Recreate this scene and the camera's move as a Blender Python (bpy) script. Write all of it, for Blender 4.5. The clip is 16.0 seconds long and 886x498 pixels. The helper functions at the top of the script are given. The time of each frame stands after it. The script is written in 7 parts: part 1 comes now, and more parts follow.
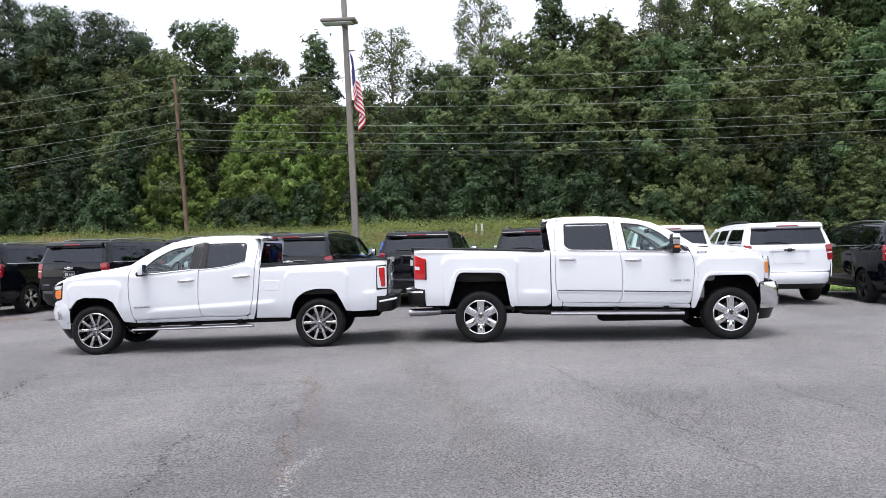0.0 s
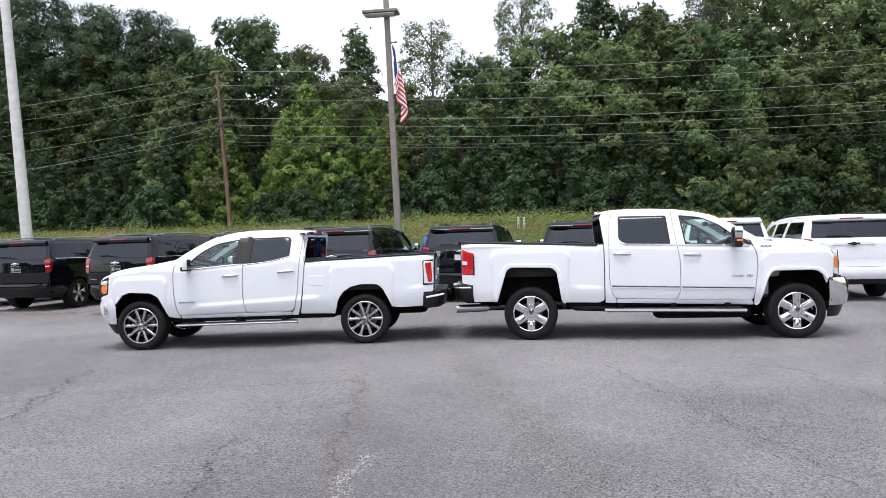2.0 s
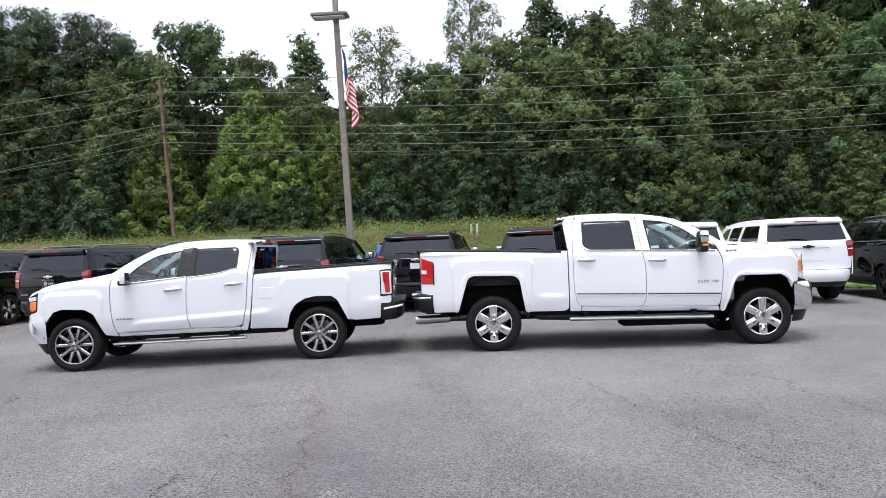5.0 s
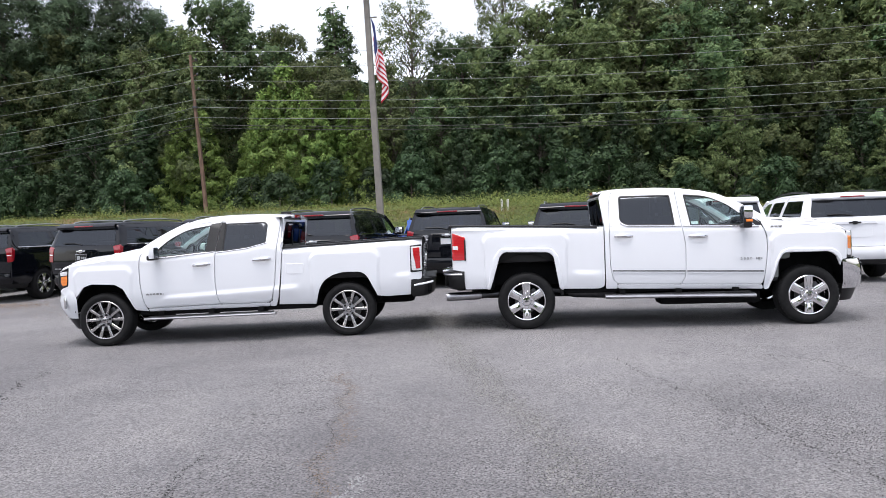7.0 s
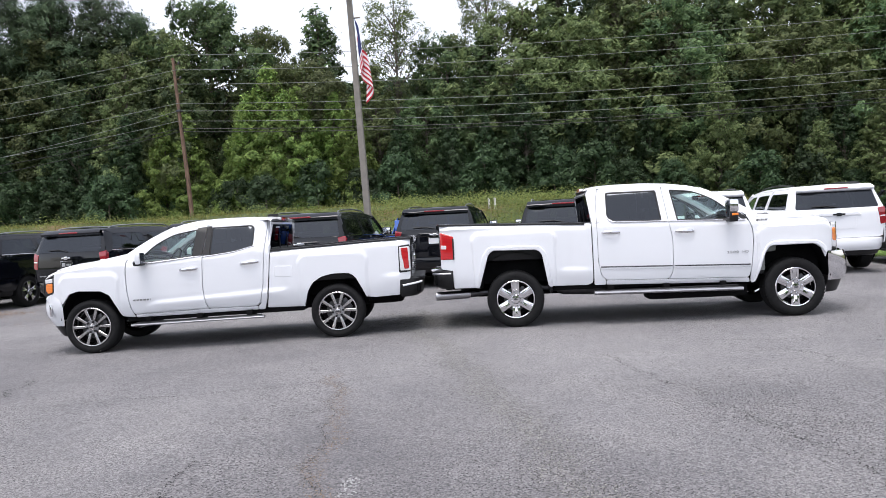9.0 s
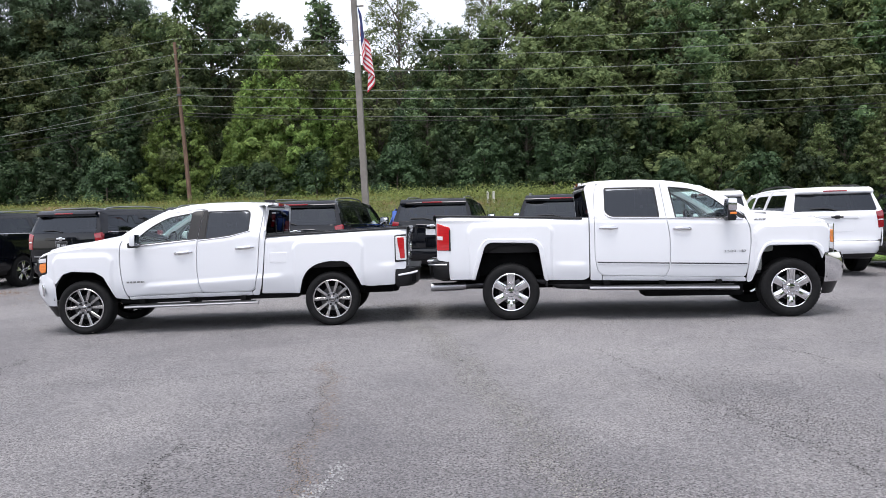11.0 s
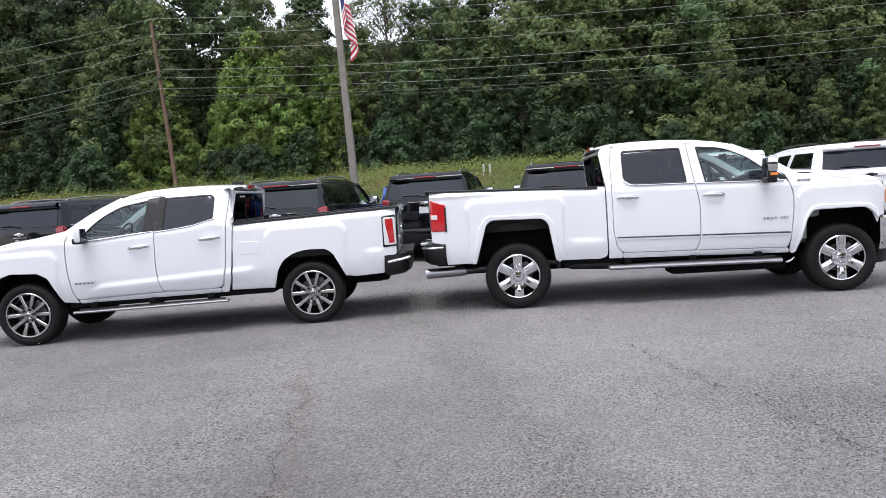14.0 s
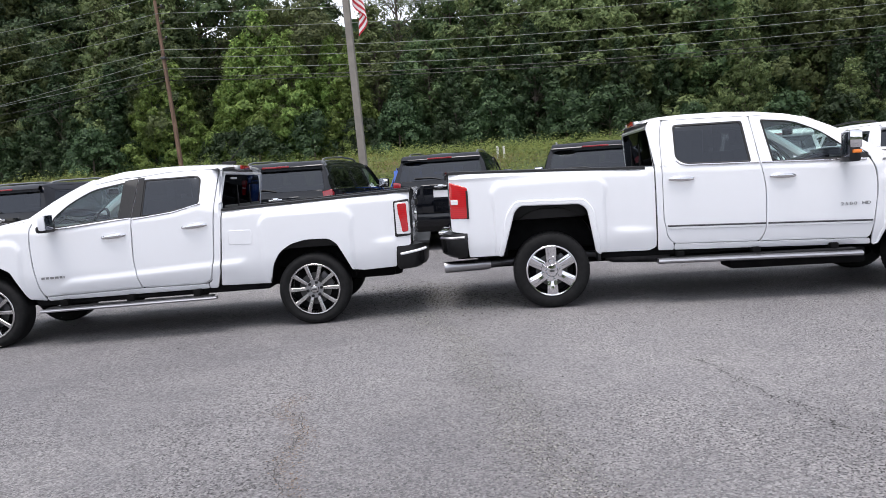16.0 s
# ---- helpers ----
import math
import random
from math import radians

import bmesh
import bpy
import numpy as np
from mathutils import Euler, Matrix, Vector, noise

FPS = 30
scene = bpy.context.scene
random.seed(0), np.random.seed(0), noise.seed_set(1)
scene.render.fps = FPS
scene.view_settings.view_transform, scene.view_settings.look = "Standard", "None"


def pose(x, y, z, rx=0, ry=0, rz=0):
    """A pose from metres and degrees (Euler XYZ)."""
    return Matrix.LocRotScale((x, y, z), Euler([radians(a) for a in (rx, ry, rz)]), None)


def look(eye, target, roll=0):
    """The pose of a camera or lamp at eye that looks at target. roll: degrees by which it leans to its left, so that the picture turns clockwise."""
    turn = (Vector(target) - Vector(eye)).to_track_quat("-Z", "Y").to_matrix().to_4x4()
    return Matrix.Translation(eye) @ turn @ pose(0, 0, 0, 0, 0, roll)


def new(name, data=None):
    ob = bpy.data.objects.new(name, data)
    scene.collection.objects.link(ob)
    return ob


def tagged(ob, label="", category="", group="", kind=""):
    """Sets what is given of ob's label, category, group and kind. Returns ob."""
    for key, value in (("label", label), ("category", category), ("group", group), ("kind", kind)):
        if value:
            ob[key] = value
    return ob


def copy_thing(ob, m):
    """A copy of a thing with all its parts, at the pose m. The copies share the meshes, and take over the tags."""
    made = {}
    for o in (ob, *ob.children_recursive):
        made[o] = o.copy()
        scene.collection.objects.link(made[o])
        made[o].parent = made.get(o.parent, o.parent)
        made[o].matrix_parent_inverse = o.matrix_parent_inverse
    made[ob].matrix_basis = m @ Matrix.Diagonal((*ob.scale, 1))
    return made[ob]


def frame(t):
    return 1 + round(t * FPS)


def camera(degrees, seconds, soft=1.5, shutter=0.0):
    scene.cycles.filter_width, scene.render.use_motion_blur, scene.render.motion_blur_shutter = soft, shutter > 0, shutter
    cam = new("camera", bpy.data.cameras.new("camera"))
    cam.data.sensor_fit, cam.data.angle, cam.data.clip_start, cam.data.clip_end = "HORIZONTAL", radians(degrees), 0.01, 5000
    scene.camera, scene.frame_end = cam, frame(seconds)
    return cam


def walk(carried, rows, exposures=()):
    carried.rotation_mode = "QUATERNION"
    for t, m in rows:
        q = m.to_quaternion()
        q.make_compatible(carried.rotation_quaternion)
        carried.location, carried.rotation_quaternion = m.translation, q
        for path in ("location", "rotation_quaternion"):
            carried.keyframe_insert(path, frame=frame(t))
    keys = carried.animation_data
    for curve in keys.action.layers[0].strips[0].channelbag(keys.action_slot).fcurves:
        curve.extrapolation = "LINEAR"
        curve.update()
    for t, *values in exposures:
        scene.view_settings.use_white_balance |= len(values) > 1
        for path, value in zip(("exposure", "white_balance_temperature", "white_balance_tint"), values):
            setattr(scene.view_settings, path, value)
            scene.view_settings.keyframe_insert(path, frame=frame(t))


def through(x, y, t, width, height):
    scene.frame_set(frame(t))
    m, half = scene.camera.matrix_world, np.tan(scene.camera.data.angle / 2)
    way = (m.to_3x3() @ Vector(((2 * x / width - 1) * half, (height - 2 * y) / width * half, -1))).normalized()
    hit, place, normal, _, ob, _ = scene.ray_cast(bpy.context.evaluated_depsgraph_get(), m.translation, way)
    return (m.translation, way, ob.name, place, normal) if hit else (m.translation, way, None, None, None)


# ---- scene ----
cam = camera(63.0, 16.0, 0.5)
PATH = [
    (0, (0.288, -11.605, 1.538), (0.138, -9.611, 1.534), -1.3),
    (0.5, (0.238, -11.447, 1.546), (0.045, -9.456, 1.508), -2.7),
    (1, (0.214, -11.293, 1.557), (-0.015, -9.306, 1.535), -3.3),
    (1.5, (0.193, -11.267, 1.546), (-0.055, -9.282, 1.52), -1.7),
    (2, (0.109, -11.252, 1.543), (-0.148, -9.268, 1.525), -1.4),
    (2.5, (0.023, -11.22, 1.545), (-0.188, -9.232, 1.528), -1.2),
    (3, (-0.04, -11.218, 1.55), (-0.148, -9.221, 1.555), -0.9),
    (3.5, (-0.094, -11.196, 1.527), (-0.145, -9.196, 1.525), -1.4),
    (4, (-0.062, -11.068, 1.543), (-0.147, -9.07, 1.527), -1.8),
    (4.2, (-0.035, -10.97, 1.551), (-0.151, -8.973, 1.556), -2.3),
    (6.3, (-0.155, -10.655, 1.551), (-0.278, -8.659, 1.525), -1.9),
    (6.5, (-0.159, -10.622, 1.547), (-0.307, -8.628, 1.514), -1.8),
    (7, (-0.114, -10.491, 1.552), (-0.318, -8.502, 1.486), -2.0),
    (7.5, (-0.053, -10.432, 1.554), (-0.266, -8.444, 1.488), -1.7),
    (8, (-0.034, -10.386, 1.566), (-0.259, -8.399, 1.516), -1.3),
    (8.5, (-0.045, -10.411, 1.551), (-0.243, -8.421, 1.503), -2.1),
    (9, (-0.118, -10.484, 1.553), (-0.289, -8.493, 1.484), -3.1),
    (9.2, (-0.149, -10.522, 1.552), (-0.309, -8.53, 1.476), -2.8),
    (11.3, (-0.08, -10.397, 1.518), (-0.247, -8.406, 1.424), -1.4),
    (11.5, (-0.048, -10.355, 1.532), (-0.223, -8.366, 1.418), -1.6),
    (12, (-0.084, -10.165, 1.529), (-0.305, -8.182, 1.382), -2.4),
    (12.5, (-0.144, -9.942, 1.52), (-0.289, -7.953, 1.374), -2.9),
    (13, (-0.099, -9.561, 1.516), (-0.204, -7.569, 1.373), -1.5),
    (13.5, (-0.111, -9.334, 1.526), (-0.317, -7.353, 1.341), -2.0),
    (14, (-0.192, -9.057, 1.52), (-0.353, -7.069, 1.364), -3.9),
    (14.5, (-0.225, -8.689, 1.498), (-0.383, -6.704, 1.304), -3.4),
    (15, (-0.272, -8.417, 1.522), (-0.623, -6.455, 1.354), -2.1),
    (15.5, (-0.311, -8.089, 1.491), (-0.623, -6.123, 1.306), -2.5),
    (16, (-0.415, -7.833, 1.495), (-0.605, -5.852, 1.297), -3.9),
]
walk(cam, [(t, look(eye, target, roll)) for t, eye, target, roll in PATH],
     exposures=[(0, 0.70, 6400, 13), (9, 0.72, 6400, 13), (12, 0.69, 6420, 13), (16, 0.64, 6440, 13)])
# ---- world, sun, exposure ----
world = bpy.data.worlds.new("overcast_sky")
scene.world = world
world.use_nodes = True
wn = world.node_tree.nodes
wl = world.node_tree.links
sky = wn.new("ShaderNodeTexSky")
sky.sky_type = "NISHITA"
sky.sun_disc = False
sky.sun_elevation = radians(72)
sky.sun_rotation = radians(203)
sky.air_density, sky.dust_density, sky.ozone_density = 1.0, 1.2, 1.0
cloud_white = wn.new("ShaderNodeHueSaturation")
cloud_white.inputs["Saturation"].default_value = 0.30
cloud_white.inputs["Value"].default_value = 1.45
wl.new(sky.outputs[0], cloud_white.inputs["Color"])
wl.new(cloud_white.outputs[0], wn["Background"].inputs["Color"])
wn["Background"].inputs["Strength"].default_value = 0.13
sun = new("sun", bpy.data.lights.new("sun", "SUN"))
sun.data.energy, sun.data.angle, sun.data.color = 2.5, radians(38), (1.0, 0.97, 0.93)
sun.matrix_world = look((-3, -7, 40), (0, 0, 0))

# ---- materials ----


def material(name):
    m = bpy.data.materials.new(name)
    m.use_nodes = True
    return m, m.node_tree.nodes, m.node_tree.links, m.node_tree.nodes["Principled BSDF"]


def ramp(n, a, b, pa=0.0, pb=1.0):
    r = n.new("ShaderNodeValToRGB")
    r.color_ramp.elements[0].color, r.color_ramp.elements[1].color = (*a, 1), (*b, 1)
    r.color_ramp.elements[0].position, r.color_ramp.elements[1].position = pa, pb
    return r


def grain(n, l, scale, detail=4.0, vector=None):
    t = n.new("ShaderNodeTexNoise")
    t.inputs["Scale"].default_value, t.inputs["Detail"].default_value = scale, detail
    if vector:
        l.new(vector, t.inputs["Vector"])
    return t


def plain(name, colour, rough=0.5, metal=0.0, coat=0.0, vary=0.15, scale=9.0, bump=0.0, spec=0.5):
    """A surface of one colour with fine and broad variation of tone and gloss."""
    m, n, l, p = material(name)
    tc = n.new("ShaderNodeTexCoord").outputs["Object"]
    a = grain(n, l, scale, 5, tc)
    r = ramp(n, [c * (1 - vary) for c in colour], [min(1, c * (1 + vary)) for c in colour], 0.3, 0.7)
    l.new(a.outputs["Fac"], r.inputs["Fac"])
    l.new(r.outputs[0], p.inputs["Base Color"])
    b = grain(n, l, scale * 7, 3, tc)
    mr = n.new("ShaderNodeMapRange")
    mr.inputs["To Min"].default_value, mr.inputs["To Max"].default_value = rough * 0.85, min(1, rough * 1.15)
    l.new(b.outputs["Fac"], mr.inputs["Value"])
    l.new(mr.outputs[0], p.inputs["Roughness"])
    p.inputs["Metallic"].default_value = metal
    p.inputs["Coat Weight"].default_value = coat
    p.inputs["Coat Roughness"].default_value = 0.03
    p.inputs["Specular IOR Level"].default_value = spec
    if bump:
        bp = n.new("ShaderNodeBump")
        bp.inputs["Strength"].default_value, bp.inputs["Distance"].default_value = 0.6, bump
        l.new(b.outputs["Fac"], bp.inputs["Height"])
        l.new(bp.outputs[0], p.inputs["Normal"])
    return m


def pane_glass(name, tint, rough=0.0, gloss=0.93, base=0.070):
    """Window glass: clear or tinted body with a mirror-like face."""
    m, n, l, p = material(name)
    n.remove(p)
    tr = n.new("ShaderNodeBsdfTransparent")
    tr.inputs[0].default_value = (*tint, 1)
    gl = n.new("ShaderNodeBsdfGlossy")
    gl.inputs["Roughness"].default_value = rough + 0.01
    gl.inputs["Color"].default_value = (0.80, 0.86, 0.95, 1)
    lw = n.new("ShaderNodeLayerWeight")
    pw = n.new("ShaderNodeMath")
    pw.operation = "POWER"
    pw.inputs[1].default_value = 5.0
    l.new(lw.outputs["Facing"], pw.inputs[0])
    fr = n.new("ShaderNodeMath")
    fr.operation = "MULTIPLY_ADD"
    fr.inputs[1].default_value, fr.inputs[2].default_value = gloss, base
    l.new(pw.outputs[0], fr.inputs[0])
    lw.inputs["Blend"].default_value = 0.5
    mx = n.new("ShaderNodeMixShader")
    l.new(fr.outputs[0], mx.inputs[0])
    l.new(tr.outputs[0], mx.inputs[1])
    l.new(gl.outputs[0], mx.inputs[2])
    l.new(mx.outputs[0], n["Material Output"].inputs[0])
    return m


def lamp_lens(name, colour, depth=0.82):
    """Moulded lamp plastic with fine ribs."""
    m, n, l, p = material(name)
    tc = n.new("ShaderNodeTexCoord").outputs["Object"]
    w = n.new("ShaderNodeTexWave")
    w.bands_direction = "Z"
    w.inputs["Scale"].default_value = 14
    w.inputs["Distortion"].default_value = 0.4
    l.new(tc, w.inputs["Vector"])
    r = ramp(n, [c * depth for c in colour], colour)
    l.new(w.outputs["Fac"], r.inputs["Fac"])
    l.new(r.outputs[0], p.inputs["Base Color"])
    p.inputs["Roughness"].default_value = 0.12
    p.inputs["Coat Weight"].default_value = 1.0
    return m


def asphalt_material():
    m, n, l, p = material("worn_asphalt")
    tc = n.new("ShaderNodeTexCoord").outputs["Object"]

    def times(a, b, f):
        x = n.new("ShaderNodeMix")
        x.data_type, x.blend_type = "RGBA", "MULTIPLY"
        x.inputs[0].default_value = f
        l.new(a, x.inputs[6])
        l.new(b, x.inputs[7])
        return x.outputs[2]

    big = grain(n, l, 0.20, 5, tc)
    r1 = ramp(n, (0.178, 0.173, 0.183), (0.278, 0.271, 0.278), 0.36, 0.66)
    l.new(big.outputs["Fac"], r1.inputs["Fac"])
    patch = grain(n, l, 1.1, 7, tc)
    patch.inputs["Roughness"].default_value = 0.65
    r2 = ramp(n, (0.82, 0.82, 0.84), (1.08, 1.07, 1.06), 0.34, 0.66)
    l.new(patch.outputs["Fac"], r2.inputs["Fac"])
    col = times(r1.outputs[0], r2.outputs[0], 0.8)
    chips = n.new("ShaderNodeTexVoronoi")
    chips.inputs["Scale"].default_value = 80
    l.new(tc, chips.inputs["Vector"])
    r3 = ramp(n, (0.42, 0.42, 0.43), (1.52, 1.50, 1.46), 0.1, 0.9)
    l.new(chips.outputs["Color"], r3.inputs["Fac"])
    col = times(col, r3.outputs[0], 0.75)
    pits = grain(n, l, 58, 4, tc)
    pits.inputs["Roughness"].default_value = 0.62
    r4 = ramp(n, (0.09, 0.09, 0.10), (1.14, 1.14, 1.14), 0.385, 0.47)
    l.new(pits.outputs["Fac"], r4.inputs["Fac"])
    mask = grain(n, l, 0.55, 4, tc)
    r5 = ramp(n, (0.30, 0.30, 0.30), (1, 1, 1), 0.40, 0.60)
    l.new(mask.outputs["Fac"], r5.inputs["Fac"])
    x = n.new("ShaderNodeMix")
    x.data_type, x.blend_type = "RGBA", "MULTIPLY"
    l.new(r5.outputs[0], x.inputs[0])
    l.new(col, x.inputs[6])
    l.new(r4.outputs[0], x.inputs[7])
    l.new(x.outputs[2], p.inputs["Base Color"])
    r6 = ramp(n, (0.6, 0.6, 0.6), (0.9, 0.9, 0.9))
    l.new(pits.outputs["Fac"], r6.inputs["Fac"])
    l.new(r6.outputs[0], p.inputs["Roughness"])
    b1 = n.new("ShaderNodeBump")
    b1.inputs["Strength"].default_value, b1.inputs["Distance"].default_value = 1.0, 0.010
    l.new(chips.outputs["Distance"], b1.inputs["Height"])
    b2 = n.new("ShaderNodeBump")
    b2.inputs["Strength"].default_value, b2.inputs["Distance"].default_value = 1.0, 0.032
    l.new(pits.outputs["Fac"], b2.inputs["Height"])
    l.new(b1.outputs[0], b2.inputs["Normal"])
    l.new(b2.outputs[0], p.inputs["Normal"])
    return m


def soil_material():
    m, n, l, p = material("grassy_soil")
    tc = n.new("ShaderNodeTexCoord").outputs["Object"]
    a = grain(n, l, 0.22, 5, tc)
    b = grain(n, l, 6, 6, tc)
    r = ramp(n, (0.055, 0.078, 0.020), (0.17, 0.095, 0.05), 0.56, 0.70)
    l.new(a.outputs["Fac"], r.inputs["Fac"])
    r2 = ramp(n, (0.5, 0.5, 0.5), (1.3, 1.3, 1.2))
    l.new(b.outputs["Fac"], r2.inputs["Fac"])
    m1 = n.new("ShaderNodeMix")
    m1.data_type, m1.blend_type = "RGBA", "MULTIPLY"
    m1.inputs[0].default_value = 1.0
    l.new(r.outputs[0], m1.inputs[6])
    l.new(r2.outputs[0], m1.inputs[7])
    l.new(m1.outputs[2], p.inputs["Base Color"])
    p.inputs["Roughness"].default_value = 0.95
    bp = n.new("ShaderNodeBump")
    bp.inputs["Distance"].default_value = 0.08
    l.new(b.outputs["Fac"], bp.inputs["Height"])
    l.new(bp.outputs[0], p.inputs["Normal"])
    return m


def leaf_material(name, dark, light, through=0.25):
    m, n, l, p = material(name)
    g = n.new("ShaderNodeNewGeometry")
    r = ramp(n, dark, light, 0.0, 1.0)
    l.new(g.outputs["Random Per Island"], r.inputs["Fac"])
    oi = n.new("ShaderNodeObjectInfo")
    hs = n.new("ShaderNodeHueSaturation")
    mr = n.new("ShaderNodeMapRange")
    mr.inputs["To Min"].default_value, mr.inputs["To Max"].default_value = 0.60, 1.42
    l.new(oi.outputs["Random"], mr.inputs["Value"])
    l.new(mr.outputs[0], hs.inputs["Value"])
    mh = n.new("ShaderNodeMapRange")
    mh.inputs["To Min"].default_value, mh.inputs["To Max"].default_value = 0.487, 0.514
    l.new(oi.outputs["Random"], mh.inputs["Value"])
    l.new(mh.outputs[0], hs.inputs["Hue"])
    l.new(r.outputs[0], hs.inputs["Color"])
    l.new(hs.outputs[0], p.inputs["Base Color"])
    p.inputs["Roughness"].default_value = 0.6
    p.inputs["Specular IOR Level"].default_value = 0.18
    t = n.new("ShaderNodeBsdfTranslucent")
    l.new(hs.outputs[0], t.inputs[0])
    mx = n.new("ShaderNodeMixShader")
    mx.inputs[0].default_value = through
    l.new(p.outputs[0], mx.inputs[1])
    l.new(t.outputs[0], mx.inputs[2])
    l.new(mx.outputs[0], n["Material Output"].inputs[0])
    return m


def bark_material(name, a, b, scale=6.0):
    m, n, l, p = material(name)
    tc = n.new("ShaderNodeTexCoord").outputs["Object"]
    mp = n.new("ShaderNodeMapping")
    mp.inputs["Scale"].default_value = (1, 1, 0.15)
    l.new(tc, mp.inputs["Vector"])
    t = grain(n, l, scale, 7, mp.outputs[0])
    r = ramp(n, a, b, 0.3, 0.7)
    l.new(t.outputs["Fac"], r.inputs["Fac"])
    l.new(r.outputs[0], p.inputs["Base Color"])
    p.inputs["Roughness"].default_value = 0.9
    bp = n.new("ShaderNodeBump")
    bp.inputs["Distance"].default_value = 0.02
    l.new(t.outputs["Fac"], bp.inputs["Height"])
    l.new(bp.outputs[0], p.inputs["Normal"])
    return m


ASPHALT = asphalt_material()
SOIL = soil_material()
WHITE = plain("white_car_paint", (0.73, 0.74, 0.77), 0.30, 0, 1.0, 0.006, 0.7, 0, 0.0)
BLACK = plain("black_car_paint", (0.0026, 0.0032, 0.0058), 0.25, 0, 1.0, 0.2, 1, 0, 0.0)
GREY = plain("dark_grey_car_paint", (0.0050, 0.0058, 0.0085), 0.25, 0, 1.0, 0.2, 1, 0, 0.0)
BLUE = plain("blue_car_paint", (0.02, 0.09, 0.42), 0.25, 0, 1.0, 0.1, 3)
CHROME = plain("chrome", (0.70, 0.70, 0.72), 0.05, 1.0, 0, 0.03, 6)
# low metal colour stands in for the dark things the door mirrors reflect
MIRROR = plain("dark_reflection_mirror_glass", (0.16, 0.17, 0.19), 0.05, 1.0, 0, 0.05, 4)
SATIN = plain("satin_aluminium", (0.40, 0.40, 0.42), 0.34, 1.0, 0, 0.08, 8)
RUBBER = plain("tyre_rubber", (0.0085, 0.0085, 0.009), 0.7, 0, 0, 0.3, 20, 0.001, 0.2)
TRIM = plain("black_plastic", (0.0075, 0.0075, 0.0085), 0.45, 0, 0, 0.25, 30, 0.0004, 0.35)
UNDER = plain("dark_underbody", (0.005, 0.005, 0.0055), 0.9, 0, 0, 0.4, 8, 0.002, 0.1)
CAST = plain("dark_cast_metal", (0.07, 0.07, 0.075), 0.45, 0.9, 0, 0.3, 12)
MACHINED = plain("machined_alloy", (0.50, 0.49, 0.49), 0.26, 1.0, 0, 0.06, 10)
DISC = plain("brake_steel", (0.07, 0.07, 0.07), 0.5, 0.6, 0, 0.2, 14)
LEATHER = plain("black_leather", (0.05, 0.052, 0.05), 0.5, 0, 0, 0.25, 25, 0.001)
LINER = plain("grey_headliner", (0.38, 0.38, 0.37), 0.9, 0, 0, 0.1, 25, 0.0005)
RED = lamp_lens("red_lamp_lens", (0.50, 0.008, 0.014))
DULLRED = lamp_lens("dark_red_lamp_lens", (0.26, 0.005, 0.012))
AMBER = lamp_lens("amber_lamp_lens", (0.85, 0.22, 0.02))
CLEAR = lamp_lens("clear_lamp_lens", (0.72, 0.72, 0.74), 0.9)
GLASS = pane_glass("side_window_glass", (0.72, 0.85, 0.80))
BADGE = plain("grey_badge_metal", (0.26, 0.26, 0.27), 0.35, 0.7, 0, 0.1, 20)
CABIN = plain("grey_cabin_plastic", (0.20, 0.21, 0.20), 0.6, 0, 0, 0.1, 20, 0.0004)
SMOKE = pane_glass("privacy_glass", (0.035, 0.037, 0.04))
BACKGLASS = pane_glass("dull_tinted_glass", (0.010, 0.011, 0.012), 0.02, 0.22, 0.022)
WIRE = plain("weathered_cable", (0.17, 0.18, 0.17), 0.6, 0.2, 0, 0.1, 2)
WOODPOLE = bark_material("weathered_pole_wood", (0.07, 0.045, 0.034), (0.21, 0.13, 0.09), 9)
POLEMETAL = plain("bronze_painted_steel", (0.21, 0.19, 0.165), 0.55, 0.2, 0, 0.12, 6)
PALEPOLE = plain("pale_galvanised_steel", (0.56, 0.55, 0.53), 0.55, 0.3, 0, 0.1, 5)
BARK = bark_material("tree_bark", (0.05, 0.042, 0.034), (0.16, 0.135, 0.11))
LEAF_A = leaf_material("deep_green_leaves", (0.034, 0.064, 0.029), (0.110, 0.158, 0.062), 0.28)
# darker copy of LEAF_A: the shade low in the wood is put into its colour
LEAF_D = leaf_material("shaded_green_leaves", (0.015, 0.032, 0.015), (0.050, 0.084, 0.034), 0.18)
LEAF_B = leaf_material("fresh_green_leaves", (0.086, 0.150, 0.038), (0.240, 0.330, 0.088), 0.36)
LEAF_C = leaf_material("olive_leaves", (0.060, 0.087, 0.036), (0.170, 0.206, 0.082), 0.32)
NEEDLE = leaf_material("pine_needles", (0.028, 0.046, 0.025), (0.074, 0.104, 0.054), 0.18)
WEED = leaf_material("broad_weed_leaves", (0.075, 0.112, 0.026), (0.205, 0.245, 0.070), 0.32)
GRASS = leaf_material("rough_grass_blades", (0.080, 0.105, 0.026), (0.27, 0.25, 0.085), 0.3)

# ---- mesh tools ----


def finish(bm, name, mat, smooth=35):
    bmesh.ops.remove_doubles(bm, verts=bm.verts, dist=1e-5)
    bmesh.ops.recalc_face_normals(bm, faces=bm.faces)
    me = bpy.data.meshes.new(name)
    bm.to_mesh(me)
    bm.free()
    me.materials.append(mat)
    if smooth:
        me.polygons.foreach_set("use_smooth", [True] * len(me.polygons))
        me.set_sharp_from_angle(angle=radians(smooth))
    return me


def part(name, bm, mat, parent=None, label="", smooth=35, m=None):
    """Links a bmesh as one mesh object under a thing or a part."""
    ob = new(name, finish(bm, name, mat, smooth))
    if parent:
        ob.parent = parent
    if m is not None:
        ob.matrix_basis = m
    if label:
        tagged(ob, label)
    return ob


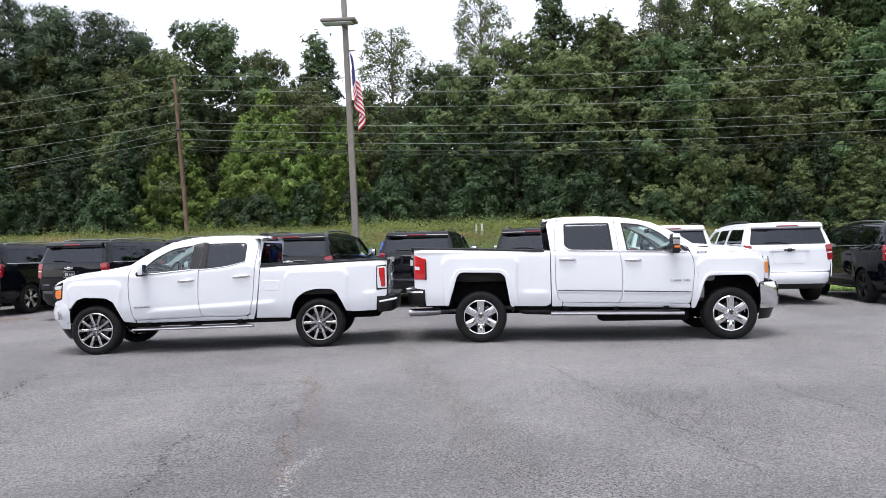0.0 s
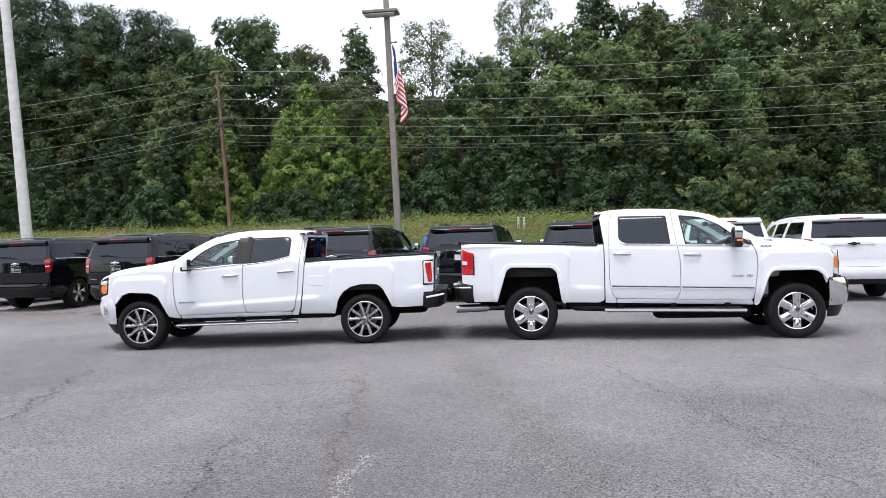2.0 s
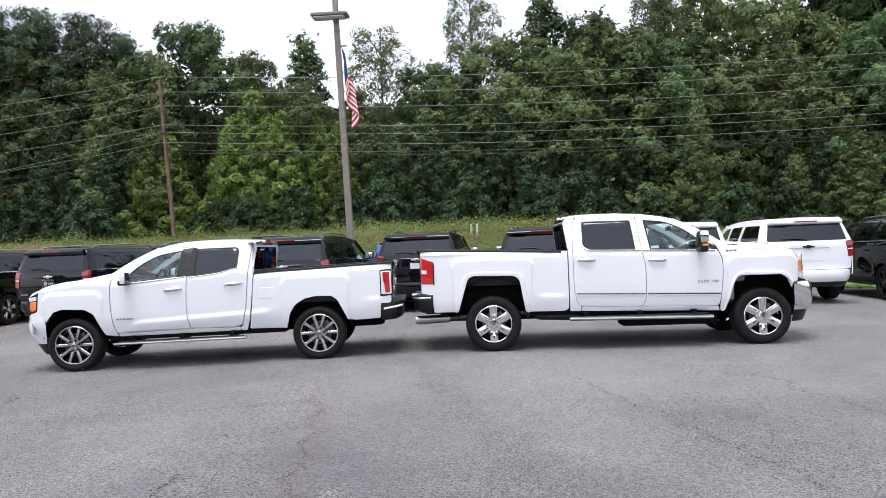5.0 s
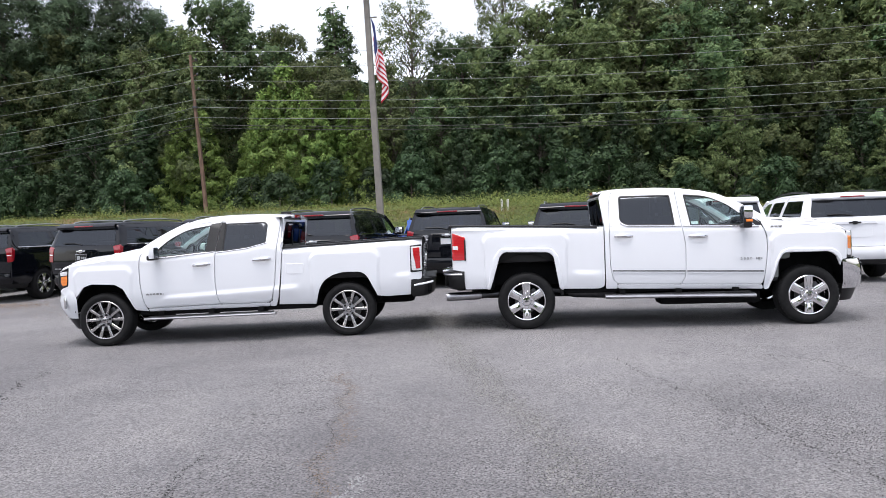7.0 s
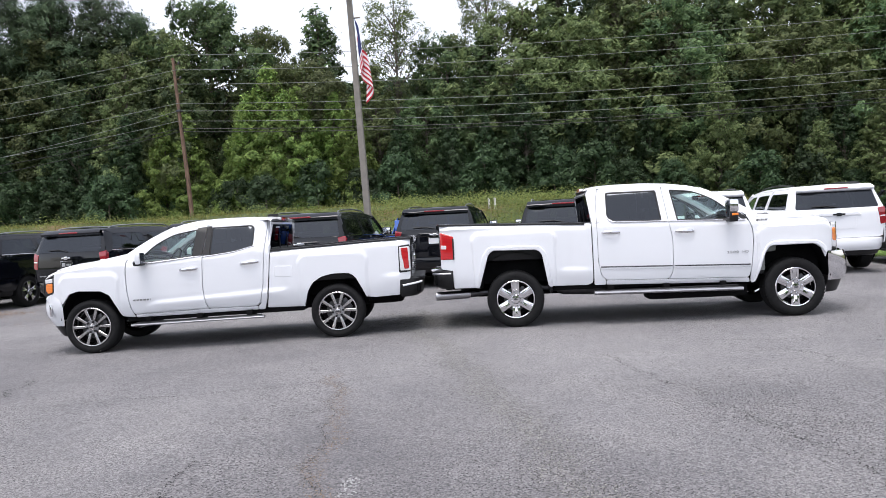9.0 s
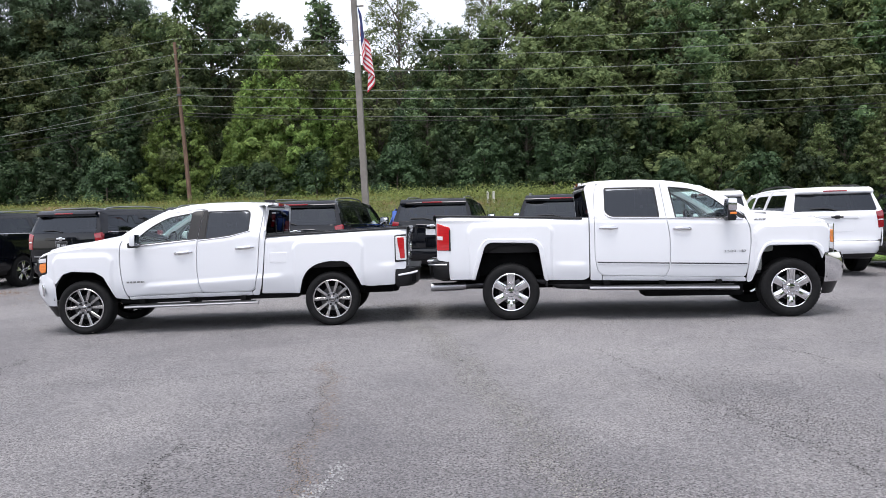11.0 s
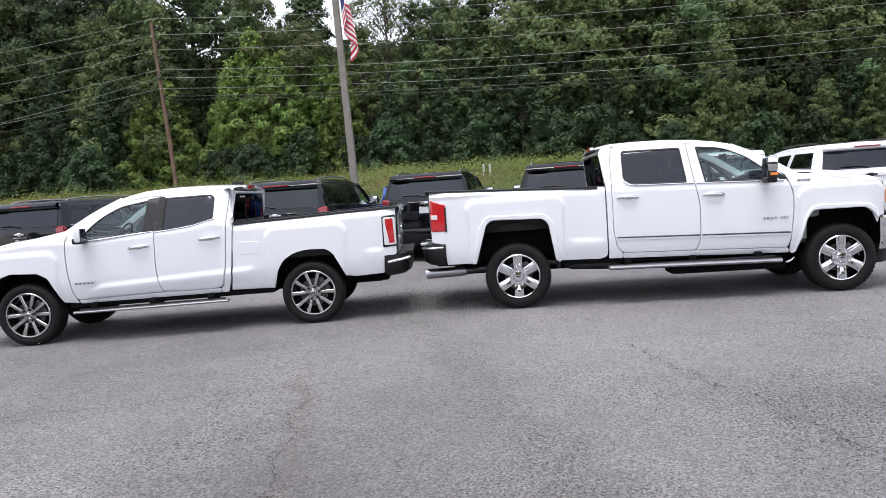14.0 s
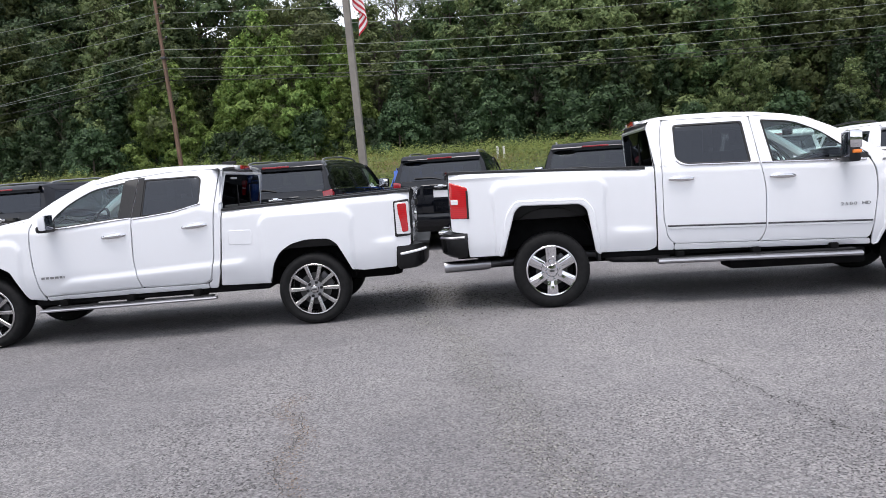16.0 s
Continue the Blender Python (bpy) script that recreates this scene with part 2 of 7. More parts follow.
def shared(name, me, parent, m):
    ob = new(name, me)
    ob.parent = parent
    ob.matrix_basis = m
    return ob


def add_box(bm, x0, x1, y0, y1, z0, z1, bevel=0.0, m=None):
    g = bmesh.ops.create_cube(bm, size=1.0)["verts"]
    for v in g:
        v.co = Vector((x0 + (v.co.x + 0.5) * (x1 - x0), y0 + (v.co.y + 0.5) * (y1 - y0), z0 + (v.co.z + 0.5) * (z1 - z0)))
    if bevel:
        es = list({e for v in g for e in v.link_edges})
        g = bmesh.ops.bevel(bm, geom=es, offset=bevel, segments=2, profile=0.6, affect="EDGES")["verts"]
    if m is not None:
        bmesh.ops.transform(bm, matrix=m, verts=list(g))
    return bm


def box(x0, x1, y0, y1, z0, z1, bevel=0.0, m=None):
    return add_box(bmesh.new(), x0, x1, y0, y1, z0, z1, bevel, m)


def add_rows(bm, rows, closed=False, caps=False):
    """A skin over rows of points."""
    vs = [[bm.verts.new(p) for p in r] for r in rows]
    n = len(rows[0])
    for a, b in zip(vs, vs[1:]):
        for i in range(n if closed else n - 1):
            j = (i + 1) % n
            try:
                bm.faces.new((a[i], a[j], b[j], b[i]))
            except ValueError:
                pass
    if caps:
        for r in (vs[0], vs[-1]):
            try:
                bm.faces.new(r)
            except ValueError:
                pass
    return bm


def rows_mesh(rows, closed=False, caps=False):
    return add_rows(bmesh.new(), rows, closed, caps)


def add_tube(bm, path, radii, n=8, caps=True):
    """A round bar along a path."""
    path = [Vector(p) for p in path]
    if not isinstance(radii, (list, tuple)):
        radii = [radii] * len(path)
    rows = []
    for i, p in enumerate(path):
        d = (path[min(i + 1, len(path) - 1)] - path[max(i - 1, 0)]).normalized()
        a = d.orthogonal().normalized() if abs(d.z) > 0.9 else d.cross(Vector((0, 0, 1))).normalized()
        b = d.cross(a)
        rows.append([p + (a * math.cos(k * math.tau / n) + b * math.sin(k * math.tau / n)) * radii[i] for k in range(n)])
    return add_rows(bm, rows, True, caps)


def tube(path, radii, n=8, caps=True):
    return add_tube(bmesh.new(), path, radii, n, caps)


def add_lathe(bm, profile, n=40, m=None):
    """Turns (radius, y) pairs about the y axis."""
    rows = []
    for k in range(n):
        a = k * math.tau / n
        rows.append([Vector((r * math.cos(a), y, r * math.sin(a))) for r, y in profile])
    rows.append(rows[0])
    if m is not None:
        rows = [[m @ p for p in r] for r in rows]
    return add_rows(bm, rows)


def rounded(pts, r, seg=4):
    """A polygon with its corners rounded; r is one radius or one a corner."""
    out = []
    n = len(pts)
    for i in range(n):
        p, a, b = Vector(pts[i]), Vector(pts[i - 1]), Vector(pts[(i + 1) % n])
        q = r[i] if isinstance(r, (list, tuple)) else r
        da, db = a - p, b - p
        q = min(q, da.length * 0.45, db.length * 0.45)
        if q < 1e-4:
            out.append(p)
            continue
        s, e = p + da.normalized() * q, p + db.normalized() * q
        for k in range(seg + 1):
            u = k / seg
            out.append(s * (1 - u) ** 2 + p * 2 * u * (1 - u) + e * u * u)
    return out


def densify(pts, step):
    out = []
    for i, p in enumerate(pts):
        q = pts[(i + 1) % len(pts)]
        k = max(1, int((q - p).length / step))
        out += [p + (q - p) * (j / k) for j in range(k)]
    return out


def inside(x, y, poly):
    c = False
    for i in range(len(poly)):
        a, b = poly[i - 1], poly[i]
        if (a.y > y) != (b.y > y) and x < (b.x - a.x) * (y - a.y) / (b.y - a.y) + a.x:
            c = not c
    return c


def plate(outline, surface, step=0.05, thick=0.02, shrink=0.001, edge=0.004):
    """A sheet with that outline in a flat plane, laid on a curved surface: surface(u, v, depth) gives the place.
    Its rim is rolled inwards by edge and folded back by thick."""
    from mathutils.geometry import delaunay_2d_cdt
    pts = densify([Vector(p) for p in outline], step)
    n = len(pts)
    area = sum(pts[i - 1].x * pts[i].y - pts[i].x * pts[i - 1].y for i in range(n))
    sgn = 1 if area > 0 else -1
    nor = []
    for i in range(n):
        d = pts[(i + 1) % n] - pts[i - 1]
        nor.append(Vector((-d.y, d.x)).normalized() * sgn)
    rim = [p + q * shrink for p, q in zip(pts, nor)]
    ring = [p + q * (shrink + edge) for p, q in zip(pts, nor)]
    inner = list(ring)
    x0, x1 = min(p.x for p in ring), max(p.x for p in ring)
    y0, y1 = min(p.y for p in ring), max(p.y for p in ring)
    a = np.array([(p.x, p.y) for p in ring])
    u = x0 + step * 0.5
    while u < x1:
        v = y0 + step * 0.5
        while v < y1:
            if np.min((a[:, 0] - u) ** 2 + (a[:, 1] - v) ** 2) > (step * 0.45) ** 2 and inside(u, v, ring):
                inner.append(Vector((u, v)))
            v += step
        u += step
    vs, es, fs, *_ = delaunay_2d_cdt(inner, [(i, (i + 1) % n) for i in range(n)], [], 1, 1e-5)
    bm = bmesh.new()
    top = [bm.verts.new(surface(p.x, p.y, 0.0)) for p in vs]
    for f in fs:
        try:
            bm.faces.new([top[i] for i in f])
        except ValueError:
            pass
    ringv = [bm.verts.new(surface(p.x, p.y, 0.0)) for p in ring]
    low = [bm.verts.new(surface(p.x, p.y, edge)) for p in rim]
    back = [bm.verts.new(surface(p.x, p.y, edge + thick)) for p in rim]
    for i in range(n):
        j = (i + 1) % n
        for s, t in ((ringv, low), (low, back)):
            try:
                bm.faces.new((s[i], s[j], t[j], t[i]))
            except ValueError:
                pass
    return bm


def smooth01(x):
    x = max(0.0, min(1.0, x))
    return x * x * (3 - 2 * x)


def bars(parent, name, mat, where, widths, h, gap, depth=0.004):
    """A row of plain raised bars that stand for letters; where(u, v) gives a place."""
    u = 0.0
    for w in widths:
        bm = bmesh.new()
        a, b, c, d = where(u, 0), where(u + w, 0), where(u + w, h), where(u, h)
        nrm = (b - a).cross(d - a).normalized() * depth
        add_rows(bm, [[p - nrm * 0.2 for p in (a, b, c, d)], [p + nrm for p in (a, b, c, d)]], True, True)
        part(name, bm, mat, parent, smooth=0)
        u += w + gap


def lettering(parent, name, text, mat, size, m, thick=0.004, squeeze=1.0):
    """Raised letters in the built-in font, as a mesh."""
    cu = bpy.data.curves.new(name, "FONT")
    cu.body, cu.size, cu.extrude, cu.align_x = text, size, thick, "CENTER"
    tmp = new("letters", cu)
    dg = bpy.context.evaluated_depsgraph_get()
    me = bpy.data.meshes.new_from_object(tmp.evaluated_get(dg))
    bpy.data.objects.remove(tmp)
    bpy.data.curves.remove(cu)
    me.transform(Matrix.Diagonal((squeeze, 1, 1, 1)))
    bm = bmesh.new()
    bm.from_mesh(me)
    bmesh.ops.remove_doubles(bm, verts=bm.verts, dist=1e-5)
    bm.to_mesh(me)
    bm.free()
    me.materials.clear()
    me.materials.append(mat)
    return shared(name, me, parent, m)


# ---- ground ----


def hill(x, y):
    """Height of the grassy bank behind the car park."""
    side = 1.0 - 0.8 * smooth01((x - 8) / 14)
    foot = 14.5
    rise = 2.85 * smooth01((y - foot) / 19) * side + 1.6 * smooth01((y - 34) / 60)
    rise += 0.9 * (1 - side) * smooth01((y - 18) / 30)
    wob = 0.28 * noise.noise(Vector((x * 0.16, y * 0.16, 3.1))) * smooth01((y - 16) / 6)
    return -0.06 - 0.08 * (1 - smooth01((y - 9) / 4)) + rise + wob


def axis_steps(lo, hi, near_lo, near_hi, fine):
    v, out = lo, []
    while v < hi:
        out.append(v)
        d = max(near_lo - v, v - near_hi, 0.0)
        v += fine + d * 0.28
    return out + [hi]


xs = axis_steps(-1500, 1500, -60, 60, 1.6)
ys = axis_steps(-1500, 1500, 12, 62, 1.2)
bm = bmesh.new()
add_rows(bm, [[(x, y, hill(x, y)) for x in xs] for y in ys])
ground = part("ground", bm, SOIL, None)
tagged(ground, "rough grass and red soil ground with low bank", "ground", kind="structure")



def lot(x, y):
    """Height of the car park, which swells slightly towards its back edge."""
    swell = 0.07 * smooth01((y - 3.0) / 3.5) * (smooth01((x + 9) / 6) - smooth01((x - 6) / 4))
    return swell - 0.0103 * min(5.2, max(0.0, -1.4 - x)) * (1 - smooth01((y - 2.6) / 2.4))


px = axis_steps(-60, 60, -14, 14, 0.5)
py = axis_steps(-60, 11.6, 2, 12, 0.5)
bm = bmesh.new()
add_rows(bm, [[(x, y, lot(x, y)) for x in px] for y in py])
add_rows(bm, [[(x, 11.6, lot(x, 11.6)) for x in px], [(x, 11.6, -0.1) for x in px]])
pavement = part("pavement", bm, ASPHALT, None, smooth=60)
tagged(pavement, "worn grey asphalt car park surface with cracks", "pavement", kind="structure")

# ---- vehicles: shared parts ----


def holed(outline, holes, surface, step=0.05, thick=0.02, shrink=0.001, edge=0.0028):
    """A plate() with openings."""
    bm = plate(outline, surface, step, thick, shrink, edge) if not holes else None
    if bm:
        return bm
    from mathutils.geometry import delaunay_2d_cdt
    loops = []
    for k, o in enumerate([outline, *holes]):
        pts = densify([Vector(p) for p in o], step)
        n = len(pts)
        area = sum(pts[i - 1].x * pts[i].y - pts[i].x * pts[i - 1].y for i in range(n))
        sgn = (1 if area > 0 else -1) * (1 if k == 0 else -1)
        nor = [Vector((-(pts[(i + 1) % n] - pts[i - 1]).y, (pts[(i + 1) % n] - pts[i - 1]).x)).normalized() * sgn for i in range(n)]
        loops.append(([p + q * shrink for p, q in zip(pts, nor)], [p + q * (shrink + edge) for p, q in zip(pts, nor)]))
    inner, edges = [], []
    for rim, ring in loops:
        s = len(inner)
        inner += ring
        edges += [(s + i, s + (i + 1) % len(ring)) for i in range(len(ring))]
    a = np.array([(p.x, p.y) for p in inner])
    x0, y0 = a.min(0)
    x1, y1 = a.max(0)
    u = x0 + step * 0.5
    while u < x1:
        v = y0 + step * 0.5
        while v < y1:
            if np.min((a[:, 0] - u) ** 2 + (a[:, 1] - v) ** 2) > (step * 0.45) ** 2 and inside(u, v, loops[0][1]):
                if not any(inside(u, v, h[1]) for h in loops[1:]):
                    inner.append(Vector((u, v)))
            v += step
        u += step
    vs, es, fs, *_ = delaunay_2d_cdt(inner, edges, [], 1, 1e-5)
    bm = bmesh.new()
    top = [bm.verts.new(surface(p.x, p.y, 0.0)) for p in vs]
    for f in fs:
        cx, cy = sum(vs[i].x for i in f) / len(f), sum(vs[i].y for i in f) / len(f)
        if any(inside(cx, cy, h[1]) for h in loops[1:]):
            continue
        bm.faces.new([top[i] for i in f])
    for rim, ring in loops:
        n = len(ring)
        lines = [[bm.verts.new(surface(p.x, p.y, d)) for p in r] for r, d in ((ring, 0.0), (rim, edge), (rim, edge + thick))]
        for s, t in zip(lines, lines[1:]):
            for i in range(n):
                j = (i + 1) % n
                bm.faces.new((s[i], s[j], t[j], t[i]))
    return bm


def spoke_wheel(name, tyre_r, rim_r, width, style, parent, m):
    """A wheel with tyre, rim, spokes, hub, nuts and brake, outer face at y = 0 looking along -y."""
    wheel = new(name)
    wheel.parent = parent
    wheel.matrix_basis = m
    w = width
    prof = [(rim_r - 0.012, 0.012), (rim_r + 0.012, -0.004), (rim_r + 0.045, -0.014), (tyre_r - 0.05, -0.014), (tyre_r - 0.018, 0.004),
            (tyre_r - 0.004, 0.03), (tyre_r, w * 0.4), (tyre_r, w * 0.6), (tyre_r - 0.004, w - 0.03), (tyre_r - 0.03, w), (rim_r, w)]
    bm = bmesh.new()
    add_lathe(bm, prof, 56)
    for k in range(52):
        a = k * math.tau / 52
        rot = Matrix.Rotation(-a, 4, "Y")
        if style != "six":
            continue
        add_box(bm, tyre_r - 0.026, tyre_r - 0.008, 0.004, 0.045, -0.012, 0.012, 0, rot)
        add_box(bm, tyre_r - 0.012, tyre_r + 0.0005, 0.055, w * 0.5, -0.014, 0.014, 0, rot @ Matrix.Rotation(0.06, 4, "Y"))
        add_box(bm, tyre_r - 0.012, tyre_r + 0.0005, w * 0.54, w - 0.03, -0.014, 0.014, 0, rot)
    part("tyre", bm, RUBBER, wheel)
    bm = bmesh.new()
    lip = MACHINED if style == "twin" else (CHROME if style == "six" else CAST)
    add_lathe(bm, [(rim_r - 0.006, 0.02), (rim_r, -0.004), (rim_r - 0.006, -0.009), (rim_r - 0.018, -0.007), (rim_r - 0.022, 0.01), (rim_r - 0.03, 0.06),
                   (rim_r - 0.035, w)], 56)
    rim = part("rim", bm, lip if style != "dark" else TRIM, wheel)
    bm = bmesh.new()
    add_lathe(bm, [(rim_r - 0.04, 0.10), (rim_r - 0.06, 0.105), (0.05, 0.105)], 40)
    part("barrel", bm, UNDER, wheel)
    bm = bmesh.new()
    add_lathe(bm, [(rim_r * 0.62, 0.085), (rim_r * 0.62, 0.072), (rim_r * 0.3, 0.072)], 40)
    part("brake_disc", bm, DISC, wheel)
    bm = box(rim_r * 0.42, rim_r * 0.72, 0.05, 0.10, -0.09, 0.09, 0.015)
    part("brake_caliper", bm, CAST, wheel, m=Matrix.Rotation(radians(-35), 4, "Y"))
    bm = bmesh.new()

    def spoke(ang, r0, r1, w0, w1, skew=0.0, d0=0.016, d1=0.002, t=0.03):
        rows = []
        for i in range(6):
            u = i / 5
            r = r0 + (r1 - r0) * u
            hw = (w0 + (w1 - w0) * u) * 0.5
            off = skew * (1 - u)
            d = d0 + (d1 - d0) * u - 0.006 * math.sin(u * math.pi)
            rows.append([(r, d + t, off - hw), (r, d + 0.006, off - hw), (r, d, off - hw * 0.7), (r, d, off + hw * 0.7), (r, d + 0.006, off + hw), (r, d + t, off + hw)])
        tmp = bmesh.new()
        add_rows(tmp, rows, True, True)
        rot = Matrix.Rotation(-ang, 4, "Y")
        bmesh.ops.transform(tmp, matrix=rot, verts=tmp.verts)
        me = bpy.data.meshes.new("tmp")
        tmp.to_mesh(me)
        tmp.free()
        bm.from_mesh(me)
        bpy.data.meshes.remove(me)

    nut_at, nut_r = 0.026, 0.0145
    if style == "six":
        for k in range(6):
            a = radians(90) + k * math.tau / 6
            spoke(a, 0.06, rim_r - 0.010, 0.098, 0.120, 0, 0.024, 0.010)
            for sg in (-1, 1):
                spoke(a + sg * radians(7.0), 0.11, rim_r - 0.008, 0.012, 0.022, -sg * 0.006, 0.012, 0.0, 0.02)
            spoke(a, 0.10, rim_r - 0.016, 0.034, 0.062, 0, 0.010, -0.008, 0.02)
        nuts, mat, hub_r, nut_at, nut_r = 8, CHROME, 0.064, 0.032, 0.017
    elif style == "twin":
        for k in range(5):
            for sg in (-1, 1):
                spoke(radians(90) + k * math.tau / 5 + sg * radians(17.6), 0.05, rim_r - 0.008, 0.034, 0.046, -sg * 0.004, 0.020, 0.002, 0.04)
        nuts, mat, hub_r, nut_at, nut_r = 6, MACHINED, 0.044, 0.032, 0.018
    else:
        for k in range(5):
            a = radians(90) + k * math.tau / 5
            for sg in (-1, 1):
                spoke(a + sg * radians(9), 0.05, rim_r - 0.012, 0.032, 0.05, -sg * 0.01)
        nuts, mat, hub_r = 6, (CHROME if style == "five" else TRIM), 0.045
    part("spokes", bm, mat, wheel, smooth=30)
    bm = bmesh.new()
    add_lathe(bm, [(hub_r + 0.045, 0.03), (hub_r + 0.04, 0.014), (hub_r + 0.008, 0.012), (hub_r + 0.004, 0.0), (hub_r, -0.004), (hub_r - 0.008, -0.014), (0.012, -0.019), (0.0005, -0.019)], 28)
    part("hub_cap", bm, mat, wheel)
    bm = bmesh.new()
    ring_r = hub_r + nut_at + nut_r + 0.002
    add_lathe(bm, [(ring_r, 0.008), (ring_r - 0.002, 0.003), (hub_r + 0.006, 0.003), (hub_r + 0.004, 0.008)], 28)
    part("nut_ring", bm, SATIN if style == "twin" else TRIM if style == "dark" else CHROME if style == "six" else CAST, wheel)
    bm = bmesh.new()
    add_box(bm, -0.026, 0.026, -0.024, -0.016, -0.010, 0.010, 0.003)
    part("emblem", bm, CAST if mat != TRIM else SATIN, wheel)
    bm = bmesh.new()
    add_lathe(bm, [(nut_r, 0.02), (nut_r, -0.016), (nut_r * 0.7, -0.026), (0.0005, -0.027)], 8)
    me = finish(bm, "lug_nut", CHROME if style not in ("twin", "dark") else TRIM)
    for k in range(nuts):
        a = k * math.tau / nuts + 0.2
        shared("lug_nut", me, wheel, pose((hub_r + nut_at) * math.cos(a), 0.0, (hub_r + nut_at) * math.sin(a)))
    return wheel


def seat(parent, name, x, y, w, base, h, mat=LEATHER):
    """A car seat: cushion, back and head restraint."""
    s = new(name)
    s.parent = parent
    s.matrix_basis = pose(x, y, 0)
    part("cushion", box(-0.28, 0.26, -w / 2, w / 2, base, base + 0.16, 0.05), mat, s)
    part("backrest", box(-0.11, 0.05, -w / 2, w / 2, base + 0.1, base + h, 0.05, Matrix.Translation((-0.28, 0, 0)) @ Matrix.Rotation(radians(-8), 4, "Y")), mat, s)
    n = 1 if w < 0.8 else 3
    for k in range(n):
        yy = 0 if n == 1 else (k - 1) * w * 0.32
        part("head_restraint", box(-0.54, -0.43, yy - 0.13, yy + 0.13, base + h + 0.03, base + h + 0.2, 0.04), mat, s)
    return s


def steering_wheel(parent, x, y, z):
    bm = bmesh.new()
    pts = [(0.04 * 0, 0.185 * math.cos(a * math.tau / 24), 0.185 * math.sin(a * math.tau / 24)) for a in range(25)]
    add_tube(bm, pts, 0.016, 8, False)
    add_box(bm, 0.0, 0.03, -0.07, 0.07, -0.06, 0.05, 0.015)
    for a in (0, math.pi, -math.pi / 2):
        add_tube(bm, [(0.01, 0, 0), (0, 0.18 * math.cos(a), 0.18 * math.sin(a))], 0.016, 6)
    add_tube(bm, [(0.02, 0, 0), (0.4, 0, -0.05)], 0.03, 8)
    return part("steering_wheel", bm, TRIM, parent, m=pose(x, y, z, 0, -22, 0))


def over_arch(x, z, cx, half, top, r=0.16, soft=0.05):
    """1 inside the raised shoulder over a wheel, 0 outside."""
    dx, dz = abs(x - cx) - half + r - max(0, (z - top + 0.3)) * 0.12, z - top + r
    d = math.hypot(max(dx, 0), max(dz, 0)) + min(max(dx, dz), 0) - r
    return smooth01(-d / soft)


# ---- pickup trucks ----


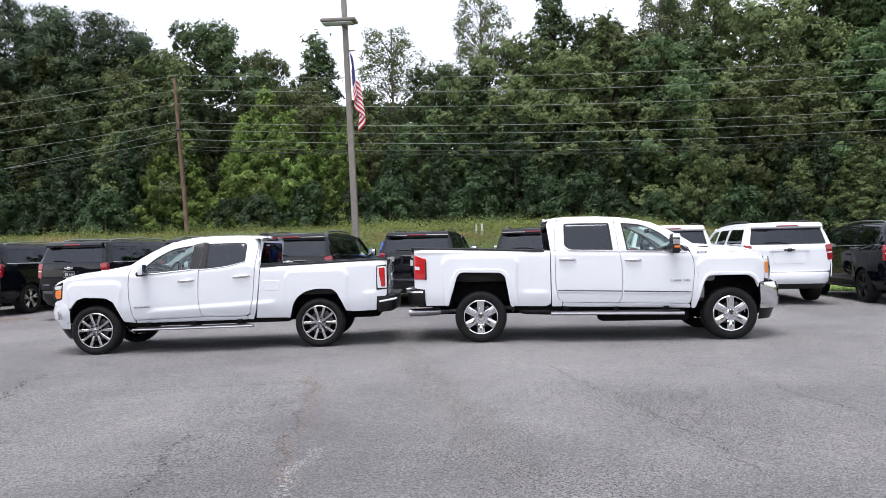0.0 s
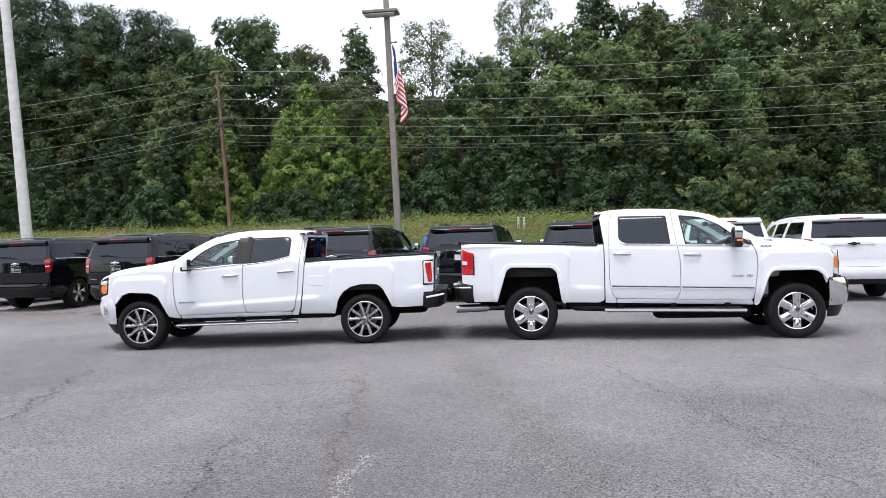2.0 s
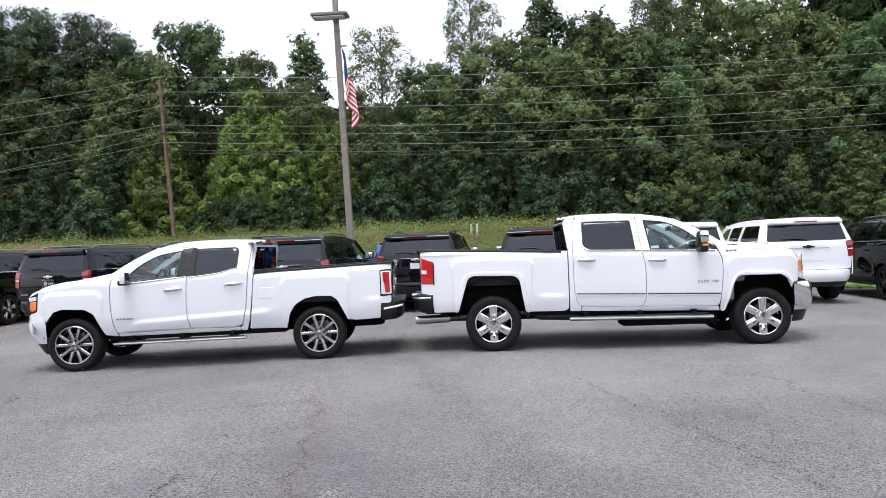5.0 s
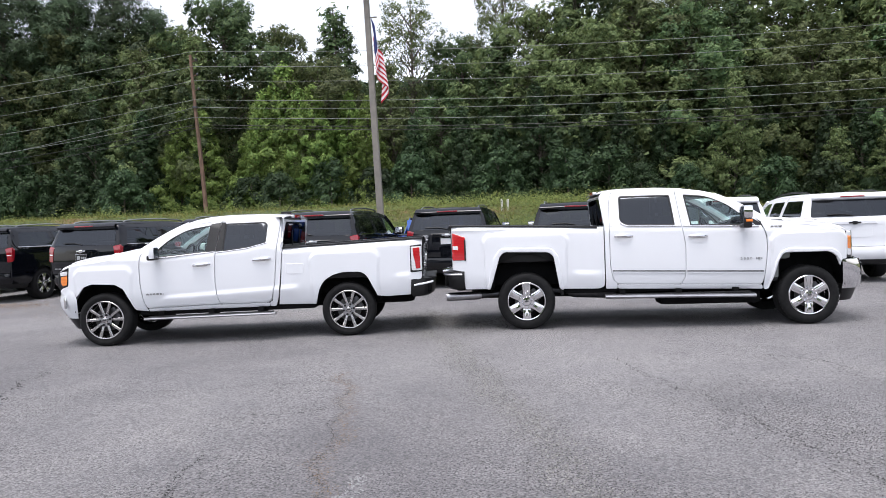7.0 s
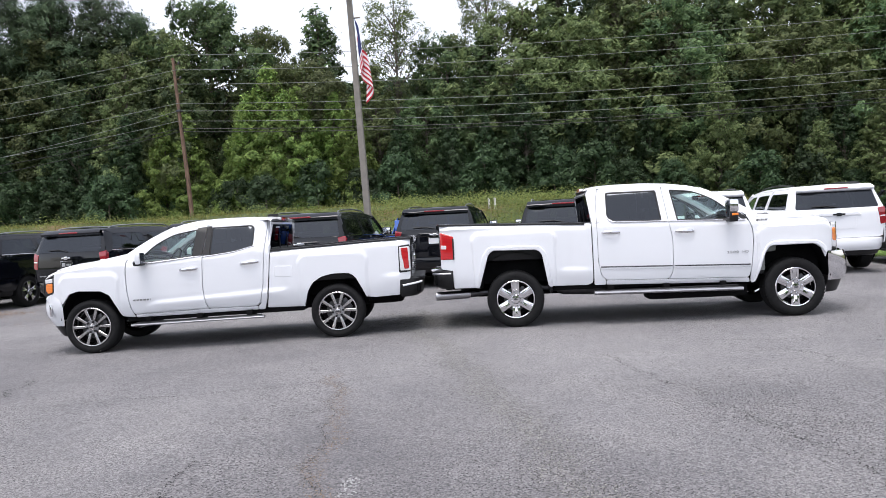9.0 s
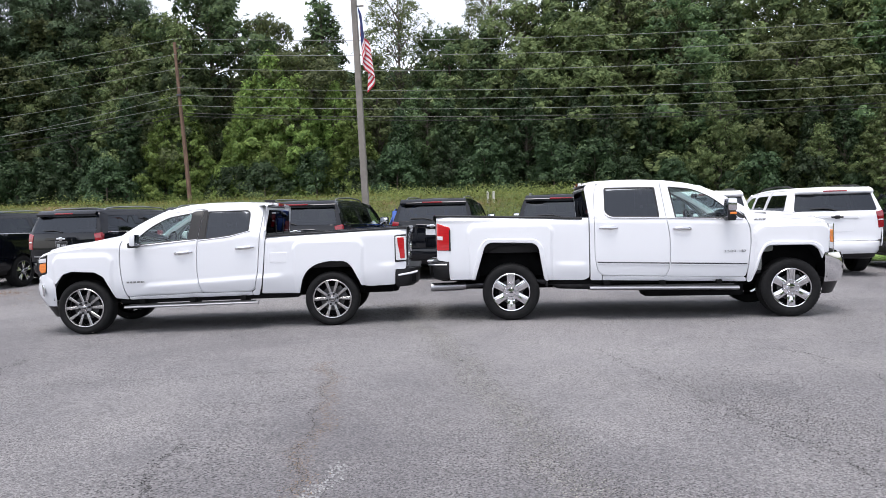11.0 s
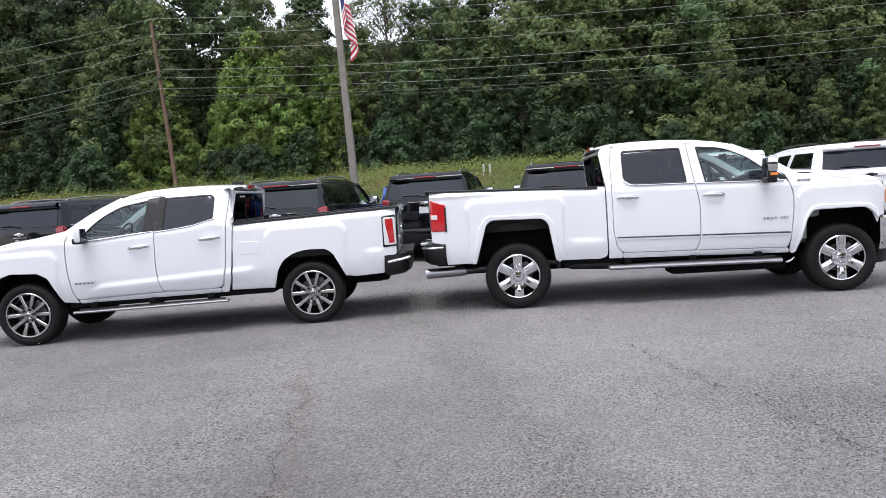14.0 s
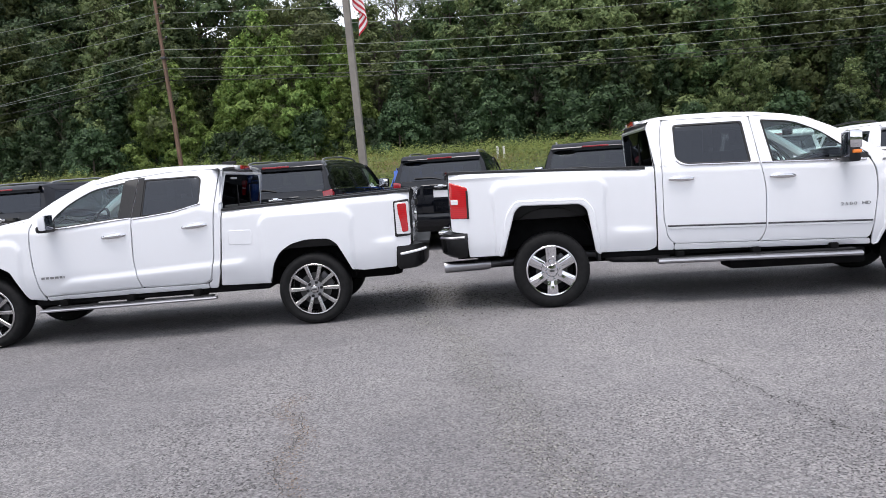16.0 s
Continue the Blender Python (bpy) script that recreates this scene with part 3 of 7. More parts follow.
def pickup(name, place, s, label):
    """A crew-cab pickup. x runs forward from the rear axle, z up; s holds its measures."""
    truck = new(name)
    truck.matrix_basis = place
    tagged(truck, label, "pickup truck", "white pickup trucks")
    hw, belt, paint = s["hw"], s["belt"], WHITE

    def half(x, z):
        y = hw
        zb = belt(x)
        if x > s["bed_front"] - 0.02 and z > zb - 0.04:
            y -= (z - zb + 0.04) * s["lean"] + max(0, z - zb - 0.28) ** 2 * 0.12
        if z < 0.8:
            y -= 0.55 * (0.8 - z) ** 2
        y -= 0.012 * ((z - 1.05) / 0.4) ** 2 if z < zb else 0.0
        if x < s["bed_front"]:
            y -= 0.05 * smooth01((z - s["rail"](x) + 0.10) / 0.10) ** 2
        for cx, hl, top in s["bulge"]:
            y += s["bulge_out"] * over_arch(x, z, cx, hl, top, 0.16, 0.032)
        for path, amount in s["crease"]:
            zc = np.interp(x, [p[0] for p in path], [p[1] for p in path])
            if path[0][0] <= x <= path[-1][0]:
                fade = smooth01((x - path[0][0]) / 0.2) * smooth01((path[-1][0] - x) / 0.3)
                y += amount * fade * (smooth01((zc + 0.03 - z) / 0.055) - 0.5 - 0.5 * smooth01((zc - 0.04 - z) / 0.16))
        if x < s["tail_x"] + 0.22:
            y -= 0.05 * ((s["tail_x"] + 0.22 - x) / 0.22) ** 2
        if x > s["nose_x"]:
            y -= s["nose"] * (x - s["nose_x"]) ** 2
        return y

    def side(sg, off=0.0):
        return lambda x, z, d: Vector((x, sg * (half(x, z) + off - d), z))

    for sg in (-s["near"], s["near"]):
        step = 0.025 if sg == s["near"] else 0.12
        body = part("bedside", holed(rounded(s["bedside"], s["bedside_r"]), [], side(sg), step), paint, truck)
        if sg == s["near"] and s.get("fuel"):
            part("fuel_door", plate(rounded(s["fuel"], 0.03), side(sg, 0.0035), 0.06, 0.003, 0, 0.003), paint, body)
        part("cab_corner", holed(rounded(s["corner"], 0.02), [], side(sg), step), paint, truck)
        part("rocker_panel", holed(rounded(s["rocker"], 0.02), [], side(sg), step * 1.5), paint, truck)
        for key, win, glass in (("rear_door", "rear_window", SMOKE), ("front_door", "front_window", GLASS)):
            hole = rounded(s[win], s[win + "_r"])
            door = part(key, holed(rounded(s[key], s[key + "_r"]), [hole], side(sg), step), paint, truck)
            mid_ = sum(hole, Vector((0, 0))) / len(hole)
            part("inner_trim", holed([mid_ + (p - mid_) * 1.17 for p in hole], [[mid_ + (p - mid_) * 1.02 for p in hole]], side(sg, -0.042), 0.15, 0.004, 0.0, 0.001), CABIN, door)
            if sg == s["near"]:
                part("door_jamb", holed(rounded(s[key], s[key + "_r"]), [[mid_ + (p - mid_) * 1.06 for p in hole]], side(sg, -0.028), 0.12, 0.004, -0.012, 0.001), paint, door)
            part("window_seal", holed([Vector(p) for p in hole], [[Vector((p.x + (c.x - p.x) * 0.045, p.y + (c.y - p.y) * 0.06)) for p in hole for c in [sum(hole, Vector((0, 0))) / len(hole)]]],
                 side(sg, -0.004), 0.08, 0.01, -0.002, 0.002), TRIM, door)
            pane = part("window_pane", plate(hole, side(sg, -0.010), 0.1, 0.004, 0.001, 0.001), glass, door)
            pane.visible_shadow = False
            lo = [p for p in s[win + "_sill"]]
            bm = bmesh.new()
            add_tube(bm, [Vector((x, sg * (half(x, z) + 0.002), z)) for x, z in lo], 0.009, 6)
            part("sill_strip", bm, CHROME, door)
            hx0, hx1, hz = s[key + "_handle"]
            bm = bmesh.new()
            rows = []
            for i in range(9):
                u = i / 8
                x = hx0 + (hx1 - hx0) * u
                o = 0.006 + 0.034 * math.sin(u * math.pi) ** 0.5
                r = 0.013 + 0.012 * math.sin(u * math.pi) ** 0.5
                z = hz + s["handle_rise"] * (x - hx0)
                y = half(x, z)
                rows.append([Vector((x, sg * (y + o + r * 0.55 * math.cos(a)), z + r * math.sin(a))) for a in [k * math.tau / 10 for k in range(10)]])
            add_rows(bm, rows, True, True)
            part("handle", bm, CHROME, door)
            bm = plate([(hx0 + 0.05, hz - 0.03), (hx1 - 0.05, hz - 0.03), (hx1 - 0.06, hz + 0.03), (hx0 + 0.06, hz + 0.03)], side(sg, 0.002), 0.05, 0.002, 0, 0.001)
            part("handle_cup", bm, paint, door)
            if s.get("moulding"):
                (x0, z0), (x1, z1) = s["moulding"][key]
                bm = bmesh.new()
                rows = []
                for i in range(7):
                    x, z = x0 + (x1 - x0) * i / 6, z0 + (z1 - z0) * i / 6
                    y = half(x, z)
                    rows.append([Vector((x, sg * (y + a), z + b)) for a, b in ((-0.004, -0.022), (0.010, -0.018), (0.012, 0.008), (0.004, 0.016), (-0.004, 0.018))])
                add_rows(bm, rows, True, True)
                mo = part("moulding", bm, paint, door)
                bm = bmesh.new()
                add_tube(bm, [Vector((x0 + (x1 - x0) * i / 6, sg * (half(x0 + (x1 - x0) * i / 6, z0) + 0.008), z0 + (z1 - z0) * i / 6 + 0.012)) for i in range(7)], 0.010, 6)
                part("chrome_strip", bm, CAST, mo)
        if s.get("pillar"):
            for pl in s["pillar"]:
                part("pillar_cover", plate(pl, side(sg, 0.003), 0.1, 0.003, 0.002, 0.002), TRIM, truck)
        part("fender", holed(rounded(s["fender"], s["fender_r"]), [], side(sg), step), paint, truck)
        for arch in s["flare"]:
            part("wheel_arch_trim", holed(rounded(arch, 0.05), [], side(sg, 0.022), 0.04, 0.03, 0.0, 0.010), paint, truck)
        part("mirror_sail", plate(s["sail"], side(sg, 0.002), 0.1, 0.004, 0, 0.002), TRIM, truck)
        part("tail_lamp", plate(rounded(s["tail_lamp"], 0.02), side(sg, 0.010), 0.05, 0.03, 0.0, 0.008), TRIM if s["twin_tail"] else RED, truck)
        lamp = truck.children[-1]
        if s["twin_tail"]:
            (a, b), (c, d) = s["tail_lamp"][0], s["tail_lamp"][2]
            part("reflector", plate(rounded([(a - 0.014, b - 0.018), (c + 0.0, b - 0.014), (c + 0.0, d + 0.018), (a - 0.014, d + 0.020)], 0.02), side(sg, 0.014), 0.05, 0.004, 0.0, 0.004), CLEAR, lamp)
            part("red_lens", plate(rounded([(a - 0.040, b - 0.032), (c + 0.028, b - 0.030), (c + 0.022, d + 0.045), (a - 0.075, d + 0.040), (a - 0.066, (b + d) / 2 - 0.05), (a - 0.046, (b + d) / 2 + 0.05)], 0.02), side(sg, 0.019), 0.05, 0.006, 0.0, 0.005), RED, lamp)
        else:
            (a, b), (c, d) = s["tail_lamp"][0], s["tail_lamp"][2]
            part("reverse_lens", plate([(a + 0.01, 1.185), (a + 0.09, 1.182), (a + 0.09, 1.235), (a + 0.01, 1.24)], side(sg, 0.016), 0.05, 0.005, 0, 0.003), CLEAR, lamp)
            part("lamp_rim", plate([(c - 0.016, b - 0.10), (c + 0.006, b - 0.10), (c + 0.006, d - 0.005), (c - 0.016, d - 0.005)], side(sg, 0.013), 0.05, 0.005, 0, 0.003), TRIM, lamp)
        hl = part("headlamp", plate(rounded(s["headlamp"], 0.02), side(sg, 0.006), 0.03, 0.03, 0.0, 0.006), TRIM if s.get("clear") else CLEAR, truck)
        if s.get("clear"):
            part("clear_lens", plate(rounded(s["clear"], 0.010), side(sg, 0.012), 0.03, 0.006, 0.0, 0.004), CLEAR, hl)
        part("turn_signal", plate(rounded(s["signal"], 0.012), side(sg, 0.012), 0.03, 0.006, 0.0, 0.005), AMBER, hl)
        part("lamp_rim", plate(rounded(s["lamp_rim"], 0.006), side(sg, 0.010), 0.03, 0.01, 0.0, 0.004), TRIM if s["twin_tail"] else CHROME, hl)
        # door mirror
        mx, mz, mw, mh = s["mirror"]
        mirror = new("mirror")
        mirror.parent = truck
        mirror.matrix_basis = pose(mx, sg * (hw - 0.02), mz)
        k = sg
        part("mirror_shell", box(0.0, 0.13 if s["big_mirror"] else 0.085, min(k * 0.08, k * (0.08 + mw)), max(k * 0.08, k * (0.08 + mw)), mh * (0.42 if s["big_mirror"] else 0.1), mh, 0.035), CHROME if s["big_mirror"] else paint, mirror)
        part("mirror_base", box(0.0, 0.12, min(k * 0.04, k * (0.06 + mw)), max(k * 0.04, k * (0.06 + mw)), 0.0, mh * (0.46 if s["big_mirror"] else 0.38), 0.025), TRIM, mirror)
        part("mirror_glass", box(-0.006, 0.004, min(k * 0.095, k * (0.065 + mw)), max(k * 0.095, k * (0.065 + mw)), mh * 0.16, mh * 0.94, 0.002), MIRROR, mirror)
        part("mirror_arm", box(0.02, 0.1, min(0, k * 0.1), max(0, k * 0.1), 0.03, 0.09, 0.02), TRIM, mirror)
        if s["big_mirror"]:
            part("side_marker", box(0.03, 0.116, min(k * (0.06 + mw), k * (0.083 + mw)), max(k * (0.06 + mw), k * (0.083 + mw)), 0.085, 0.12, 0.008), AMBER, mirror)
        # running board
        a, b, z0, z1, r = s["step"]
        bm = bmesh.new()
        rows = []
        for i in range(13):
            u = i / 12
            x = a + (b - a) * u
            z = z0 + (z1 - z0) * u
            rows.append([Vector((x, sg * (hw + 0.03 + r[0] * math.cos(q)), z + r[1] * math.sin(q) * (1 if abs(math.sin(q)) < 0.8 else 0.9))) for q in [k2 * math.tau / 12 for k2 in range(12)]])
        add_rows(bm, rows, True, True)
        board = part("running_board", bm, SATIN, truck)
        part("step_pad", box(a + 0.05, b - 0.05, min(sg * (hw - 0.06), sg * (hw + 0.03)), max(sg * (hw - 0.06), sg * (hw + 0.03)), (z0 + z1) / 2 + r[1] * 0.6, (z0 + z1) / 2 + r[1] + 0.01, 0.01), TRIM, board)
        for i in range(3):
            x = a + (b - a) * (0.12 + 0.38 * i)
            part("bracket", box(x - 0.04, x + 0.04, min(sg * (hw - 0.3), sg * hw), max(sg * (hw - 0.3), sg * hw), (z0 + z1) / 2, (z0 + z1) / 2 + 0.1, 0.01), UNDER, board)

    # roof skin
    rows = []
    for x, z in s["roof"]:
        zs = np.interp(x, [p[0] for p in s["roof_edge"]], [p[1] for p in s["roof_edge"]])
        ye = half(x, zs) + 0.001
        crown = z - zs
        rows.append([Vector((x, sg * y, q)) for sg, y, q in
                     [(-1, ye, zs), (-1, ye - 0.018, zs + crown * 0.45), (-1, ye - 0.055, zs + crown * 0.8), (-1, ye - 0.13, z), (-1, ye * 0.55, z + 0.012), (1, 0.0, z + 0.018),
                      (1, ye * 0.55, z + 0.012), (1, ye - 0.13, z), (1, ye - 0.055, zs + crown * 0.8), (1, ye - 0.018, zs + crown * 0.45), (1, ye, zs)]])
    roof = part("roof", rows_mesh(rows), paint, truck, smooth=50)
    # windscreen and its pillars
    (hx, hz), (bx, bz) = s["screen"]
    ws = rows_mesh([[Vector((hx + (bx - hx) * u + 0.10 * (1 - (v / 5) ** 2) * (0.5 + 0.5 * u), (v / 5) * (half(hx, hz) - 0.08 + (half(bx, bz) - half(hx, hz)) * u), hz + (bz - hz) * u)) for v in range(-5, 6)] for u in [i / 6 for i in range(7)]])
    pane = part("windscreen", ws, GLASS, truck)
    pane.visible_shadow = False
    for sg in (-1, 1):
        rows = []
        for i in range(9):
            u = i / 8
            x, z = hx + (bx + 0.02 - hx) * u, hz + (bz - hz) * u + 0.03 * math.sin(u * math.pi)
            y = half(x - 0.05, z - 0.03)
            rows.append([Vector((x - 0.075, sg * y, z - 0.045)), Vector((x - 0.01, sg * (y - 0.003), z + 0.002)), Vector((x + 0.01, sg * (y - 0.03), z + 0.012)), Vector((x + 0.01, sg * (y - 0.085), z + 0.005)), Vector((x - 0.06, sg * (y - 0.08), z - 0.05))])
        part("windscreen_pillar", rows_mesh(rows, True, True), paint, truck, smooth=50)
    # bonnet
    rows = []
    for x, z in s["bonnet"]:
        ye = half(x, z - 0.03) + 0.001
        rows.append([Vector((x + 0.06 * (1 - abs(v)) * s["nose_round"], v * ye, z - 0.03 + 0.03 * smooth01((1 - abs(v)) / 0.06) + 0.045 * (1 - v * v) + 0.03 * smooth01((0.62 - abs(v)) / 0.06))) for v in
                     (-1, -0.985, -0.96, -0.9, -0.75, -0.64, -0.58, -0.3, 0, 0.3, 0.58, 0.64, 0.75, 0.9, 0.96, 0.985, 1)])
    part("bonnet", rows_mesh(rows), paint, truck, smooth=60)
    if s.get("vent"):
        for sg in (-1, 1):
            part("cowl_vent", box(3.36, 3.62, sg * 0.80 - 0.04, sg * 0.80 + 0.04, 1.415, 1.47, 0.015, None), TRIM, truck)
    part("cowl", box(bx - 0.10, bx + 0.16, -hw + 0.16, hw - 0.16, bz - 0.12, bz - 0.02, 0.02), TRIM, truck)

    # grille and bumpers, wrapped round the corners
    def wrap(x_side, x_end, y, z, n=14):
        pts = []
        for i in range(-n, n + 1):
            v = math.sin(i / n * math.pi / 2)
            e = (1 - abs(v) ** s["blunt"]) ** (1 / 1.65) if x_end > x_side else (1 - abs(v) ** 5) ** (1 / 2.2)
            pts.append(Vector((x_side + (x_end - x_side) * e, v * y, z)))
        return pts

    g = s["grille"]
    gw = hw * 0.80
    part("grille", rows_mesh([wrap(g[0], g[1] - 0.02, gw, g[2]), wrap(g[0], g[1], gw, (g[2] + g[3]) / 2), wrap(g[0], g[1] - 0.03, gw, g[3])]), TRIM, truck)
    for i in range(4):
        z = g[2] + (g[3] - g[2]) * (0.2 + 0.2 * i)
        part("grille_bar", tube([p + Vector((0.01, 0, 0)) for p in wrap(g[0], g[1] - 0.01, hw * 0.72, z)], 0.012, 6), CHROME, truck)
    rows = [wrap(xs, xe, min(hw - ins, half(xs, z) + 0.008), z) for xs, xe, z, ins in s["front_bumper"]]
    fb = part("front_bumper", rows_mesh(rows), s["front_bumper_paint"], truck, smooth=50)
    rows = [wrap(xs, xe, min(hw - ins, half(xs, z) - 0.002), z) for xs, xe, z, ins in s["valance"]]
    part("air_dam", rows_mesh(rows), TRIM, fb, smooth=50)
    if s["fog"]:
        for sg in (-1, 1):
            x, z, xa, xb = s["fog"]
            v = (1 - ((x - xa) / (xb - xa)) ** 1.6) ** (1 / 2.6)
            part("fog_trim", box(-0.03, 0.03, -0.012, 0.012, -0.085, 0.085, 0.010), CHROME, fb, m=pose(x, sg * (v * (hw - 0.015) + 0.002), z, 0, 0, -sg * 50))
    rows = [wrap(xs, xe, hw - ins, z) for xs, xe, z, ins in s["rear_bumper"]]
    rb = part("rear_bumper", rows_mesh(rows, False), TRIM, truck, smooth=50)
    part("bumper_step", box(s["tail_x"] - 0.17, s["tail_x"] + 0.06, -hw * 0.66, hw * 0.66, s["bump_z"] - 0.02, s["bump_z"] + 0.02, 0.015), CHROME if not s["twin_tail"] else TRIM, rb)
    for sg in (-1, 1):
        x0, x1, z = s["bump_strip"]
        pts = [Vector((x0 + (x1 - x0) * u, sg * (hw + 0.002 - 0.10 * max(0, u - 0.55) ** 2 * 5), z + s["strip_rise"] * u)) for u in [i / 6 for i in range(7)]]
        part("corner_strip", tube(pts, 0.016, 6), paint if s["twin_tail"] else SATIN, rb)
    part("bumper_underside", box(s["tail_x"] - 0.1, s["tail_x"] + 0.3, -hw + 0.12, hw - 0.12, s["bump_z"] - 0.20, s["bump_z"] - 0.05, 0.02), UNDER, rb)

    # load bed
    rear, front = s["tail_x"], s["bed_front"]
    f = s["bed_floor"]
    liner = bmesh.new()
    add_rows(liner, [[Vector((rear + 0.02, -hw + 0.10, s["rail"](rear) - 0.01)), Vector((front - 0.02, -hw + 0.10, s["rail"](front) - 0.01))],
                     [Vector((rear + 0.02, -hw + 0.14, f)), Vector((front - 0.02, -hw + 0.14, f))],
                     [Vector((rear + 0.02, hw - 0.14, f)), Vector((front - 0.02, hw - 0.14, f))],
                     [Vector((rear + 0.02, hw - 0.10, s["rail"](rear) - 0.01)), Vector((front - 0.02, hw - 0.10, s["rail"](front) - 0.01))]])
    part("bed_liner", liner, TRIM, truck, smooth=20)
    part("bed_front_wall", box(front - 0.05, front - 0.01, -hw + 0.10, hw - 0.10, f, s["rail"](front) - 0.01, 0.01), TRIM, truck)
    for cx in (0.0,):
        for sg in (-1, 1):
            part("wheel_housing", box(cx - 0.45, cx + 0.45, min(sg * (hw - 0.12), sg * (hw - 0.36)), max(sg * (hw - 0.12), sg * (hw - 0.36)), f - 0.02, f + 0.22, 0.06), TRIM, truck)
    for sg in (-1, 1):
        rows = []
        for i in range(9):
            x = rear + 0.0 + (front - 0.02 - rear) * i / 8
            z = s["rail"](x)
            y = hw - 0.045
            rows.append([Vector((x, sg * (y + 0.012), z - 0.018)), Vector((x, sg * (y + 0.008), z + 0.004)), Vector((x, sg * (y - 0.02), z + 0.012)), Vector((x, sg * (y - 0.065), z + 0.008)), Vector((x, sg * (y - 0.072), z - 0.03))])
        part("rail_cap", rows_mesh(rows, True, True), TRIM, truck)
    zt = s["rail"](rear)
    gate = rows_mesh([[Vector((rear - 0.022 + o + 0.014 * (v / 6) ** 2, (v / 6) * (hw - 0.075), z)) for v in range(-6, 7)] for o, z in
                      ((0.06, zt - 0.03), (0.05, zt + 0.005), (-0.015, zt + 0.012), (-0.035, zt - 0.01), (-0.03, zt - 0.06), (0.0, zt - 0.12), (0.0, zt - 0.36), (0.015, s["bump_z"] + 0.03), (0.06, s["bump_z"] + 0.03))])
    tg = part("tailgate", gate, paint, truck, smooth=50)
    part("tailgate_handle", box(rear - 0.045, rear, -0.13, 0.13, zt - 0.2, zt - 0.12, 0.012), TRIM, tg)
    part("emblem", box(rear - 0.035, rear, -0.2, 0.2, zt - 0.36, zt - 0.26, 0.01), CHROME, tg)
    if s["twin_tail"]:
        part("badge", box(rear - 0.026, rear, 0.45, 0.7, zt - 0.42, zt - 0.37, 0.004), CHROME, tg)

    # cab back with window
    cb = s["cab_back"]
    zb = s["rail"](front) - 0.02
    ztop = s["roof"][0][1] - 0.04

    def back(y, z, d):
        return Vector((s["back_x"](z) + d + 0.012 * (y / hw) ** 2 - 0.008, y, z))

    wy0, wy1 = hw - 0.062, half(cb + 0.15, ztop) - 0.012
    shape = [(-hw + 0.05, zb - 0.5), (hw - 0.05, zb - 0.5), (hw - 0.045, zb), (wy1 + 0.02, ztop), (-wy1 - 0.02, ztop)]
    hole = rounded([(-wy0, zb + 0.025), (wy0, zb + 0.025), (wy1 - 0.005, ztop - 0.035), (-wy1 + 0.005, ztop - 0.035)], 0.05)
    wall = part("cab_back", holed(shape, [hole], back, 0.09), paint, truck)
    pane = part("back_window", plate(hole, lambda y, z, d: back(y, z, d + 0.002), 0.1, 0.004, 0.001, 0.001), BACKGLASS, wall)
    pane.visible_shadow = False
    if s["twin_tail"]:
        bars(pane, "window_lettering", CLEAR, lambda u, v: back(hw * 0.70 - 0.10 - u, ztop - 0.085 + v, -0.006), [0.03, 0.022, 0.03, 0.026, 0.03, 0.03], 0.020, 0.012, 0.002)
    for sg in (-1, 1):
        part("window_divider", box(-0.006, 0.012, -0.012, 0.012, 0.0, ztop - zb - 0.10, 0.004), TRIM, wall, m=pose(s["back_x"](zb + 0.2) - 0.008, sg * 0.27, zb + 0.03))
    part("high_stop_lamp", box(cb + s["stop"][0], cb + s["stop"][0] + 0.05, -0.20, 0.20, s["stop"][1] - 0.03, s["stop"][1] + 0.02, 0.012), RED, roof)
    for sg in (-1, 1):
        part("cargo_lamp", box(cb + s["stop"][0], cb + s["stop"][0] + 0.05, sg * 0.27 - 0.06, sg * 0.27 + 0.06, s["stop"][1] - 0.028, s["stop"][1] + 0.018, 0.012), CLEAR, roof)
    # aerial
    ax, ay, az = s["aerial"]
    bm = box(ax - 0.09, ax + 0.07, ay - 0.03, ay + 0.03, az - 0.02, az + 0.022, 0.012)
    if s["big_mirror"]:
        bm.free()
    else:
        part("roof_aerial", bm, TRIM, roof)
        part("whip", tube([(ax - 0.02, ay, az + 0.03), (ax - 0.22, ay, az + 0.24)], [0.006, 0.004], 5), TRIM, roof)

    # cabin
    part("headliner", rows_mesh([[Vector((x, v * (half(x, z - 0.1) - 0.03), z - 0.06)) for v in (-1, -0.5, 0, 0.5, 1)] for x, z in s["roof"]]), LINER, truck)
    fz = s["floor"]
    x0, x1 = s["cab_back"] + 0.06, s["screen"][1][0] + 0.1
    part("cabin_floor", box(x0, x1, -hw + 0.1, hw - 0.1, fz - 0.05, fz, 0.01), TRIM, truck)
    for sg in (-1, 1):
        zt2 = belt((x0 + x1) / 2)
        bm = rows_mesh([[Vector((x, sg * (half(x, z) - 0.085), z)) for x in (x0, (x0 + x1) / 2, x1)] for z in (fz, 0.9, 1.1, belt(x0) - 0.05)])
        part("door_lining", bm, CABIN, truck)
    dx = s["screen"][1][0] - 0.12
    part("dashboard", box(dx - 0.28, dx + 0.42, -hw + 0.14, hw - 0.14, fz + 0.25, s["dash"], 0.06), CABIN, truck)
    part("centre_console", box(dx - 1.0, dx - 0.2, -0.14, 0.14, fz, fz + 0.36, 0.04), TRIM, truck)
    for sg in (-1, 1):
        seat(truck, "front_seat", s["seats"][0], sg * 0.42, 0.52, fz + 0.22, 0.72)
    seat(truck, "rear_bench", s["seats"][1], 0, hw * 1.6, fz + 0.22, 0.62)
    steering_wheel(truck, dx - 0.42, 0.40, s["dash"] + 0.0)
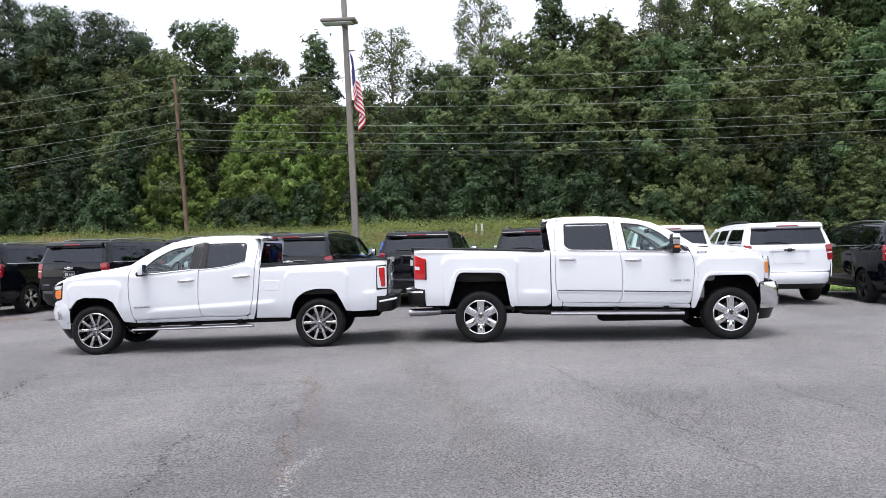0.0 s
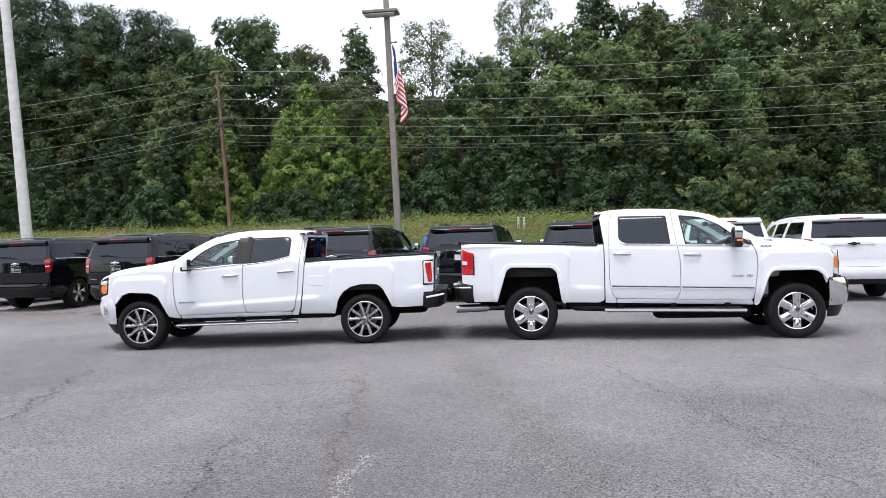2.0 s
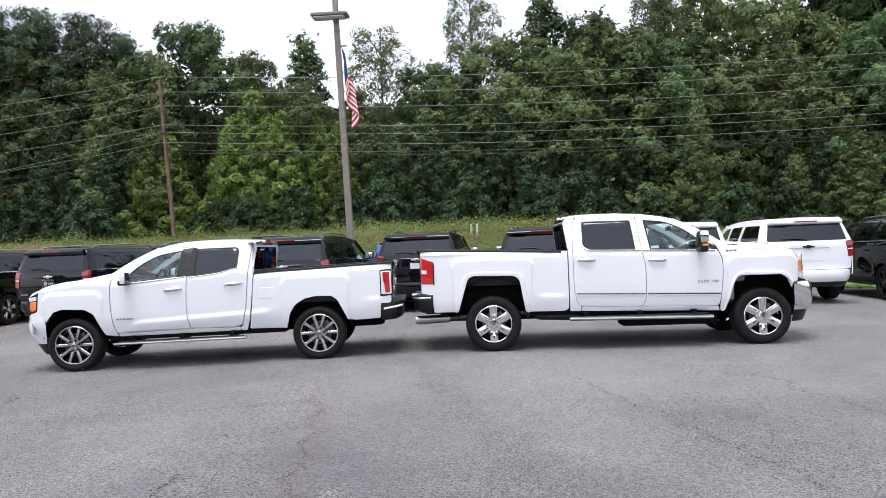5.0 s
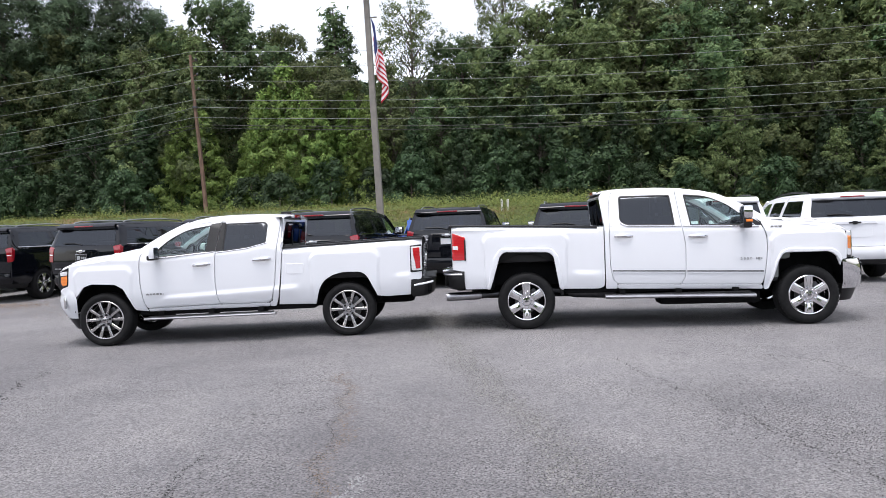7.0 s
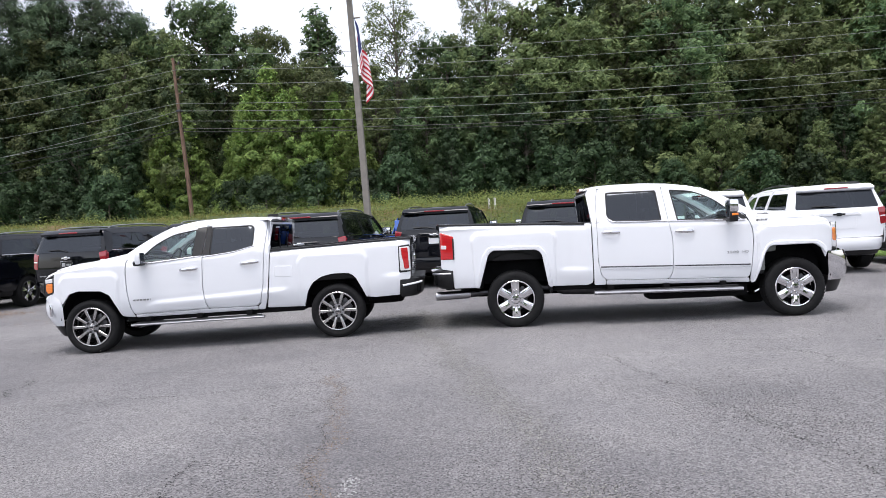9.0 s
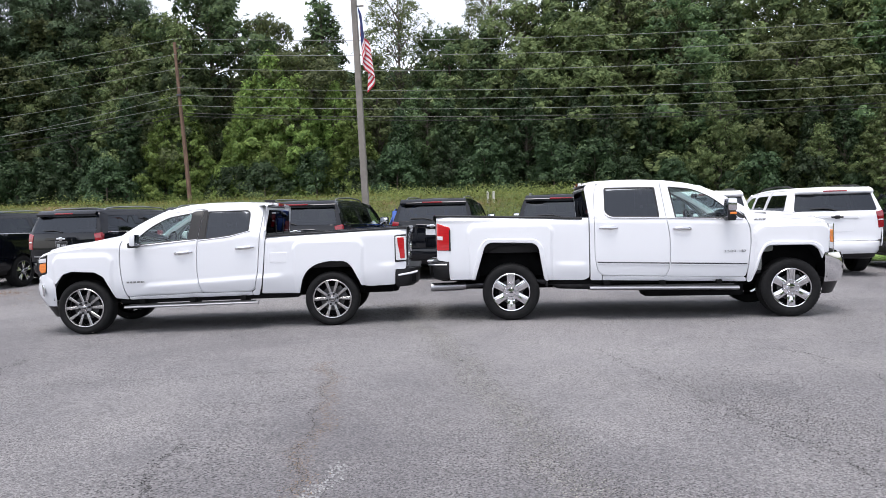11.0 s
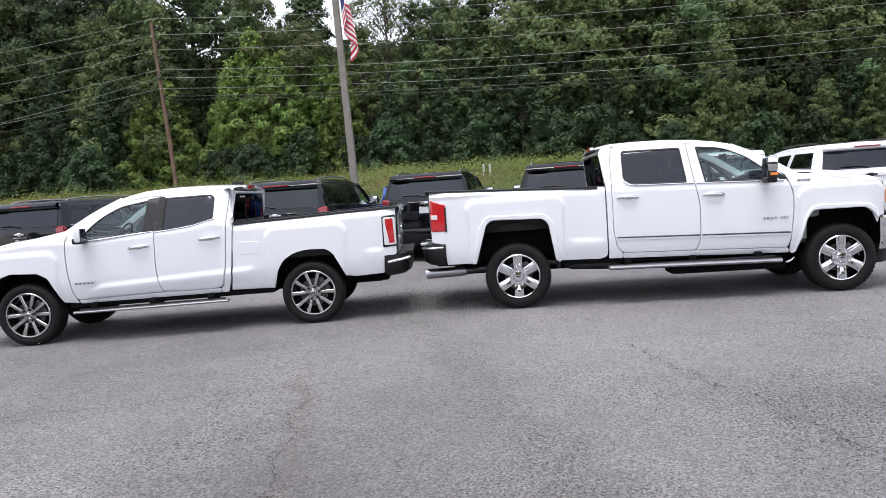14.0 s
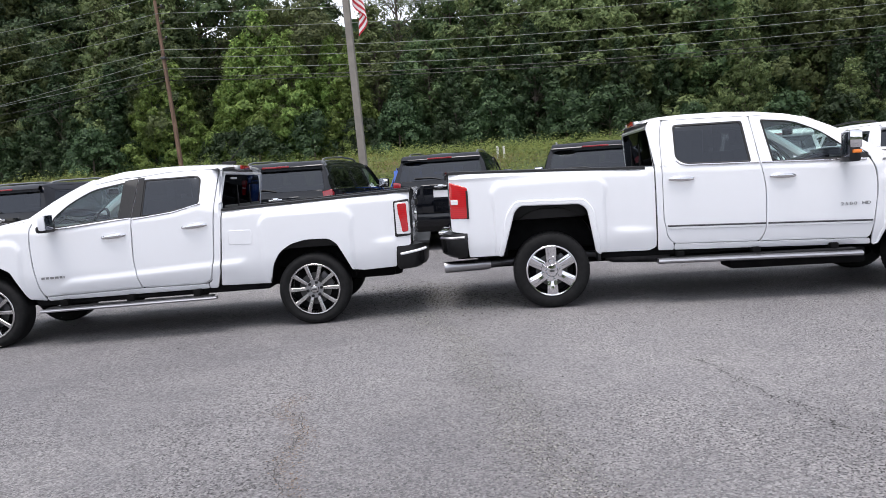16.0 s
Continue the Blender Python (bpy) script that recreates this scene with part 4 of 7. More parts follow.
    part("rear_view_mirror", box(s["screen"][0][0] + 0.12, s["screen"][0][0] + 0.15, -0.13, 0.13, s["screen"][0][1] - 0.16, s["screen"][0][1] - 0.09, 0.01), TRIM, truck)

    # underbody
    wb = s["wb"]
    wx = s["well"]
    part("chassis", box(rear + 0.25, s["nose_x"], -0.52, 0.52, 0.42, 0.62, 0.03), UNDER, truck)
    part("floor_pan", box(wx + 0.02, wb - wx - 0.02, -hw + 0.10, hw - 0.10, s["pan"], fz - 0.05, 0.03), UNDER, truck)
    part("bed_underside", box(rear + 0.06, wb * 0.28, -hw + 0.34, hw - 0.34, 0.62, f - 0.02, 0.03), UNDER, truck)
    part("engine_bay", box(wb - wx - 0.1, s["grille"][0] - 0.05, -hw + 0.36, hw - 0.36, 0.5, 1.02, 0.03), UNDER, truck)
    part("rear_underside", box(rear + 0.05, -wx + 0.06, -hw + 0.08, hw - 0.08, 0.58, f, 0.03), UNDER, truck)
    for cx in (0.0, wb):
        bm = bmesh.new()
        rows = []
        for k2 in range(17):
            a = 0.24 + (math.pi - 0.48) * k2 / 16
            rr = s["liner"]
            p = Vector((cx + rr[0] * math.cos(a) * (1 + 0.12 * abs(math.sin(2 * a))), 0, 0.36 + rr[1] * math.sin(a) * (1 + 0.06 * abs(math.sin(2 * a)))))
            rows.append([Vector((p.x, y, p.z)) for y in (-hw + (0.03 if cx == 0.0 else 0.09), -hw + 0.38)])
        add_rows(bm, rows)
        part("wheel_liner", bm, UNDER, truck)
        bm = rows_mesh([[Vector((p[0].x, -p[0].y, p[0].z)), Vector((p[1].x, -p[1].y, p[1].z))] for p in rows])
        part("wheel_liner", bm, UNDER, truck)
        part("axle", tube([(cx, -hw + 0.25, s["tyre"]), (cx, -0.12, s["tyre"]), (cx, 0.12, s["tyre"]), (cx, hw - 0.25, s["tyre"])], [0.05, 0.06, 0.06, 0.05], 10), UNDER, truck)
        if s["big_mirror"] or cx == 0.0:
            part("differential", tube([(cx - 0.17, 0.0, s["tyre"]), (cx - 0.1, 0, s["tyre"]), (cx + 0.1, 0, s["tyre"]), (cx + 0.18, 0, s["tyre"])], [0.07, 0.15, 0.15, 0.08], 12), UNDER, truck)
    # wheels
    for cx in (0.0, wb):
        for sg in (-1, 1):
            rot = pose(cx, sg * s["track"], s["tyre"]) if sg < 0 else pose(cx, sg * s["track"], s["tyre"], 0, 0, 180)
            spoke_wheel("wheel", s["tyre"] + 0.006, s["rim"], s["tyre_w"], s["wheel"], truck, rot)
    return truck


def line(*pts):
    xs_, zs_ = [p[0] for p in pts], [p[1] for p in pts]
    return lambda x: float(np.interp(x, xs_, zs_))


# the heavy-duty truck: rear axle at the origin, nose along +x
hd = dict(
    hw=0.995, near=-1, wb=3.904, tyre=0.408, rim=0.276, tyre_w=0.27, track=0.975, wheel="six", blunt=2.6, lean=0.40, big_mirror=True, twin_tail=False,
    belt=line((1.0, 1.455), (3.4, 1.375)), rail=line((-1.06, 1.535), (1.12, 1.452)), bed_front=1.05, tail_x=-1.07, nose_x=4.15, nose=1.3, nose_round=0.6,
    bulge=[(0.0, 0.60, 1.405), (3.93, 0.53, 1.30)], bulge_out=0.024, crease=[([(0.60, 0.83), (0.7, 0.815), (1.2, 0.80)], 0.016)],
    bedside=[(-0.88, 0.60), (-0.90, 0.865), (-1.06, 0.89), (-1.065, 1.53), (1.118, 1.448), (1.12, 0.60), (1.045, 0.565), (0.50, 0.575), (0.478, 0.607), (0.40, 1.05), (0.33, 1.112), (-0.30, 1.13), (-0.36, 1.09), (-0.516, 0.60)],
    bedside_r=[0.02, 0.04, 0.03, 0.05, 0.02, 0.03, 0.03, 0.01, 0.01, 0.09, 0.09, 0.09, 0.09, 0.01],
    corner=[(1.135, 0.56), (1.13, 1.45), (1.075, 1.87), (1.12, 1.942), (1.25, 1.94), (1.207, 1.78), (1.197, 1.46), (1.197, 0.895), (1.237, 0.69), (1.30, 0.628), (1.30, 0.556)],
    rocker=[(1.305, 0.556), (1.305, 0.622), (3.29, 0.568), (3.305, 0.503)],
    rear_door=[(1.25, 1.935), (1.212, 1.78), (1.202, 1.46), (1.202, 0.895), (1.240, 0.692), (1.313, 0.628), (2.176, 0.605), (2.225, 0.68), (2.242, 0.784), (2.246, 1.184), (2.196, 1.425), (2.148, 1.918)],
    rear_door_r=[0.05, 0.1, 0.1, 0.1, 0.08, 0.08, 0.06, 0.06, 0.1, 0.12, 0.1, 0.02],
    rear_window=[(1.357, 1.878), (2.075, 1.872), (2.112, 1.437), (1.44, 1.456), (1.346, 1.52)], rear_window_r=[0.04, 0.03, 0.02, 0.06, 0.06],
    rear_window_sill=[(1.35, 1.50), (1.39, 1.463), (1.45, 1.448), (2.19, 1.425)],
    front_door=[(2.156, 1.918), (2.45, 1.908), (2.64, 1.875), (2.90, 1.758), (3.16, 1.555), (3.27, 1.43), (3.342, 1.266), (3.353, 1.068), (3.310, 0.674), (3.285, 0.575), (2.186, 0.604), (2.233, 0.68), (2.250, 0.784), (2.254, 1.184), (2.204, 1.425)],
    front_door_r=[0.02, 0.1, 0.1, 0.1, 0.1, 0.1, 0.1, 0.1, 0.08, 0.04, 0.02, 0.06, 0.1, 0.12, 0.1],
    front_window=[(2.264, 1.872), (2.585, 1.836), (2.845, 1.715), (3.08, 1.52), (3.19, 1.402), (2.324, 1.422)], front_window_r=[0.02, 0.1, 0.1, 0.02, 0.01, 0.02],
    front_window_sill=[(2.215, 1.424), (3.25, 1.386)],
    rear_door_handle=(1.261, 1.521, 1.310), front_door_handle=(2.285, 2.547, 1.276), handle_rise=-0.034,
    moulding=dict(rear_door=((1.235, 0.806), (2.235, 0.777)), front_door=((2.262, 0.776), (3.30, 0.746))),
    fender=[(3.275, 1.455), (3.42, 1.435), (3.9, 1.395), (4.30, 1.335), (4.42, 1.30), (4.452, 1.22), (4.462, 0.985), (4.452, 0.90), (4.355, 0.89), (4.325, 0.80), (4.26, 0.945), (4.165, 1.010), (3.564, 1.010), (3.494, 0.906), (3.40, 0.58), (3.375, 0.51), (3.312, 0.50), (3.312, 0.60), (3.320, 0.674), (3.363, 1.068), (3.352, 1.266)],
    fender_r=0.03,
    flare=[[(-0.565, 0.594), (-0.455, 1.06), (-0.357, 1.187), (0.372, 1.172), (0.47, 1.06), (0.538, 0.55), (0.478, 0.585), (0.40, 1.05), (0.33, 1.112), (-0.30, 1.13), (-0.365, 1.075), (-0.512, 0.594)],
           [(3.315, 0.495), (3.355, 0.52), (3.455, 0.90), (3.525, 1.03), (3.62, 1.072), (4.205, 1.056), (4.314, 0.985), (4.364, 0.895), (4.325, 0.85), (4.26, 0.945), (4.165, 1.010), (3.564, 1.010), (3.494, 0.906), (3.395, 0.56), (3.375, 0.50)]],
    sail=[(3.09, 1.515), (3.20, 1.405), (3.305, 1.372), (3.295, 1.41), (3.20, 1.49)],
    tail_lamp=[(-1.06, 1.43), (-0.861, 1.36), (-0.863, 1.028), (-1.06, 1.03)],
    headlamp=[(4.448, 1.285), (4.545, 1.268), (4.555, 0.93), (4.464, 0.945)], signal=[(4.460, 1.215), (4.545, 1.208), (4.550, 1.02), (4.470, 1.035)],
    lamp_rim=[(4.540, 1.30), (4.560, 1.29), (4.565, 0.90), (4.545, 0.90)],
    mirror=(2.97, 1.37, 0.19, 0.315), step=(1.115, 3.17, 0.455, 0.428, (0.06, 0.034)),
    roof=[(1.055, 1.925), (1.10, 1.957), (1.25, 1.982), (1.5, 1.992), (1.9, 1.990), (2.25, 1.968), (2.54, 1.925), (2.70, 1.885)],
    roof_edge=[(1.0, 1.90), (1.14, 1.945), (1.25, 1.94), (2.15, 1.922), (2.45, 1.91), (2.70, 1.85)],
    screen=((2.70, 1.868), (3.42, 1.44)),
    bonnet=[(3.30, 1.462), (3.6, 1.440), (4.0, 1.408), (4.25, 1.375), (4.38, 1.345), (4.47, 1.295), (4.52, 1.23)], vent=True,
    grille=(4.42, 4.75, 0.90, 1.26),
    front_bumper=[(4.40, 4.76, 0.895, 0.10), (4.37, 4.82, 0.885, 0.055), (4.37, 4.87, 0.79, 0.05), (4.38, 4.87, 0.60, 0.05), (4.385, 4.855, 0.475, 0.055)], front_bumper_paint=CHROME,
    valance=[(4.385, 4.80, 0.485, 0.07), (4.38, 4.77, 0.38, 0.08), (4.39, 4.74, 0.295, 0.09)], fog=None,
    rear_bumper=[(-0.89, -1.12, 0.885, 0.02), (-0.885, -1.20, 0.86, -0.005), (-0.885, -1.23, 0.78, -0.01), (-0.89, -1.22, 0.64, 0.0), (-0.91, -1.15, 0.60, 0.05)], bump_z=0.86,
    bump_strip=(-0.92, -1.19, 0.825), strip_rise=0.0, bed_floor=0.98, cab_back=1.065, back_x=line((1.40, 1.135), (1.87, 1.082)), stop=(-0.02, 1.955), aerial=(2.35, 0.0, 2.0),
    floor=0.66, dash=1.36, seats=(2.62, 1.78), well=0.52, pan=0.50, liner=(0.50, 0.72),
)
# the mid-size truck
mid = dict(
    hw=0.938, near=1, wb=3.569, tyre=0.388, rim=0.281, tyre_w=0.25, track=0.912, wheel="twin", blunt=3.1, lean=0.44, big_mirror=False, twin_tail=True,
    belt=line((0.9, 1.34), (1.16, 1.40), (1.5, 1.34), (2.83, 1.255), (3.1, 1.30)), rail=line((-1.10, 1.385), (0.1, 1.352), (0.93, 1.33)), bed_front=0.945, tail_x=-1.115, nose_x=3.72, nose=0.5, nose_round=1.4,
    bulge=[(0.03, 0.50, 1.255), (3.56, 0.43, 1.165)], bulge_out=0.019, crease=[([(0.64, 0.769), (1.04, 0.75), (1.93, 0.715), (2.62, 0.688), (2.85, 0.615)], 0.024), ([(-1.0, 0.872), (-0.6, 0.862)], 0.022)],
    bedside=[(-0.43, 0.570), (-0.563, 0.552), (-0.917, 0.564), (-0.93, 0.764), (-1.085, 0.79), (-1.11, 1.38), (0.1, 1.348), (0.92, 1.326), (0.94, 1.1), (0.985, 0.66), (1.02, 0.50), (0.47, 0.485), (0.411, 0.704), (0.332, 0.825), (0.205, 0.902), (0.039, 0.938), (-0.207, 0.929), (-0.287, 0.869), (-0.364, 0.718)],
    bedside_r=[0.01, 0.02, 0.02, 0.03, 0.03, 0.03, 0, 0.01, 0, 0, 0.02, 0.01, 0.05, 0.05, 0.05, 0.06, 0.06, 0.05, 0.05],
    fuel=[(0.873, 1.10), (0.618, 1.09), (0.624, 0.934), (0.879, 0.943)],
    corner=[(0.93, 1.34), (0.89, 1.66), (0.885, 1.74), (0.93, 1.785), (0.966, 1.772), (0.955, 1.71), (1.006, 1.30), (1.052, 0.808), (1.108, 0.563), (1.15, 0.54), (1.15, 0.478), (1.062, 0.478), (1.006, 0.642), (0.952, 1.1)],
    rocker=[(1.155, 0.478), (1.155, 0.538), (1.22, 0.531), (1.87, 0.540), (2.94, 0.522), (2.925, 0.478)],
    rear_door=[(0.978, 1.77), (0.965, 1.71), (1.016, 1.30), (1.062, 0.808), (1.115, 0.58), (1.21, 0.538), (1.87, 0.548), (1.903, 0.68), (1.923, 0.839), (1.902, 1.292), (1.838, 1.745), (1.5, 1.778)],
    rear_door_r=[0.03, 0.05, 0.1, 0.1, 0.07, 0.05, 0.04, 0.1, 0.1, 0.1, 0.02, 0.1],
    rear_window=[(1.782, 1.715), (1.19, 1.715), (1.146, 1.676), (1.164, 1.405), (1.45, 1.350), (1.806, 1.316)], rear_window_r=[0.02, 0.04, 0.05, 0.04, 0.1, 0.02],
    rear_window_sill=[(1.145, 1.412), (1.30, 1.375), (1.45, 1.340), (1.90, 1.297)],
    front_door=[(1.848, 1.745), (2.05, 1.742), (2.38, 1.690), (2.66, 1.552), (2.86, 1.395), (2.962, 1.355), (3.0, 1.289), (3.016, 1.125), (3.012, 0.877), (2.983, 0.628), (2.947, 0.53), (1.88, 0.548), (1.913, 0.68), (1.933, 0.839), (1.912, 1.292)],
    front_door_r=[0.02, 0.1, 0.1, 0.1, 0.05, 0.04, 0.06, 0.1, 0.1, 0.1, 0.03, 0.02, 0.1, 0.1, 0.1],
    front_window=[(1.992, 1.703), (2.351, 1.648), (2.606, 1.516), (2.765, 1.375), (2.79, 1.262), (2.033, 1.318)], front_window_r=[0.02, 0.1, 0.1, 0.04, 0.02, 0.02],
    front_window_sill=[(1.925, 1.312), (2.86, 1.242)],
    pillar=[[(1.8425, 1.738), (1.996, 1.722), (2.040, 1.310), (1.9075, 1.316)], [(1.776, 1.738), (1.8395, 1.738), (1.9045, 1.315), (1.800, 1.318)]],
    rear_door_handle=(1.091, 1.364, 1.181), front_door_handle=(1.975, 2.24, 1.140), handle_rise=-0.045,
    fender=[(2.975, 1.352), (3.3, 1.287), (3.62, 1.237), (4.075, 1.192), (4.086, 1.11), (4.105, 0.90), (4.225, 0.868), (4.27, 0.82), (4.22, 0.785), (4.06, 0.735), (3.956, 0.742), (3.839, 0.881), (3.713, 0.918), (3.383, 0.898), (3.263, 0.828), (3.173, 0.635), (3.13, 0.51), (2.94, 0.482), (2.957, 0.519), (2.993, 0.628), (3.022, 0.877), (3.026, 1.125), (3.01, 1.289)],
    fender_r=0.025, flare=[],
    sail=[(2.768, 1.37), (2.795, 1.262), (2.875, 1.256), (2.87, 1.33), (2.84, 1.38)],
    tail_lamp=[(-0.93, 1.275), (-1.10, 1.29), (-1.095, 0.895), (-0.925, 0.885)],
    headlamp=[(4.092, 1.13), (4.26, 1.11), (4.285, 0.93), (4.235, 0.878), (4.112, 0.905)], signal=[(4.106, 1.050), (4.228, 1.040), (4.240, 0.950), (4.205, 0.902), (4.120, 0.920)], clear=[(4.100, 1.120), (4.244, 1.104), (4.240, 1.052), (4.106, 1.062)],
    lamp_rim=[(4.255, 1.11), (4.275, 1.10), (4.295, 0.93), (4.275, 0.915)],
    mirror=(2.70, 1.232, 0.17, 0.195), step=(1.05, 2.96, 0.388, 0.382, (0.045, 0.022)),
    roof=[(0.885, 1.78), (0.92, 1.803), (1.04, 1.822), (1.30, 1.835), (1.54, 1.840), (1.8, 1.838), (2.05, 1.825), (2.25, 1.790), (2.36, 1.758)],
    roof_edge=[(0.885, 1.75), (0.93, 1.783), (0.97, 1.775), (1.5, 1.783), (1.84, 1.75), (2.05, 1.747), (2.36, 1.70)],
    screen=((2.34, 1.752), (3.02, 1.365)),
    bonnet=[(2.98, 1.362), (3.2, 1.332), (3.62, 1.262), (3.9, 1.235), (4.08, 1.205), (4.19, 1.172), (4.27, 1.11)],
    grille=(4.08, 4.36, 0.72, 1.12),
    front_bumper=[(4.10, 4.35, 0.865, 0.06), (4.0, 4.43, 0.80, 0.02), (3.962, 4.47, 0.70, 0.012), (3.985, 4.47, 0.58, 0.015), (4.0, 4.41, 0.48, 0.03), (4.02, 4.36, 0.415, 0.05)], front_bumper_paint=WHITE,
    valance=[(4.03, 4.36, 0.42, 0.06), (4.03, 4.31, 0.33, 0.07), (4.04, 4.25, 0.245, 0.09)], fog=(4.17, 0.655, 4.005, 4.47),
    rear_bumper=[(-0.935, -1.13, 0.80, 0.03), (-0.93, -1.24, 0.785, 0.005), (-0.93, -1.26, 0.70, 0.0), (-0.93, -1.25, 0.56, 0.005), (-0.95, -1.20, 0.53, 0.04)], bump_z=0.785,
    bump_strip=(-0.97, -1.24, 0.70), strip_rise=0.04, bed_floor=0.85, cab_back=0.90, back_x=line((1.30, 0.938), (1.66, 0.896), (1.76, 0.892)), stop=(-0.045, 1.795), aerial=(1.05, 0.0, 1.855),
    floor=0.56, dash=1.26, seats=(2.25, 1.48), well=0.47, pan=0.42, liner=(0.455, 0.575),
)
hd_truck = pickup("pickup_truck", pose(0, 0.97, 0), hd, "white heavy-duty crew cab pickup with chrome six-spoke wheels")
mid_truck = pickup("pickup_truck", pose(-2.661, 0.718, -0.0125, 0, 0, 185.38) @ pose(0, 0, 0, 0, 0.60, 0), mid, "white mid-size crew cab pickup with ten-spoke machined alloy wheels")
bm = bmesh.new()
add_tube(bm, [(-1.18, -0.70, 0.472), (-0.70, -0.70, 0.488), (-0.66, -0.70, 0.49)], [0.063, 0.063, 0.05], 18, False)
add_tube(bm, [(-1.175, -0.70, 0.472), (-1.0, -0.70, 0.478)], 0.058, 18, False)
pipe = part("exhaust_tip", bm, SATIN, hd_truck)
part("clamp", tube([(-0.67, -0.70, 0.49), (-0.55, -0.70, 0.495)], 0.05, 14), CAST, pipe)
part("exhaust_pipe", tube([(-0.66, -0.70, 0.49), (-0.35, -0.66, 0.50), (0.2, -0.55, 0.55), (0.7, -0.62, 0.50), (1.2, -0.66, 0.47)], 0.04, 10), CAST, pipe)
part("silencer", tube([(0.62, -0.62, 0.50), (0.70, -0.63, 0.50), (1.25, -0.66, 0.48), (1.32, -0.66, 0.47)], [0.05, 0.085, 0.085, 0.05], 14), CAST, pipe)
part("mud_guard", box(0.50, 0.53, -0.97, -0.72, 0.48, 0.66, 0.008), TRIM, hd_truck)
part("fuel_tank", box(1.9, 3.3, -0.86, -0.45, 0.30, 0.48, 0.05), UNDER, hd_truck)
part("spare_wheel_well", box(-0.95, -0.5, -0.5, 0.5, 0.42, 0.6, 0.06), UNDER, mid_truck)
# raised badges
for i, letter in enumerate("2500 HD"):
    if letter != " ":
        lettering(hd_truck, "badge", letter, BADGE, 0.046, Matrix.Translation((3.13 + 0.043 * (i - 3), -0.999, 0.925)) @ Euler((radians(90), 0, 0)).to_matrix().to_4x4(), 0.002, 1.4)
bars(hd_truck, "emblem", BADGE, lambda u, v: Vector((3.40 + u + 0.4 * v, -0.985 - 0.02 * v, 1.362 + v)), [0.030, 0.010, 0.024, 0.010, 0.034], 0.024, 0.010, 0.002)
bars(mid_truck, "badge", BADGE, lambda u, v: Vector((2.93 - u, 0.948, 0.725 + v)), [0.036, 0.032, 0.038, 0.038, 0.028, 0.010], 0.024, 0.014, 0.002)

# ---- sport utility vehicles ----


